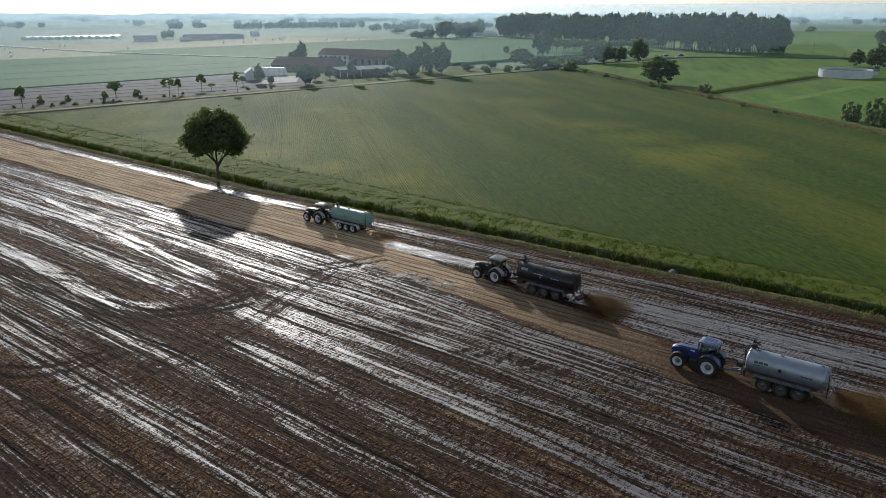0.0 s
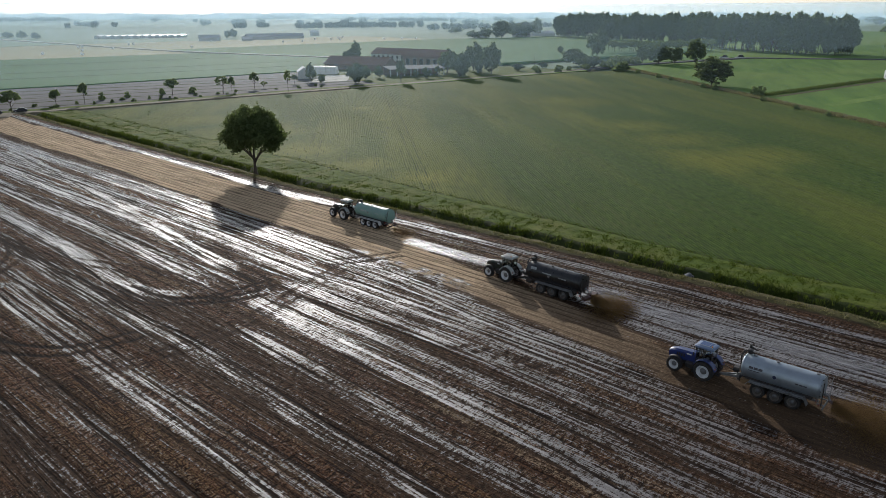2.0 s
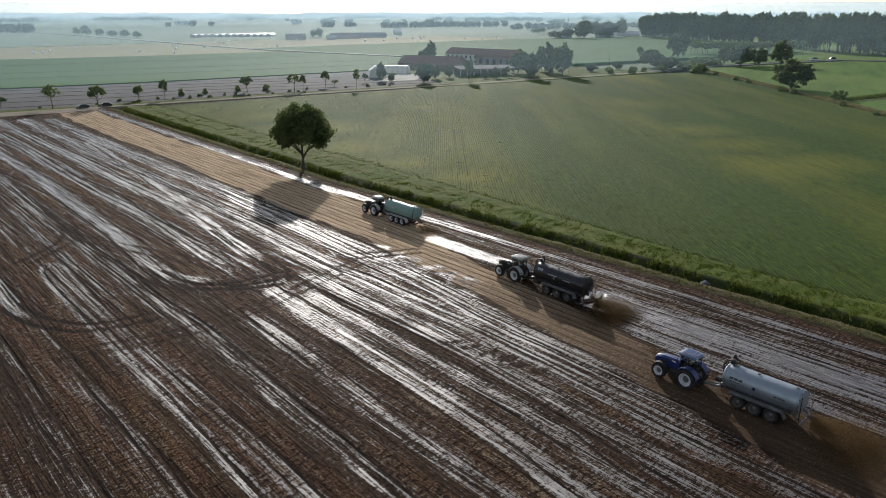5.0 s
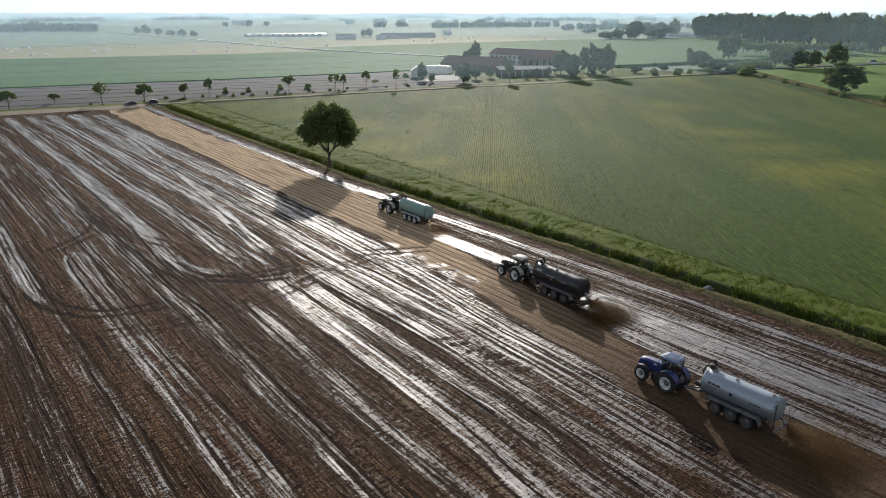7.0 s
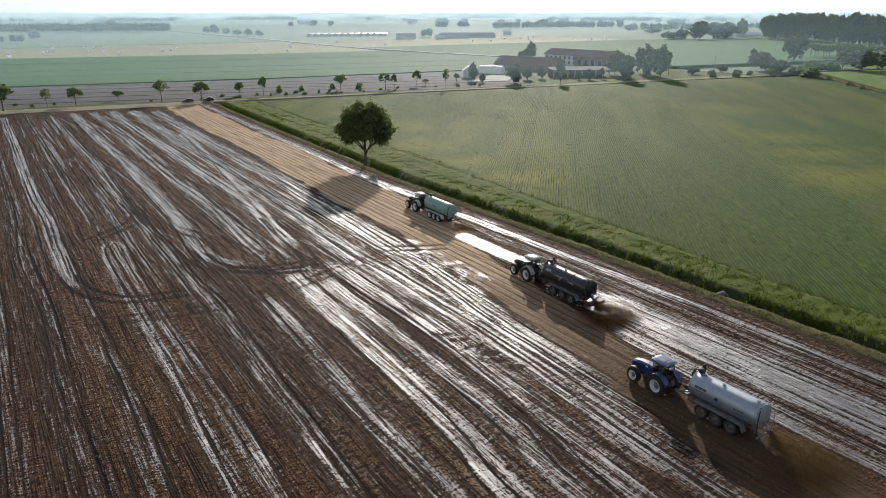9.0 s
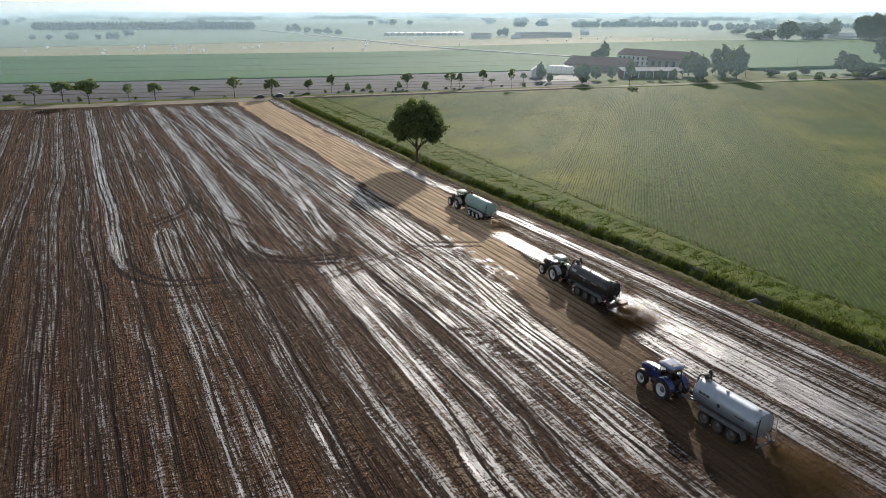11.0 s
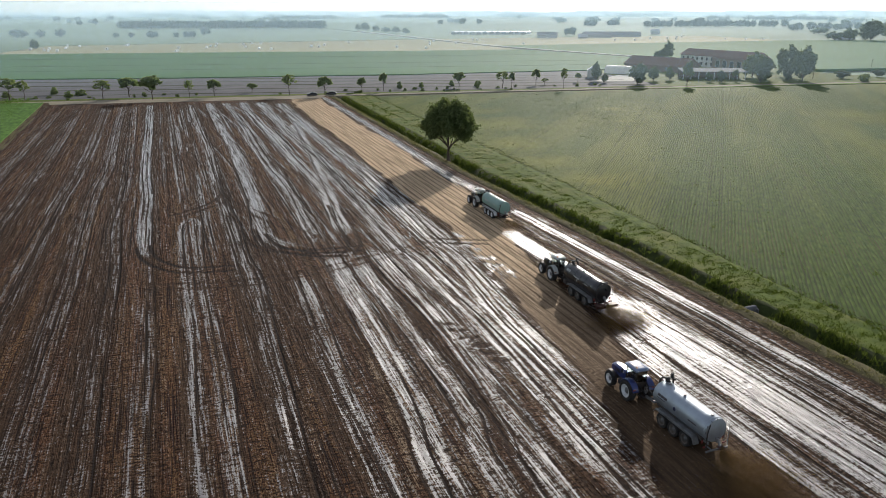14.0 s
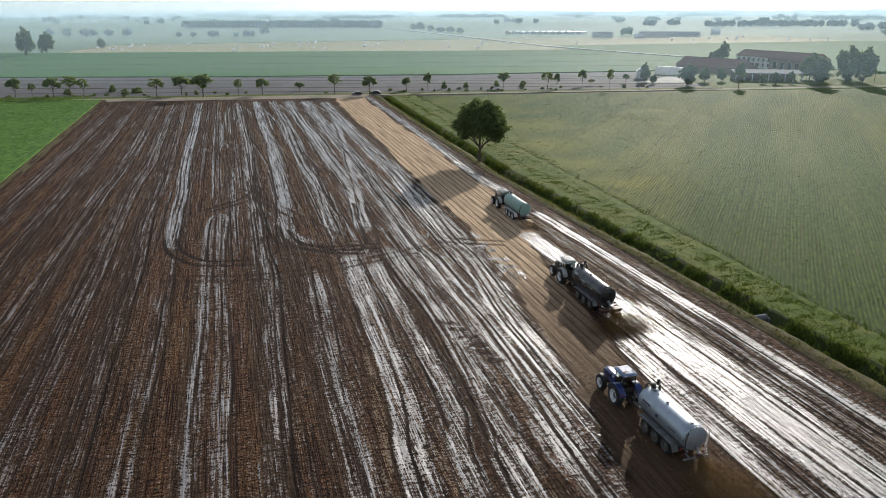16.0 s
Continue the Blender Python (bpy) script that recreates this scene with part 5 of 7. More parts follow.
        wheel(t, s * 0.98, 0.0, 0.95, 0.66, rim_mat, 20, s)
        wheel(t, s * 0.95, 2.85, 0.74, 0.52, rim_mat, 18, s)
        part("lift_arm", G().tube([(s * 0.35, -0.3, 0.75), (s * 0.42, -1.25, 0.62)], 0.05, 6), CHASSIS, t)
    part("hitch", G().box((0, -0.75, 0.6), (0.3, 0.9, 0.2), 0.04).tube([(0, -0.3, 1.3), (0, -1.15, 1.1)], 0.04, 6), CHASSIS, t)
    t.matrix_world = pose(x, y, 0.0, 0, 0, -turn)
    return t


def dome(r, depth, n=6):
    return [(depth * math.sin(math.pi / 2 * k / n), r * math.cos(math.pi / 2 * k / n)) for k in range(n)] + [(depth, 0.04)]


def tanker(label, paint, x, y_front, length, dia, axles, hitch_y, trim, turn, deck, kind):
    """A slurry tanker: its origin lies on the ground below the tank's front, heading +y."""
    t = thing("slurry_tanker", label, "tanker", "slurry convoy")
    r, zc = dia / 2, 1.25 + dia / 2
    pr = [(-length - d, rr) for d, rr in reversed(dome(r, 0.3))] + [(-length * k / 8, r) for k in range(7, 0, -1)] + [(d, rr) for d, rr in dome(r, 0.3)]
    tank = part("tank", G().lathe(pr, (0, 0, zc), "y", 40), paint, t, smooth=True)
    for yy in ((-0.03, -length + 0.03) if kind == "steel" else (-0.03, -length * 0.33, -length * 0.66, -length + 0.03)):
        part("band", G().lathe([(yy - 0.04, r + 0.002), (yy - 0.03, r + 0.025), (yy + 0.03, r + 0.025), (yy + 0.04, r + 0.002)], (0, 0, zc), "y", 40), paint, tank, smooth=True)
    for k, yy in enumerate((-0.7, -length * 0.42, -length + 0.35)):
        part("hatch", G().lathe([(zc + r - 0.05, 0.13), (zc + r + 0.05, 0.13), (zc + r + 0.06, 0.16), (zc + r + 0.09, 0.15), (zc + r + 0.1, 0.04)], (0, yy, 0), "z", 14), STEEL if kind != "black" else CHASSIS, tank, smooth=True)
    for s in (-1, 1):
        part("sight_glass", G().lathe([(s * (r - 0.05), 0.16), (s * (r + 0.02), 0.16), (s * (r + 0.03), 0.11), (s * (r + 0.01), 0.03)], (0, -length * 0.44, zc + 0.05), "x", 14), DARK_BLUE if kind == "steel" else STEEL, tank, "round dark badge on the flank")
        # marks on the flank as plain bars
        bars = {"steel": ((-1.15, 0.3, 1.2, 0.2, MARK), (-1.05, 0.05, 1.0, 0.06, MARK), (-length + 1.3, 0.05, 1.0, 0.1, MARK)),
                "black": ((-1.0, 0.55, 0.9, 0.26, MARK_W), (-3.0, 0.32, 1.4, 0.11, MARK_W), (-5.2, 0.2, 1.1, 0.09, MARK_W)),
                "green": ((-2.0, 0.2, 1.4, 0.2, MARK_W), (-5.0, 0.2, 1.0, 0.1, MARK_W))}[kind]
        for by_, bz, bl, bh, bm_ in bars:
            a0, a1 = math.asin((bz - bh / 2) / r), math.asin((bz + bh / 2) / r)
            gg = G()
            sec = lambda yy, q: [(s * (r + q) * math.cos(a), yy, zc + (r + q) * math.sin(a)) for a in (a0, (a0 + a1) / 2, a1)]
            for c0 in range(3):
                ya, yb = by_ + bl / 2 - bl * c0 / 3, by_ + bl / 2 - bl * (c0 + 0.86) / 3
                gg.loft([sec(ya, 0.004) + sec(ya, 0.012)[::-1], sec(yb, 0.004) + sec(yb, 0.012)[::-1]])
            part("marking", gg, bm_, tank, "worn plain lettering bars")
    # frame, drawbar
    g = G()
    for s in (-1, 1):
        g.box((s * 0.42, -length / 2 + 0.2, 1.12), (0.12, length + 0.6, 0.24), 0.02)
    for yy in np.linspace(-0.4, -length + 0.2, 6):
        g.box((0, yy, 1.12), (0.9, 0.1, 0.18), 0.02)
    part("frame", g, trim, t)
    part("suspension", G().box((0, (axles[0] + axles[-1]) / 2, 0.86), (1.25, axles[0] - axles[-1] + 1.5, 0.62), 0.08), CHASSIS, t)
    part("saddle", G().box((0, -length / 2 + 0.1, 1.3), (1.5, length - 0.6, 0.34), 0.1).box((0, -0.2, 1.0), (1.1, 1.1, 0.6), 0.08), CHASSIS, t)
    g = G()
    for s in (-1, 1):
        g.loft([[(s * 0.46, 0.2, 1.0), (s * 0.34, 0.2, 1.0), (s * 0.34, 0.2, 1.24), (s * 0.46, 0.2, 1.24)], [(s * 0.12, hitch_y - 0.3, 0.6), (s * 0.04, hitch_y - 0.3, 0.6), (s * 0.04, hitch_y - 0.3, 0.78), (s * 0.12, hitch_y - 0.3, 0.78)]])
    g.box((0, hitch_y - 0.15, 0.68), (0.26, 0.4, 0.2), 0.04).box((0, 0.75, 0.95), (0.7, 0.14, 0.14), 0.02)
    part("drawbar", g, trim, t)
    part("jack", G().tube([(0.5, 0.7, 0.35), (0.5, 0.7, 1.25)], 0.06, 8).box((0.5, 0.7, 0.33), (0.25, 0.25, 0.04), 0.01), CHASSIS, t)
    part("toolbox", G().box((-0.82, -0.35, 1.1), (0.5, 0.8, 0.42), 0.05), RUSTY if kind == "steel" else trim, t, "rusty brown toolbox" if kind == "steel" else "")
    # running gear
    for yy in axles:
        part("axle", G().tube([(-1.05, yy, 0.64), (1.05, yy, 0.64)], 0.08, 8), CHASSIS, t)
        for s in (-1, 1):
            wheel(t, s * 1.02, yy, 0.65, 0.55, RIM_G if kind != "green" else RIM_W, 16, s)
    for s in (-1, 1):
        a, b = axles[0] + 0.85, axles[-1] - 0.85
        g = G().loft([[(s * 0.72, a, 1.26), (s * 1.30, a, 1.26), (s * 1.30, a, 1.31), (s * 0.72, a, 1.33)], [(s * 0.72, b, 1.26), (s * 1.30, b, 1.26), (s * 1.30, b, 1.31), (s * 0.72, b, 1.33)]])
        g.loft([[(s * 0.72, b, 1.26), (s * 1.30, b, 1.26), (s * 1.30, b, 1.31), (s * 0.72, b, 1.31)], [(s * 0.72, b - 0.25, 0.75), (s * 1.30, b - 0.25, 0.75), (s * 1.30, b - 0.29, 0.75), (s * 0.72, b - 0.29, 0.75)]])
        g.loft([[(s * 0.72, a, 1.26), (s * 1.30, a, 1.26), (s * 1.30, a, 1.31), (s * 0.72, a, 1.31)], [(s * 0.72, a + 0.2, 1.0), (s * 1.30, a + 0.2, 1.0), (s * 1.30, a + 0.24, 1.0), (s * 0.72, a + 0.24, 1.0)]])
        part("mudguard", g, DULL_GALV if kind != "green" else WHITE_P, t)
        part("side_rail", G().tube([(s * 1.26, a - 0.1, 1.42), (s * 1.26, b + 0.1, 1.42)], 0.04, 6), DULL_GALV, t)
        part("rear_light", G().box((s * 0.95, -length - 0.25, 1.05), (0.36, 0.06, 0.16), 0.02), RED_P, t)
        part("warning_board", G().box((s * 1.05, -length - 0.02, 1.4), (0.2, 0.04, 0.26), 0.01), RED_P, t, "dull red warning board")
    # front pump, arm and hoses
    part("pump", G().box((0.05, 0.75, 1.55), (0.6, 0.5, 0.5), 0.08).lathe([(0.45, 0.2), (0.95, 0.2)], (-0.25, 0, 1.65), "y", 12), CHASSIS, t)
    part("hose", G().tube([(0.3, 0.9, 1.6), (0.25, 1.7, 1.9), (0.1, 2.4, 1.5), (0.05, hitch_y - 0.2, 1.2)], 0.035, 6), CHASSIS, t)
    part("hose", G().tube([(-0.3, 0.9, 1.5), (-0.25, 1.6, 1.7), (-0.1, 2.3, 1.4), (-0.05, hitch_y - 0.2, 1.1)], 0.03, 6), CHASSIS, t)
    part("overflow_pipe", G().tube([(-0.15, 0.35, zc - 0.3), (-0.15, 0.45, zc + r * 0.8), (-0.1, 0.2, zc + r + 0.28), (0.05, -0.25, zc + r + 0.34), (0.15, -0.55, zc + r + 0.1)], 0.08, 10), CHASSIS, t)
    part("valve_tower", G().lathe([(zc + r - 0.05, 0.2), (zc + r + 0.32, 0.2), (zc + r + 0.36, 0.26), (zc + r + 0.42, 0.1)], (0.2, -0.15, 0), "z", 12), CHASSIS, t)
    if kind != "green":
        part("suction_arm", G().tube([(0.95, 0.1, 1.6), (1.1, 0.2, zc + 0.5), (0.8, -0.1, zc + r + 0.35), (0.55, -0.6, zc + r + 0.3)], 0.09, 8).box((0.75, 0.0, zc + r + 0.35), (0.3, 0.16, 0.5), 0.03), CHASSIS, t)
    # rear end
    ye = -length - 0.3
    door = part("rear_door", G().lathe([(ye + 0.16, r * 0.96), (ye + 0.08, r * 0.96), (ye + 0.07, r * 0.9), (ye - 0.03, r * 0.6), (ye - 0.07, r * 0.3), (ye - 0.08, 0.03)], (0, 0, zc), "y", 32), paint, t, smooth=True)
    for k in range(12):
        a = 2 * math.pi * k / 12
        part("clamp", G().box((r * 0.95 * math.cos(a), ye + 0.1, zc + r * 0.95 * math.sin(a)), (0.07, 0.1, 0.07), 0.015), CHASSIS, door)
    part("outlet", G().tube([(0, ye, zc - r * 0.55), (0, ye - 0.35, zc - r * 0.6), (0, ye - 0.5, zc - r * 0.95)], 0.11, 10).lathe([(ye - 0.2, 0.18), (ye - 0.14, 0.18)], (0, 0, zc - r * 0.57), "y", 12), STEEL, t)
    part("splash_plate", G().box((0, ye - 0.62, zc - r * 1.02), (0.6, 0.4, 0.03), 0.01, m=Matrix.Rotation(0.4, 4, "X")), SPREADER, t)
    part("bumper", G().box((0, ye - 0.25, 0.8), (2.2, 0.12, 0.16), 0.03).box((-0.6, ye + 0.05, 0.95), (0.1, 0.6, 0.1), 0.02).box((0.6, ye + 0.05, 0.95), (0.1, 0.6, 0.1), 0.02), DULL_GALV if kind == "steel" else CHASSIS, t)
    lad = G()
    for s in (-0.2, 0.2):
        lad.tube([(r * 0.55 + s * 0.0 + 0.35, ye - 0.12 + s, 1.0), (r * 0.55 + 0.35, ye - 0.12 + s, zc + r * 0.75)], 0.025, 6)
    for k in range(7):
        lad.tube([(r * 0.55 + 0.35, ye - 0.32, 1.1 + 0.26 * k), (r * 0.55 + 0.35, ye + 0.08, 1.1 + 0.26 * k)], 0.018, 5)
    part("ladder", lad, STEEL, t)
    part("rear_pipe", G().tube([(-r * 0.9, ye - 0.1, 0.9), (-r * 0.95, ye - 0.12, zc), (-r * 0.7, ye - 0.05, zc + r * 0.7)], 0.05, 8), CHASSIS, t)
    if kind == "black":
        for s in (-1, 1):
            part("spreader_wing", G().box((s * 0.75, ye - 0.75, 0.95), (1.15, 0.7, 0.35), 0.05, m=Matrix.Rotation(s * 0.2, 4, "Z")), SPREADER, t, "mud-stained dark red spreader housing")
        part("arm_rest", G().box((0, ye + 0.1, zc + r + 0.12), (0.9, 0.14, 0.12), 0.03).tube([(-0.4, ye + 0.1, zc + r * 0.85), (-0.4, ye + 0.1, zc + r + 0.1)], 0.04, 6).tube([(0.4, ye + 0.1, zc + r * 0.85), (0.4, ye + 0.1, zc + r + 0.1)], 0.04, 6), CHASSIS, t)
    t.matrix_world = pose(x, y_front, 0.0, 0, 0, -turn)
    return t


tractor("blue tractor with pale roof standing on the wet field", BLUE, ROOF_B, BLUE, RIM_W, TINT_B, 1.00, 8.03, 3.0)
tanker("galvanised steel slurry tanker behind a blue tractor", GALV, 1.21, 4.80, 6.2, 2.1, (-1.55, -3.0, -4.45), 2.15, DULL_GALV, 0.8, 0, "steel")
tractor("dark tractor with pale cab roof and fenders on the wet field", DARK_P, ROOF_G, ROOF_G, RIM_W, TINT_G, 9.94, 36.70, 4.0)
tanker("black slurry tanker with pale worn lettering bars", BLACK_P, 9.78, 33.57, 7.4, 2.1, (-2.3, -3.9, -5.5), 2.15, CHASSIS, 2.5, 0, "black")
tractor("dark tractor with pale cab roof and fenders on dry stubble", DARK_P, ROOF_G, ROOF_G, RIM_W, TINT_G, 15.89, 73.52, 3.0)
tanker("pale green slurry tanker behind a dark tractor", GREEN_P, 15.84, 70.63, 6.9, 2.1, (-1.9, -3.3, -4.7), 2.15, DULL_GALV, 2.0, 0, "green")


def spray(x, y, z, length, width, n, label, seed):
    """Slurry thrown out behind a tanker: drops on falling arcs, fanning out."""
    r = np.random.default_rng(seed)
    a = r.normal(0, 0.5, n)
    s = r.random(n) ** 0.75
    rad = s * length * (0.55 + 0.45 * r.random(n))
    px = x + np.sin(a) * rad * width
    py = y - np.cos(a) * rad
    pz = np.maximum(z * (1 - 0.2 * s) * (0.25 + 0.75 * r.random(n)) * (1 - s ** 3) + r.normal(0, 0.08, n), 0.02)
    size = 0.008 + 0.016 * r.random(n) ** 2
    d = r.normal(size=(n, 3))
    d /= np.linalg.norm(d, axis=1)[:, None]
    tet = np.array([[1, 1, 1], [1, -1, -1], [-1, 1, -1], [-1, -1, 1]]) * 0.7
    v = np.stack([px, py, pz], -1)[:, None] + tet[None] * size[:, None, None] * np.array([1.0, 2.2, 1.0]) + 0 * d[:, None]
    f = (np.arange(n) * 4)[:, None, None] + np.array([[0, 1, 2], [0, 3, 1], [0, 2, 3], [1, 3, 2]])[None]
    me = array_mesh("slurry_spray", v.reshape(-1, 3), f.reshape(-1, 3), SLURRY_DROP)
    return tagged(new("slurry_spray", me), label, "spray", "slurry spray", "stuff")


spray(1.07, -2.43, 1.4, 7.5, 1.2, 30000, "brown slurry drops thrown out behind the steel tanker", 3)
spray(9.40, 24.99, 1.2, 6.0, 1.2, 40000, "brown slurry drops thrown out behind the black tanker", 4)
spray(15.53, 62.89, 0.6, 4.6, 1.0, 7000, "brown slurry drops thrown out behind the green tanker", 5)


# ---- trees ----
def crown_mesh(name, seed, rx, ry, rz, zc, clumps, per, leaf, material, squash=0.0):
    """Leaves in clumps over an uneven egg shape with gaps."""
    r = np.random.default_rng(seed)
    masses = 16 + clumps // 40
    reach = -0.95 if zc - rz < 1.5 else -0.55
    m = r.normal(size=(masses, 3))
    m /= np.linalg.norm(m, axis=1)[:, None]
    m[:, 2] = np.where(m[:, 2] < reach, -m[:, 2], m[:, 2])
    m *= 0.58 + 0.14 * r.random((masses, 1))
    own = r.integers(0, masses, clumps)
    d = r.normal(size=(clumps, 3))
    d /= np.linalg.norm(d, axis=1)[:, None]
    size = (0.26 + 0.16 * r.random(masses))[own]
    c = m[own] + d * (size * (0.45 + 0.55 * r.random(clumps) ** 0.5))[:, None]
    c[:, :2] *= (1.0 - 0.18 * np.clip(c[:, 2], 0, 1))[:, None]
    c = c * np.array([rx, ry, rz])
    c[:, 2] += zc
    n = clumps * per
    p = np.repeat(c, per, 0) + r.normal(size=(n, 3)) * np.array([rx, rx, rz * 0.8]) * 0.07
    u = r.normal(size=(n, 3))
    u /= np.linalg.norm(u, axis=1)[:, None]
    w = np.cross(u, r.normal(size=(n, 3)))
    w /= np.linalg.norm(w, axis=1)[:, None]
    s = leaf * (0.6 + 0.8 * r.random((n, 1)))
    v = np.stack([p - u * s, p + w * s * 0.6, p + u * s, p - w * s * 0.6], 1).reshape(-1, 3)
    return array_mesh(name, v, np.arange(4 * n).reshape(-1, 4), material)


def tree(label, seed, height, width, bole, clumps, per, leaf, material, category="tree", group="", thick=0.3, slim=1.0):
    t = thing("tree", label, category, group)
    r = random.Random(seed)
    rz = (height - bole) / 2
    zc = bole + rz
    g = G()
    lean = [(0, 0, -0.3), (0.05 * r.uniform(-1, 1), 0.05, bole * 0.5), (r.uniform(-0.15, 0.15), r.uniform(-0.15, 0.15), bole), (r.uniform(-0.3, 0.3), r.uniform(-0.3, 0.3), zc + rz * 0.4)]
    g.tube([(0, 0, -0.3), (0, 0, 0.25)], thick * 1.5, 9, thick * 1.02)
    g.tube(lean, thick, 9, thick * 0.3)
    for k in range(7):
        a = 2 * math.pi * (k + r.random() * 0.6) / 7
        z0 = bole * r.uniform(0.85, 1.4)
        L = width / 2 * r.uniform(0.6, 0.85)
        g.tube([(0, 0, z0), (math.cos(a) * L * 0.45, math.sin(a) * L * 0.45, z0 + rz * 0.35), (math.cos(a) * L, math.sin(a) * L, z0 + rz * r.uniform(0.6, 1.1))], thick * 0.45, 6, thick * 0.08)
    part("trunk", g, BARK, t, smooth=True)
    part("crown", crown_mesh("crown", seed, width / 2, width / 2, rz, zc, clumps, per, leaf, material), None, t)
    return t


def plant(model, x, y, s=1.0, h=1.0, turn=0.0, label="", z=0.0):
    ob = copy_thing(model, Matrix.Translation((x, y, z)) @ Matrix.Rotation(turn, 4, "Z") @ Matrix.Diagonal((s, s, h, 1)))
    if label:
        tagged(ob, label)
    return ob


big = tree("broad dark green walnut tree beside the ditch", 11, 14.2, 12.8, 2.6, 900, 46, 0.24, LEAF, thick=0.42)
big.location = (26.3, 113.6, 0.1)

models = {
    "round": tree("round dark roadside tree with bare trunk", 21, 8.5, 5.6, 2.6, 90, 22, 0.36, LEAF2, group="roadside trees", thick=0.16),
    "thin": tree("thin airy roadside tree with pale leaves", 22, 9.0, 4.4, 3.2, 48, 16, 0.30, LEAF4, group="roadside trees", thick=0.12),
    "bush": tree("low rounded bush on a verge", 23, 3.4, 4.8, -0.7, 80, 18, 0.28, LEAF2, "bush", "bushes", 0.08),
    "oak": tree("large dark tree near the farmstead", 24, 14.0, 11.5, 1.2, 150, 26, 0.6, LEAF5, group="farmstead trees", thick=0.32),
    "grey": tree("grey-green willow with a broad crown", 27, 12.0, 11.5, 0.8, 150, 26, 0.55, LEAF3, group="farmstead trees", thick=0.3),
    "cypress": tree("slim dark cypress-like tree", 25, 11.0, 5.4, 1.6, 90, 22, 0.45, LEAF5, group="farmstead trees", thick=0.2),
    "poplar": tree("tall poplar in a dense wood", 26, 27.0, 12.0, 4.5, 170, 18, 0.95, LEAF3, group="poplar wood", thick=0.3),
}
rr = random.Random(5)
size_of = {"round": (8.5, 5.6), "thin": (9.0, 4.4), "bush": (3.4, 4.8), "oak": (14.0, 11.5), "grey": (12.0, 11.5), "cypress": (11.0, 5.4)}


def stand(rows):
    """Plants trees from rows of x, y, height, width and kind."""
    for x, y, high, wide, kind in rows:
        h0, w0 = size_of[kind]
        plant(models[kind], x, y, wide / w0 * rr.uniform(0.95, 1.08), high / h0 * rr.uniform(0.97, 1.05), rr.uniform(0, 6))


# along the dirt road
stand(((-108.4, 294.1, 7.4, 5.8, "round"), (-101.7, 291.9, 5.5, 3.3, "thin"), (-93.6, 289.2, 7.9, 7.5, "round"), (-87, 287, 8.3, 7.9, "thin"), (-81.2, 283, 8, 5.1, "thin"), (-89.5, 296.4, 2.6, 3.8, "bush"),
                       (-72.7, 302.2, 3.2, 3.5, "bush"), (-66.5, 288.7, 2.6, 3.8, "bush"), (-62.5, 294.1, 2.7, 4.9, "bush"), (-53.3, 275.8, 7.8, 7, "thin"), (-43.9, 281.3, 7.6, 8.1, "round"), (-35.4, 267.8, 9.2, 8.3, "round"),
                       (-21.4, 269.4, 6.8, 4.3, "thin"), (-11.8, 270.6, 6.6, 5.7, "round"), (4.4, 278.9, 4, 4.5, "round"), (17.1, 262.6, 8.8, 7, "thin"), (30.8, 257.3, 7.6, 7, "round"), (49.4, 267.7, 5.6, 4.7, "round"),
                       (58.1, 264, 7.7, 3.8, "round"), (67.6, 270.5, 3.2, 2.9, "bush"), (78.2, 271.3, 2.5, 2.5, "bush"), (94.4, 265.6, 6.8, 5.6, "round"), (93.5, 272.2, 2.8, 3.1, "bush"), (104.6, 267.4, 2.8, 3.4, "bush"),
                       (110.7, 254, 7.3, 6.1, "thin"), (116.2, 256, 6.7, 3.1, "round"), (132.7, 263.2, 7, 4.6, "round"), (136, 260.9, 3.2, 3.8, "thin"), (135.2, 242.5, 9.2, 3.6, "thin"), (157.6, 266.3, 4.5, 3.4, "round")))
for k in range(44):
    x = rr.uniform(-120, 160)
    plant(models["bush"], x, NORTH(x) + rr.uniform(7, 18), rr.uniform(0.2, 0.5), rr.uniform(0.2, 0.5), rr.uniform(0, 6))
# round the farmstead
stand(((169.7, 268.8, 8.9, 5.2, "oak"), (168, 258.9, 4.2, 3.4, "oak"), (176.9, 245.4, 10, 9.5, "grey"), (195.9, 257.9, 7, 5.9, "oak"), (206.1, 258.6, 6.3, 4.8, "oak"), (195, 232.5, 11.3, 5, "cypress"),
                       (217.1, 242.8, 4.7, 3.6, "grey"), (221.8, 239.4, 5.6, 5.3, "grey"), (231.2, 240.7, 5.7, 3.3, "cypress"), (235.9, 229.4, 12.9, 12.4, "grey"), (255.1, 254, 12.4, 12.8, "oak"), (273.7, 250, 15.2, 13, "oak"),
                       (261.2, 227.6, 17, 11, "oak"), (258.3, 233.9, 6.7, 5.6, "grey"), (293, 231.5, 4.2, 7.7, "grey"), (308.1, 230.3, 2.3, 4.9, "bush"), (319.4, 232.1, 4, 6.7, "grey"), (459.1, 305.6, 6.6, 5.8, "oak"),
                       (354.7, 227.8, 9, 13.9, "grey"), (338.6, 208.5, 7.1, 11.8, "grey"), (328.2, 184.1, 5.8, 11.7, "bush"), (385.6, 205.7, 5.2, 12.5, "bush"), (295.8, 373.2, 12.8, 9.2, "oak"), (291.5, 376.3, 7, 7.5, "oak")))
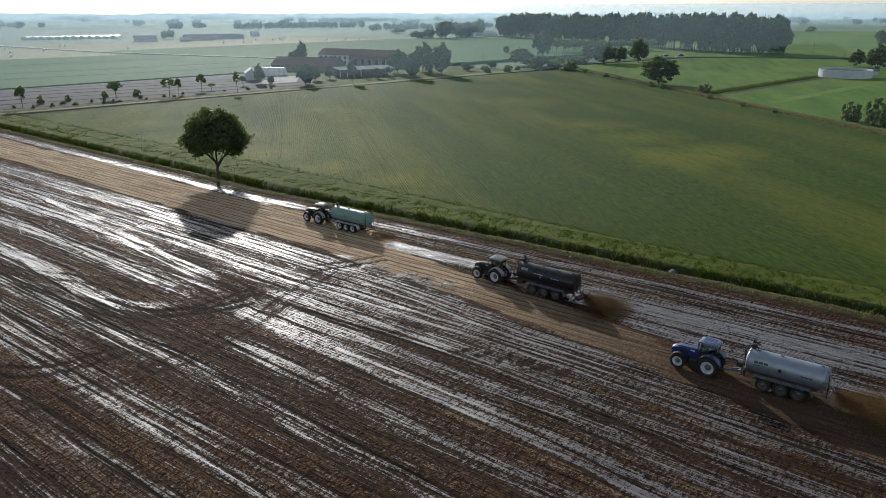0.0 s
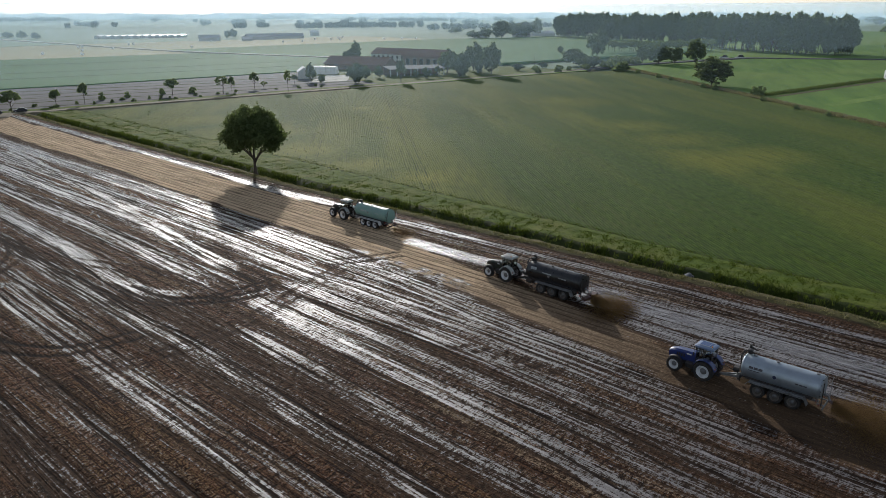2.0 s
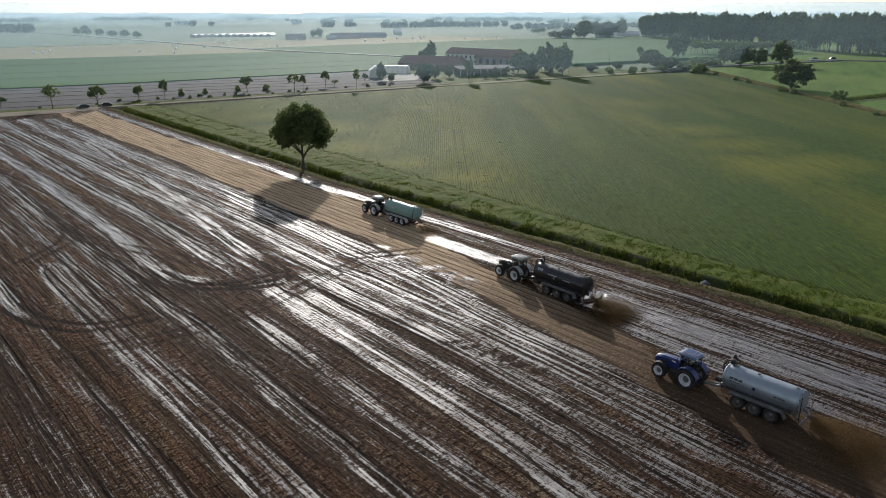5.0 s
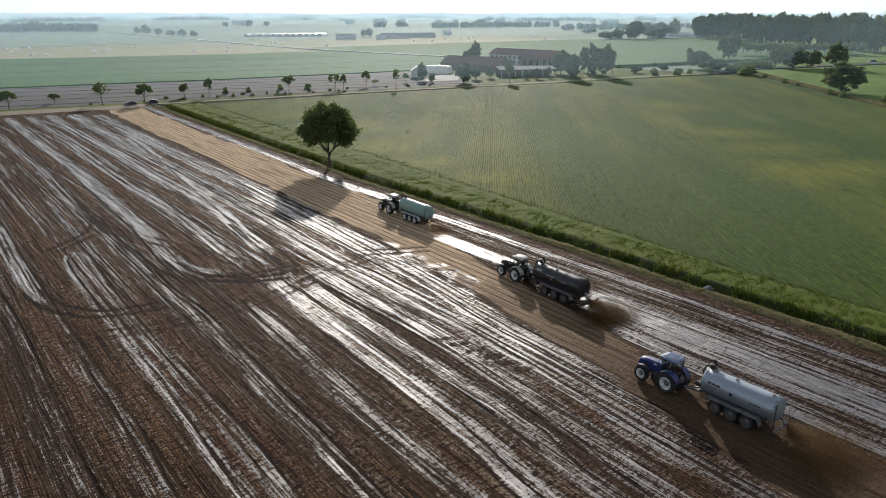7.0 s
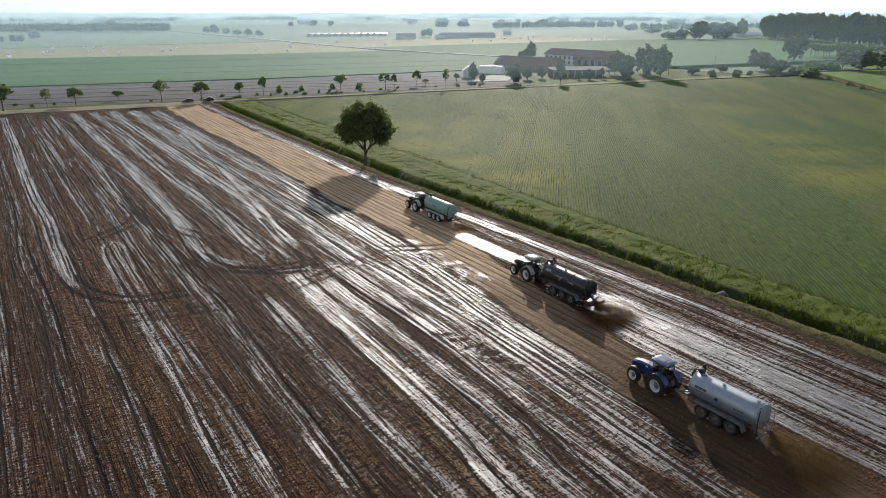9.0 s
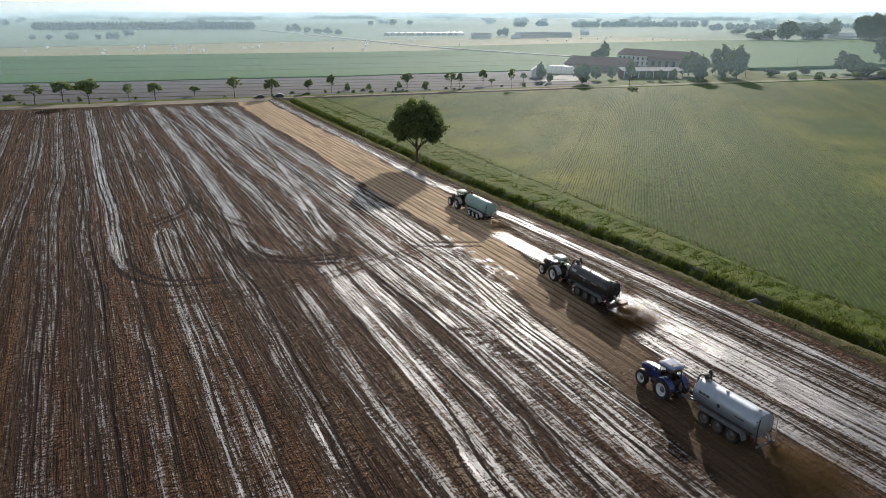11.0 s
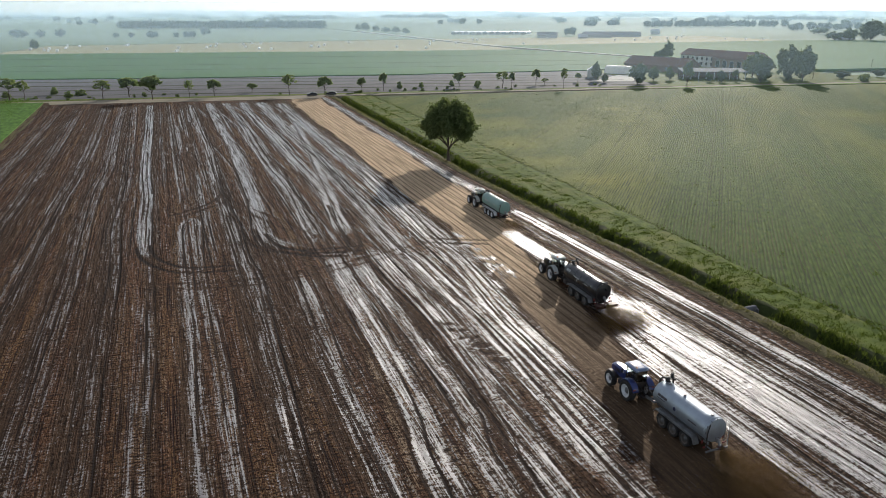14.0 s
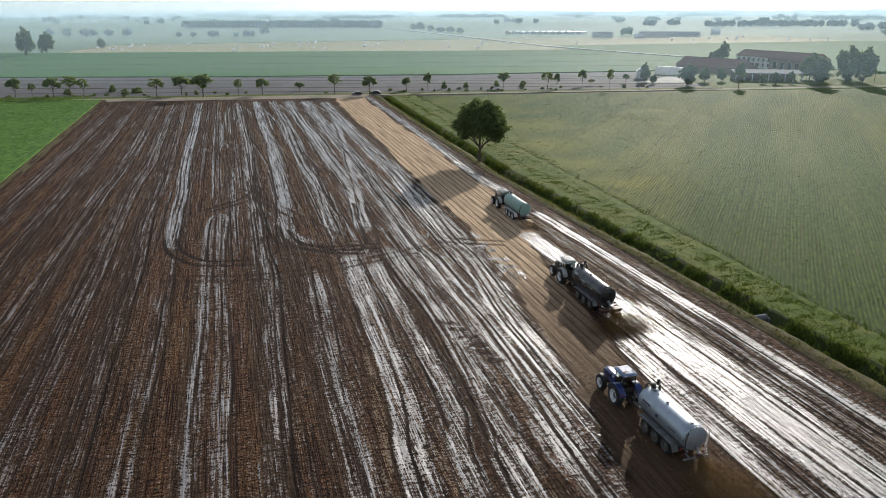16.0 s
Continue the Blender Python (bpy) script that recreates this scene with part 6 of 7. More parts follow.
# beside the country road and the meadows
stand(((274.8, 111.8, 12.6, 17.9, "oak"), (247.3, 82.6, 4.3, 6.5, "bush"), (193, 21.2, 6.5, 6.5, "bush"), (185.8, 13.3, 8.7, 8.1, "bush"), (462.7, 53, 10, 9.4, "oak"), (428.6, 38.1, 15.2, 14, "oak"),
                       (399, 205.5, 12.1, 9.5, "oak"), (394.8, 192.2, 13.3, 17.7, "oak"), (405.9, 186.2, 10.8, 11.7, "oak"), (419.1, 177.6, 14.8, 14.2, "oak"), (445.3, 264.8, 21.4, 18, "grey"), (367.8, 239.3, 9.3, 16.4, "grey"),
                       (353.9, 221.8, 5.9, 14.9, "bush"), (385, 215.3, 5.4, 15.6, "bush"), (352.3, 206.8, 4.3, 10.9, "bush"), (829.1, 74.9, 14.9, 15.7, "grey"), (1395.9, 239.3, 9.3, 18.7, "bush")))
# across the plain
stand(((-164.2, 594.6, 20.6, 13.3, "oak"), (-155.6, 622.4, 17.6, 14, "oak"), (-124.8, 704.3, 8.5, 8.6, "oak"), (697.2, 580.9, 10.1, 21.9, "oak"), (709.7, 571.9, 13, 17.5, "oak"), (727.3, 559.1, 23.1, 29.2, "grey"),
                       (775.1, 573.5, 19.6, 25.9, "oak"), (789.4, 563.2, 21.1, 27.4, "grey"), (840.7, 579.4, 25.2, 15.9, "oak"), (866.6, 753, 9.1, 27.6, "oak"), (495, 829.5, 10.3, 8, "oak"), (501.2, 825, 11.9, 11.2, "oak"),
                       (301.2, 1127.2, 15.2, 14.4, "oak"), (299.5, 1164.8, 11, 11.1, "oak"), (306.3, 1088.9, 10.4, 14.1, "oak"), (311.2, 1052.5, 8.5, 15.5, "oak"), (315.8, 1017.7, 10, 13.4, "oak"), (320.2, 984.6, 8.9, 11.5, "oak")))
for x, y, s in ((300, 209, 1.2), (287, 215, 1.1), (326, 206, 1.0), (313, 210, 0.8), (334, 186, 0.9), (320, 170, 0.7), (300, 149, 0.7), (290, 138, 0.6), (265, 112, 0.7), (258, 104, 0.8), (230, 75, 0.6), (212, 58, 0.5), (200, 45, 0.5)):
    plant(models["bush"], x, y, s, s, rr.uniform(0, 6))
# poplar wood and its young rows
edge = [(813, 528), (770, 440), (706, 338), (612, 230), (575, 165), (582, 120)]
for i in range(46):
    q = i / 45 * 4.999
    (x0, y0), (x1, y1) = edge[int(q)], edge[int(q) + 1]
    u = q - int(q)
    for j in range(4):
        x, y = x0 + (x1 - x0) * u + j * 9 + rr.uniform(-2, 2), y0 + (y1 - y0) * u + j * 4 + rr.uniform(-2, 2)
        if q > 3.9 and j == 0 or rr.random() < 0.3:
            plant(models["grey"], x, y, rr.uniform(1.1, 1.5), rr.uniform(2.0, 2.5), rr.uniform(0, 6), "broad full-crowned tree in a dense wood")
        else:
            plant(models["poplar"], x, y, rr.uniform(0.85, 1.25), rr.uniform(0.95, 1.2), rr.uniform(0, 6))
for i in range(34):
    plant(models["round"], 498 + 5.2 * (i // 2), 280 - 3.2 * (i // 2) + 9 * (i % 2) + rr.uniform(-2, 2), rr.uniform(1.2, 1.6), rr.uniform(1.0, 1.25), rr.uniform(0, 6))
# woods and trees far off
def far_woods(name, label, places, seed, material):
    """Many distant trees in one mesh: clumps of leaves round each place (x, y, width, height)."""
    r = np.random.default_rng(seed)
    vs, per = [], 150
    for x, y, w, h in places:
        d = r.normal(size=(per, 3))
        d /= np.linalg.norm(d, axis=1)[:, None]
        p = d * (0.4 + 0.6 * r.random((per, 1)) ** 0.5) * np.array([w / 2, w / 2, h * 0.46]) * (0.85 + 0.2 * np.sin(d[:, :1] * 6 + x))
        p += np.array([x, y, h * 0.54])
        u = r.normal(size=(per, 3))
        u /= np.linalg.norm(u, axis=1)[:, None]
        v = np.cross(u, r.normal(size=(per, 3)))
        v /= np.linalg.norm(v, axis=1)[:, None]
        s = 0.12 * w * (0.6 + 0.8 * r.random((per, 1)))
        vs.append(np.stack([p - u * s, p + v * s, p + u * s, p - v * s], 1).reshape(-1, 3))
    v = np.concatenate(vs)
    return tagged(new(name, array_mesh(name, v, np.arange(len(v)).reshape(-1, 4), material)), label, "trees", kind="stuff")


spots = []
for i in range(60):
    s = i / 59
    spots.append((885 + 280 * s + rr.uniform(-6, 6), 1172 - 70 * s + rr.uniform(-8, 8), rr.uniform(9, 13), rr.uniform(12, 15)))
for i in range(26):
    spots.append((974 + 14.5 * i + rr.uniform(-6, 6), 909 - 1.4 * i + rr.uniform(-6, 6), rr.uniform(11, 16), rr.uniform(10, 14)))
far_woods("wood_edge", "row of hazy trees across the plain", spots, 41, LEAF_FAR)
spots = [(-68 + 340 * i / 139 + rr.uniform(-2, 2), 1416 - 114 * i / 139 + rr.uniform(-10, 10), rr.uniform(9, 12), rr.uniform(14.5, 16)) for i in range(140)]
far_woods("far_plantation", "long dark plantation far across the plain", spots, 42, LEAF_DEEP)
spots = [(x, y, 13 * s, 10.5 * s) for x, y, s in ((-230, 1062, 0.9), (-208, 1056, 1), (-181, 1024, 1), (-174, 1022, 1), (-155, 1036, 0.9), (-131, 1027, 1), (-66, 984, 0.6), (-48, 975, 0.6), (-25, 968, 0.8), (-20, 966, 0.8), (5, 958, 0.6), (17, 952, 0.8), (24, 950, 0.8), (48, 1064, 1.3), (700, 1650, 1.4), (740, 1640, 1.2), (620, 1600, 1.1))]
for k in range(190):
    a, d = radians(rr.uniform(-28, 95)), rr.uniform(1600, 4200)
    spots.append((d * math.sin(a), d * math.cos(a), rr.uniform(12, 30), rr.uniform(9, 17)))
for k in range(14):
    a, d = radians(-28 + 9 * k), 2600 + 420 * (k % 4)
    for j in range(20):
        spots.append((d * math.sin(a) + j * 13, d * math.cos(a) - j * 5 * (k % 3 - 1), rr.uniform(14, 20), rr.uniform(11, 18)))
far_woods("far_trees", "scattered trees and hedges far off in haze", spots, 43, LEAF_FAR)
for mdl in models.values():
    for ob in (*mdl.children_recursive, mdl):
        bpy.data.objects.remove(ob)


# ---- farmstead and other buildings ----
def house(name, label, x, y, turn, lx, ly, eave, ridge, wall, roof, windows=(), doors=(), over=0.5, category="house"):
    """A gabled building, ridge along local y, origin at the middle of its ground."""
    h = thing(name, label, category)
    hx, hy = lx / 2, ly / 2
    g = G()
    g.add([(-hx, -hy, -0.3), (hx, -hy, -0.3), (hx, hy, -0.3), (-hx, hy, -0.3), (-hx, -hy, eave), (hx, -hy, eave), (hx, hy, eave), (-hx, hy, eave), (0, -hy, ridge - 0.1), (0, hy, ridge - 0.1)],
          [(0, 1, 5, 8, 4), (2, 3, 7, 9, 6), (0, 3, 7, 4), (1, 2, 6, 5)])
    w = part("wall", g, wall, h)
    k = (ridge - eave) / hx
    rf = new("roof")
    rf.parent = h
    for s in (-1, 1):
        e, z = hx + over, eave - over * k
        g = G().loft([[(s * e, -hy - over, z), (0, -hy - over, ridge), (0, -hy - over, ridge + 0.25), (s * e, -hy - over, z + 0.25)], [(s * e, hy + over, z), (0, hy + over, ridge), (0, hy + over, ridge + 0.25), (s * e, hy + over, z + 0.25)]])
        part("roof_slope", g, roof, rf)
    part("ridge_cap", G().tube([(0, -hy - over, ridge + 0.25), (0, hy + over, ridge + 0.25)], 0.18, 6), roof, rf)
    for side, pos, z, ww, hh in windows:
        wd = new("window")
        wd.parent = h
        wd.location = (side * hx, pos, z)
        part("frame", G().box((side * 0.03, 0, 0), (0.12, ww + 0.2, hh + 0.2), 0.02), WHITE_P if wall is not PLASTER else BRICK_M, wd)
        part("pane", G().box((side * 0.07, 0, 0), (0.10, ww, hh), 0.01), DARK_WIN, wd)
    for side, pos, ww, hh in doors:
        part("door", G().box((side * (hx + 0.02), pos, hh / 2), (0.14, ww, hh), 0.03), WOOD_POLE, h)
    h.matrix_world = pose(x, y, 0.0, 0, 0, turn)
    return h


wins = [(-1, 26.5 - 3.9 * k, z, 1.2, 1.6) for k in range(7) for z in (1.9, 4.7)]
house("farmhouse", "long old farmhouse with white front and tiled roof", 288.7, 312.4, 4.2, 12, 58, 6.6, 9.6, PLASTER, ROOF, wins, [(-1, 12.0, 2.2, 2.6)])
house("barn", "low brick barn with brown tiled roof", 240, 308.5, 18, 15, 40, 3.4, 7.2, BRICK_M, ROOF, [(-1, 13 - 7 * k, 1.9, 1.3, 1.1) for k in range(4)], [(-1, 17, 3.4, 2.8)], category="barn")
house("barn_wing", "brick barn wing with dark openings and tiled roof", 289.4, 299.1, 4.2, 12.6, 31, 6.0, 8.9, BRICK_M, ROOF, [(-1, 11 - 5.4 * k, 2.5, 2.8, 3.8) for k in range(5)], category="barn")
shed = thing("open_shed", "long open cattle shed with grey sheet roof", "shed")
part("roof", G().loft([[(-16, -6, 3.6), (-16, 6, 4.6), (-16, 6, 4.8), (-16, -6, 3.8)], [(16, -6, 3.6), (16, 6, 4.6), (16, 6, 4.8), (16, -6, 3.8)]]), SHED_ROOF, shed)
for k in range(9):
    part("post", G().box((-15.2 + 3.8 * k, -5.4, 1.8), (0.4, 0.4, 3.6), 0.03), PLASTER, shed)
part("back_wall", G().box((0, 5.6, 2.2), (31, 0.3, 4.4), 0.03), BRICK_M, shed)
shed.matrix_world = pose(231, 257, 0, 0, 0, -27)


def hoop(x, y, turn, w, l, h, label):
    t = thing("poly_tunnel", label, "greenhouse")
    g = G()
    n = 14
    sec = lambda yy, k: [(k * w / 2 * math.cos(math.pi * i / n), yy, k * h * math.sin(math.pi * i / n)) for i in range(n + 1)]
    for a, b in ((-l / 2, l / 2),):
        g.loft([sec(a, 1.0), sec(b, 1.0)])
    part("cover", g, SHEETING, t, smooth=True)
    for k in range(6):
        yy = -l / 2 + l * k / 5
        part("hoop", G().tube([(1.01 * w / 2 * math.cos(math.pi * i / n), yy, 1.01 * h * math.sin(math.pi * i / n)) for i in range(n + 1)], 0.05, 5), STEEL, t)
    t.matrix_world = pose(x, y, 0, 0, 0, turn)
    return t


hoop(205, 300, 33, 7, 14, 4.2, "white plastic covered poly tunnel")
house("white_shed", "small white gabled shed near a tunnel", 180, 287, -35, 5.8, 9, 3.6, 5.6, PLASTER, PLASTIC_W, category="shed")
slab("yard_gravel", [(166, 266), (184, 259), (210, 284), (200, 292), (180, 278)], 0.08, GRAVEL, "pale gravel yard by the sheds", "yard", 0.3)

# slurry store
t = thing("slurry_store", "round pale concrete slurry store with low walls", "tank")
part("wall", G().lathe([(0.0, 12.6), (4.0, 12.6), (4.0, 12.2), (0.3, 12.2)], (0, 0, 0), "z", 48), CONCRETE, t, smooth=True)
part("slurry", G().lathe([(2.9, 12.15), (3.0, 12.1)], (0, 0, 0), "z", 48), CHASSIS, t)
for k in range(24):
    a = 2 * math.pi * k / 24
    part("rib", G().box((12.6 * math.cos(a), 12.6 * math.sin(a), 2.0), (0.1, 0.1, 3.9), 0.03), CONCRETE, t)
t.location = (371.5, 47, 0.05)
house("tank_hut", "small grey hut beside the slurry store", 392, 36, 0, 4, 4, 2.6, 3.4, CONCRETE, SHED_ROOF, category="hut")

# far buildings and greenhouses
def greenhouse(x, y, turn, w, l, e, r):
    """A gabled tunnel of white sheeting on hoops."""
    t = thing("greenhouse", "distant white greenhouse in a row", "greenhouse", "greenhouse row")
    sec = lambda yy: [(-w / 2, yy, 0), (-w / 2, yy, e), (0, yy, r), (w / 2, yy, e), (w / 2, yy, 0)]
    for k in range(4):
        g = G()
        a, z = sec(-l / 2), sec(l / 2)
        g.add([a[k], a[k + 1], z[k + 1], z[k]], [(0, 1, 2, 3)])
        part("cover", g, GLINT, t)
    for yy in (-l / 2, l / 2):
        part("gable", G().add(sec(yy), [(0, 1, 2, 3, 4)]), SHEETING, t)
    for yy in (-l / 2, 0, l / 2):
        part("hoop", G().tube(sec(yy), 0.12, 5), STEEL, t)
    t.matrix_world = pose(x, y, 0.2, 0, 0, turn)


for k in range(12):
    greenhouse(381 + 8.4 * k, 941 - 3.4 * k, -50, 6.4, 20, 3.2, 4.2)
for x, y, lx, ly, e, rf, lab in ((850, 578, 18, 44, 5, PLASTIC_W, "distant barn with pale roof"), (790, 572, 14, 26, 5, SHED_ROOF, "distant barn with pale roof"), (722, 590, 12, 18, 6, ROOF, "distant farmhouse with tiled roof"), (432, 772, 20, 30, 6, HAZY_ROOF, "distant long barn in haze"), (500, 765, 20, 44, 6, HAZY_ROOF, "distant long barn in haze"), (545, 770, 18, 50, 5, HAZY_ROOF, "distant long barn in haze"), (642, 832, 12, 14, 7, PLASTIC_W, "distant pale shed roof in haze"), (466, 745, 10, 14, 3, PLASTIC_W, "distant pale shed roof in haze")):
    house("far_barn", lab, x, y, 60, lx, ly * 0.8, e * 0.6, e * 0.6 + 3.0, PLASTIC_W, rf, category="barn")

# bales on the mown field
bale = thing("hay_bale", "round pale hay bale lying on mown grass", "bale", "hay bales")
part("roll", G().lathe([(-0.85, 0.1), (-0.9, 0.85), (-0.8, 1.0), (0.8, 1.0), (0.9, 0.85), (0.85, 0.1)], (0, 0, 0.98), "x", 18), SHEETING, bale, smooth=True)
bale.location = (-110, 660, 0.1)
for k in range(34):
    x = rr.uniform(-130, 262)
    y = rr.uniform(608 - 0.22 * x, 762)
    copy_thing(bale, pose(x, y, 0.1, 0, 0, rr.uniform(0, 180)))
for k in range(14):
    copy_thing(bale, pose(rr.uniform(310, 640), rr.uniform(620, 740), 0.2, 0, 0, rr.uniform(0, 180)))


# parked cars, lorry and van
def car(label, paint, x, y, turn, l=4.3, w=1.75, h=1.45, name="car", category="car"):
    t = thing(name, label, category, "parked cars")
    sec = lambda yy, z0, z1, ww: [(-ww / 2, yy, z0), (-ww / 2, yy, z1 - 0.1), (-ww / 2 + 0.12, yy, z1), (ww / 2 - 0.12, yy, z1), (ww / 2, yy, z1 - 0.1), (ww / 2, yy, z0)]
    part("body", G().loft([sec(-l / 2, 0.35, 0.75, w * 0.9), sec(-l / 2 + 0.15, 0.25, 0.9, w), sec(-l * 0.2, 0.25, 0.95, w), sec(l * 0.22, 0.25, 0.92, w), sec(l / 2 - 0.2, 0.25, 0.78, w * 0.97), sec(l / 2, 0.35, 0.62, w * 0.86)]), paint, t, smooth=True)
    part("windows", G().loft([sec(-l * 0.44, 0.9, 0.97, w * 0.86), sec(-l * 0.3, 0.9, h - 0.1, w * 0.8), sec(l * 0.08, 0.9, h - 0.06, w * 0.8), sec(l * 0.26, 0.85, 0.93, w * 0.86)]), DARK_WIN, t, smooth=True)
    part("roof", G().box((0, -l * 0.1, h - 0.06), (w * 0.78, l * 0.36, 0.08), 0.03), paint, t)
    for sx in (-1, 1):
        for yy in (-l * 0.3, l * 0.31):
            wh = new("wheel")
            wh.parent = t
            wh.location = (sx * (w / 2 - 0.1), yy, 0.31)
            part("tyre", G().lathe([(-0.1, 0.18), (-0.11, 0.28), (-0.08, 0.31), (0.08, 0.31), (0.11, 0.28), (0.1, 0.18)], seg=16, close=True), RUBBER, wh)
            part("rim", G().lathe([(sx * 0.09, 0.19), (sx * 0.06, 0.1), (sx * 0.07, 0.02)], seg=12), RIM_W, wh)
        part("headlight", G().box((sx * w * 0.33, l / 2 - 0.12, 0.66), (0.3, 0.16, 0.12), 0.03), LAMP_C, t)
        part("tail_light", G().box((sx * w * 0.36, -l / 2 + 0.08, 0.78), (0.24, 0.12, 0.16), 0.03), RED_P, t)
        part("mirror", G().box((sx * (w / 2 + 0.06), l * 0.14, 0.98), (0.16, 0.1, 0.12), 0.03), paint, t)
    t.matrix_world = pose(x, y, 0.02, 0, 0, turn)
    return t


car("dark estate car parked at the field end", CAR_P, 25.5, 257.2, 78)
car("dark grey hatchback parked at the field end", CAR_P, 33.5, 257.6, 70)
car("pale van standing on the country road", WHITE_P, 486, 183, 30, 6.0, 2.0, 2.3, "van", "van")
car("small white truck on the country road", WHITE_P, 493, 174, 30, 6.5, 2.1, 2.6, "truck", "truck")

# poles
for x, y, h in ((595, 100.2, 10), (557.4, 72.5, 4), (311.2, 305.1, 9), (276.6, 235.1, 9), (330.1, 245.2, 8)):
    t = thing("utility_pole", "thin wooden utility pole beside a road", "pole", "utility poles")
    part("post", G().tube([(0, 0, -0.3), (0, 0, h)], 0.14, 7, 0.09), WOOD_POLE, t)
    part("crossarm", G().box((0, 0, h - 0.5), (1.4, 0.1, 0.12), 0.02), WOOD_POLE, t)
    t.location = (x, y, 0.1)
t = thing("mast", "thin far-off radio mast", "mast")
part("shaft", G().tube([(0, 0, 0), (0, 0, 42)], 0.6, 6, 0.3), STEEL, t)
t.location = (1471.8, 1160.7, 0)


# ---- grasses and weeds ----
def tufts(name, label, xs0, ys0, hmin, hmax, blades, seed, material, spread=0.25, lean=0.4, swung=False):
    """Tufts of upright blades round the given places."""
    r = np.random.default_rng(seed)
    n = len(xs0) * blades
    bx, by = np.repeat(xs0, blades) + r.normal(0, spread, n), np.repeat(ys0, blades) + r.normal(0, spread, n)
    h = r.uniform(hmin, hmax, n) * np.repeat(r.uniform(0.5, 1.2, len(xs0)), blades)
    z0 = np.interp(bx, prof_x, prof_z, left=0.0, right=0.0) - 0.05
    if swung:
        bx = bx + swing(by)
    a = r.uniform(0, 2 * np.pi, n)
    wd = r.uniform(0.05, 0.13, n)
    lx, ly = r.normal(0, lean, n) * h, r.normal(0, lean, n) * h
    v = np.stack([np.stack([bx - np.cos(a) * wd, by - np.sin(a) * wd, z0], -1), np.stack([bx + np.cos(a) * wd, by + np.sin(a) * wd, z0], -1), np.stack([bx + lx, by + ly, z0 + h], -1)], 1)
    return tagged(new(name, array_mesh(name, v.reshape(-1, 3), np.arange(3 * n).reshape(-1, 3), material)), label, "grass", kind="stuff")


GRASS_M = leaf_mat("grass_blades", (0.044, 0.073, 0.011), (0.115, 0.16, 0.022), 0.33)
DRY_M = leaf_mat("dry_blades", (0.2, 0.17, 0.08), (0.4, 0.35, 0.18), 0.3)
WEED_M = leaf_mat("ditch_weeds", (0.053, 0.08, 0.016), (0.13, 0.168, 0.034), 0.33)
r9 = np.random.default_rng(9)
n = 1700
clump = r9.uniform(-25, 245, 170)
yy = np.where(r9.random(n) < 0.72, r9.choice(clump, n) + r9.normal(0, 0.9, n), r9.uniform(-25, 248, n))
yy = np.where(np.abs(yy - 20.5) < 1.4, yy - 4.0, yy)
tufts("ditch_weeds", "tall green weeds in clumps along the ditch", 27.6 + r9.normal(0, 0.75, n), yy, 0.2, 0.75, 16, 31, WEED_M, 0.3, 0.35, True)
n = 1600
tufts("bank_grass", "dry yellow grass on the ditch bank", 24.6 + r9.normal(0, 0.35, n), r9.uniform(-25, 248, n), 0.1, 0.3, 8, 32, DRY_M, 0.25, 0.5, True)
n = 6400
gy = r9.uniform(-30, 248, n)
tufts("verge_grass", "rough green grass beside the crop", 29.0 + r9.random(n) * (7.0 + 0.075 * np.clip(gy - 20, 0, 80)), gy, 0.08, 0.26, 8, 33, GRASS_M, 0.4, 0.5, True)
n = 1000
cx = r9.uniform(0, 1, n) ** 1.6
tufts("crop_plants", "scattered taller plants in the crop", 42 + cx * 90, r9.uniform(-20, 240, n), 0.15, 0.4, 6, 34, GRASS_M, 0.35, 0.6)
n = 1500
ss = r9.uniform(0, 1, n)
tufts("edge_grass", "tall pale grass along the field edge", 350 - 245 * ss + r9.normal(0, 1.0, n), 193 - 250 * ss + r9.normal(0, 1.0, n), 0.5, 1.3, 14, 35, DRY_M, 0.6, 0.4)
n = 700
ss = r9.uniform(0, 1, n)
tufts("path_grass", "tall weeds along the meadow path", 248 + 114 * ss + r9.normal(0, 0.8, n), 80 - 21 * ss + r9.normal(0, 0.8, n), 0.6, 1.6, 14, 38, GRASS_M, 0.7, 0.4)
# stubble and straw litter
n = 4200
sy = r9.uniform(30, 254, n)
tufts("stubble", "cut straw stubble in the unspread strip", np.clip(15.2 - 0.055 * np.clip(75 - sy, 0, 60) + r9.uniform(-5.5, 3.5, n), 3, 20), sy, 0.05, 0.12, 6, 36, DRY_M, 0.5, 0.6)
n = 900
tufts("beet_tops", "leafy beet tops at the field edge", r9.uniform(-150, -79.5, n * 16), r9.uniform(90, 290, n * 16), 0.45, 0.8, 6, 37, leaf_mat("beet_tops", (0.06, 0.14, 0.02), (0.18, 0.34, 0.06), 0.4), 0.35, 0.7)


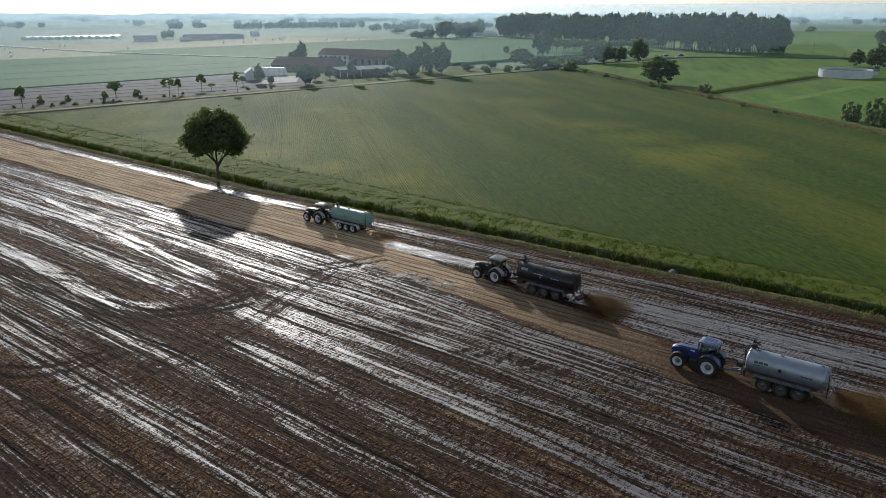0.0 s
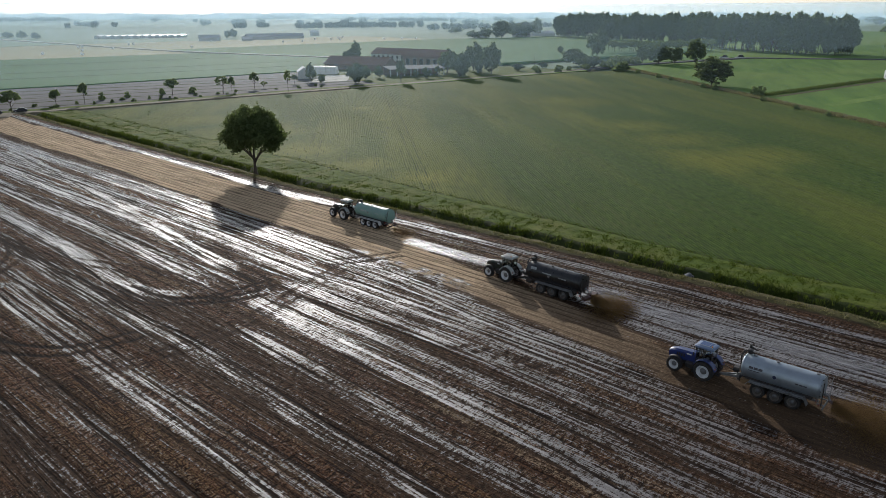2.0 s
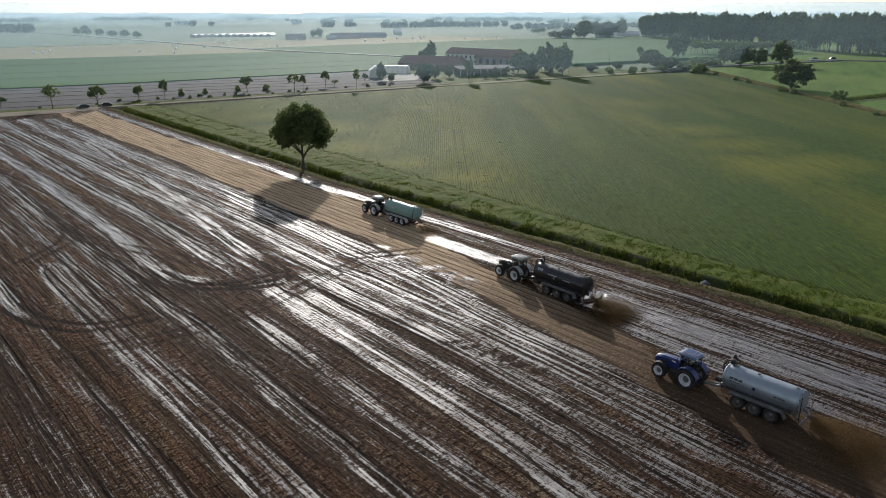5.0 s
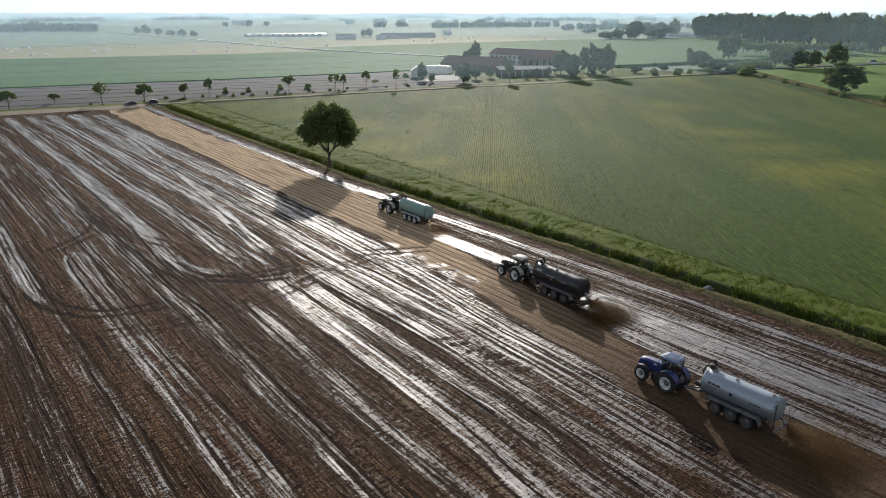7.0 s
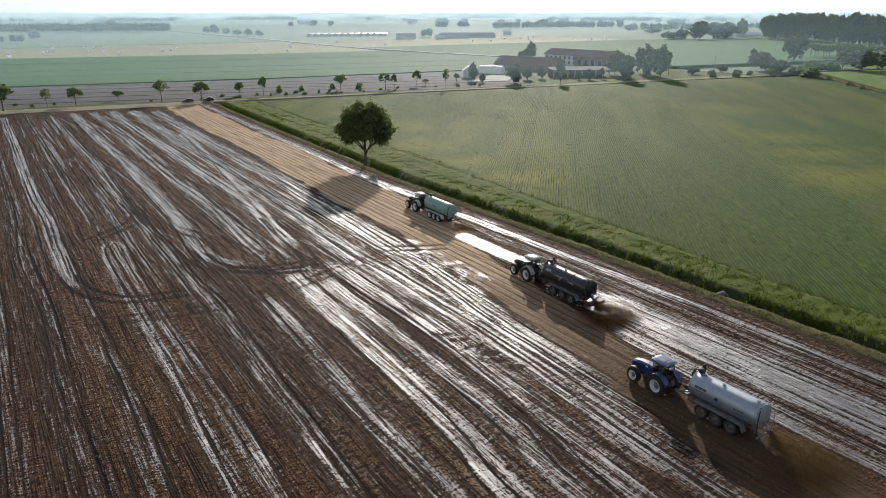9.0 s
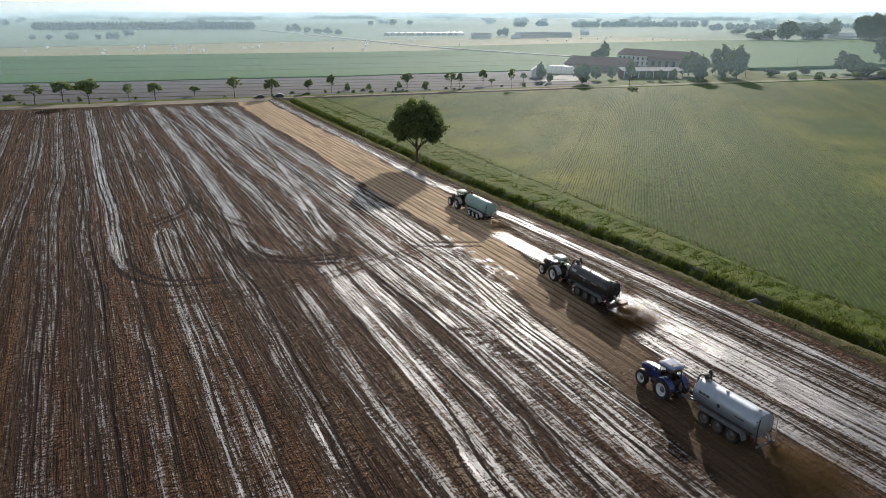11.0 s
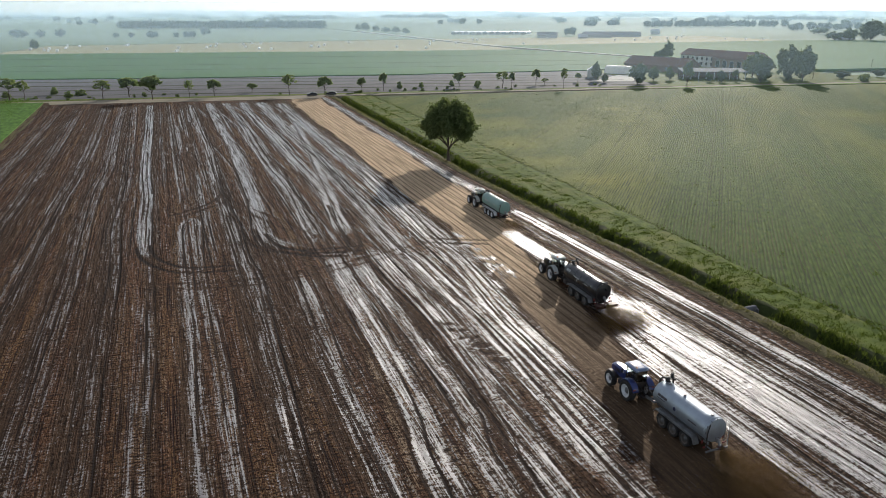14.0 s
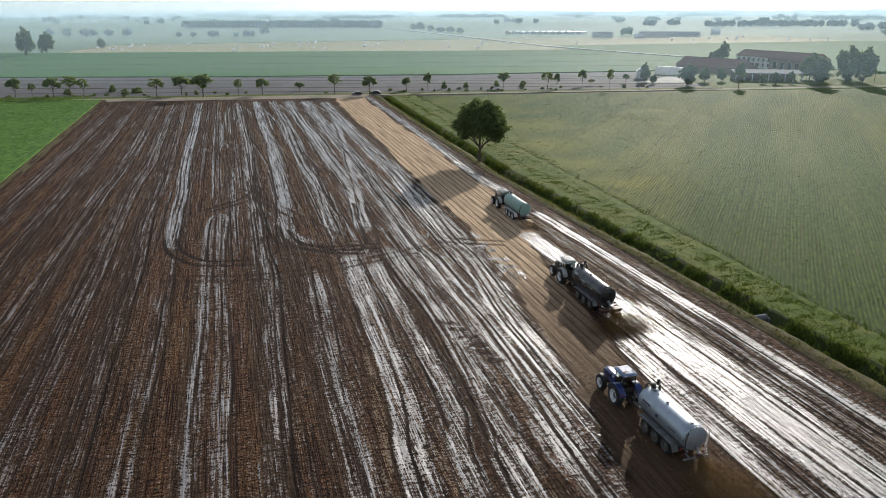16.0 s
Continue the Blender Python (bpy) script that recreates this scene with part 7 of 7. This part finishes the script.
# clods thrown up by the tyres
def clods(name, label, n, seed):
    r = np.random.default_rng(seed)
    cy = -25 + 150 * r.random(n) ** 1.35
    cx = r.uniform(-72, 20, n)
    k = np.clip(np.searchsorted(xs, cx), 0, len(xs) - 1)
    j = np.clip(np.searchsorted(vs, cy), 0, len(vs) - 1)
    keep = r.random(n) < np.clip(0.7 - 1.2 * STUB[k, j] - 1.2 * WET[k, j] - 0.8 * DULL[k, j], 0.0, 1)
    cx, cy, z = cx[keep], cy[keep], Zm[k, j][keep]
    n = len(cx)
    s = 0.04 + 0.09 * r.random(n) ** 2.5
    oct_v = np.array([[1, 0, 0], [0, 1, 0], [-1, 0, 0], [0, -1, 0], [0, 0, 0.9], [0, 0, -0.4]])
    a = r.uniform(0, 6.28, n)
    rot = np.stack([np.stack([np.cos(a), -np.sin(a), 0 * a], -1), np.stack([np.sin(a), np.cos(a), 0 * a], -1), np.stack([0 * a, 0 * a, 0 * a + 1], -1)], 1)
    v = np.einsum("nij,kj->nki", rot, oct_v) * (s[:, None, None] * r.uniform(0.6, 1.4, (n, 6, 1))) * np.array([1.0, 1.3, 0.8])
    v += np.stack([cx, cy, z], -1)[:, None]
    f = (np.arange(n) * 6)[:, None, None] + np.array([[0, 1, 4], [1, 2, 4], [2, 3, 4], [3, 0, 4]])[None]
    return tagged(new(name, array_mesh(name, v.reshape(-1, 3), f.reshape(-1, 3), CLOD)), label, "soil", kind="stuff")


CLOD = shade("soil_clods", (0.06, 0.04, 0.026), 0.85, dirty=0.6, dirt=(0.12, 0.085, 0.05), scale=0.6, spec=0.15)
clods("soil_clods", "dark clods lying on the tilled soil", 50000, 51)

# concrete pipe mouth in the ditch
t = thing("ditch_culvert", "blue-grey concrete pipe mouth in the ditch", "culvert")
part("pipe", G().lathe([(-1.1, 0.42), (0.5, 0.42), (0.5, 0.34), (-1.1, 0.34)], (0, 0, 0), "x", 18, True), SHED_ROOF, t)
part("headwall", G().box((0.45, 0, -0.25), (0.22, 1.3, 0.8), 0.05), SHED_ROOF, t)
t.location = (26.8, 20.5, -0.45)
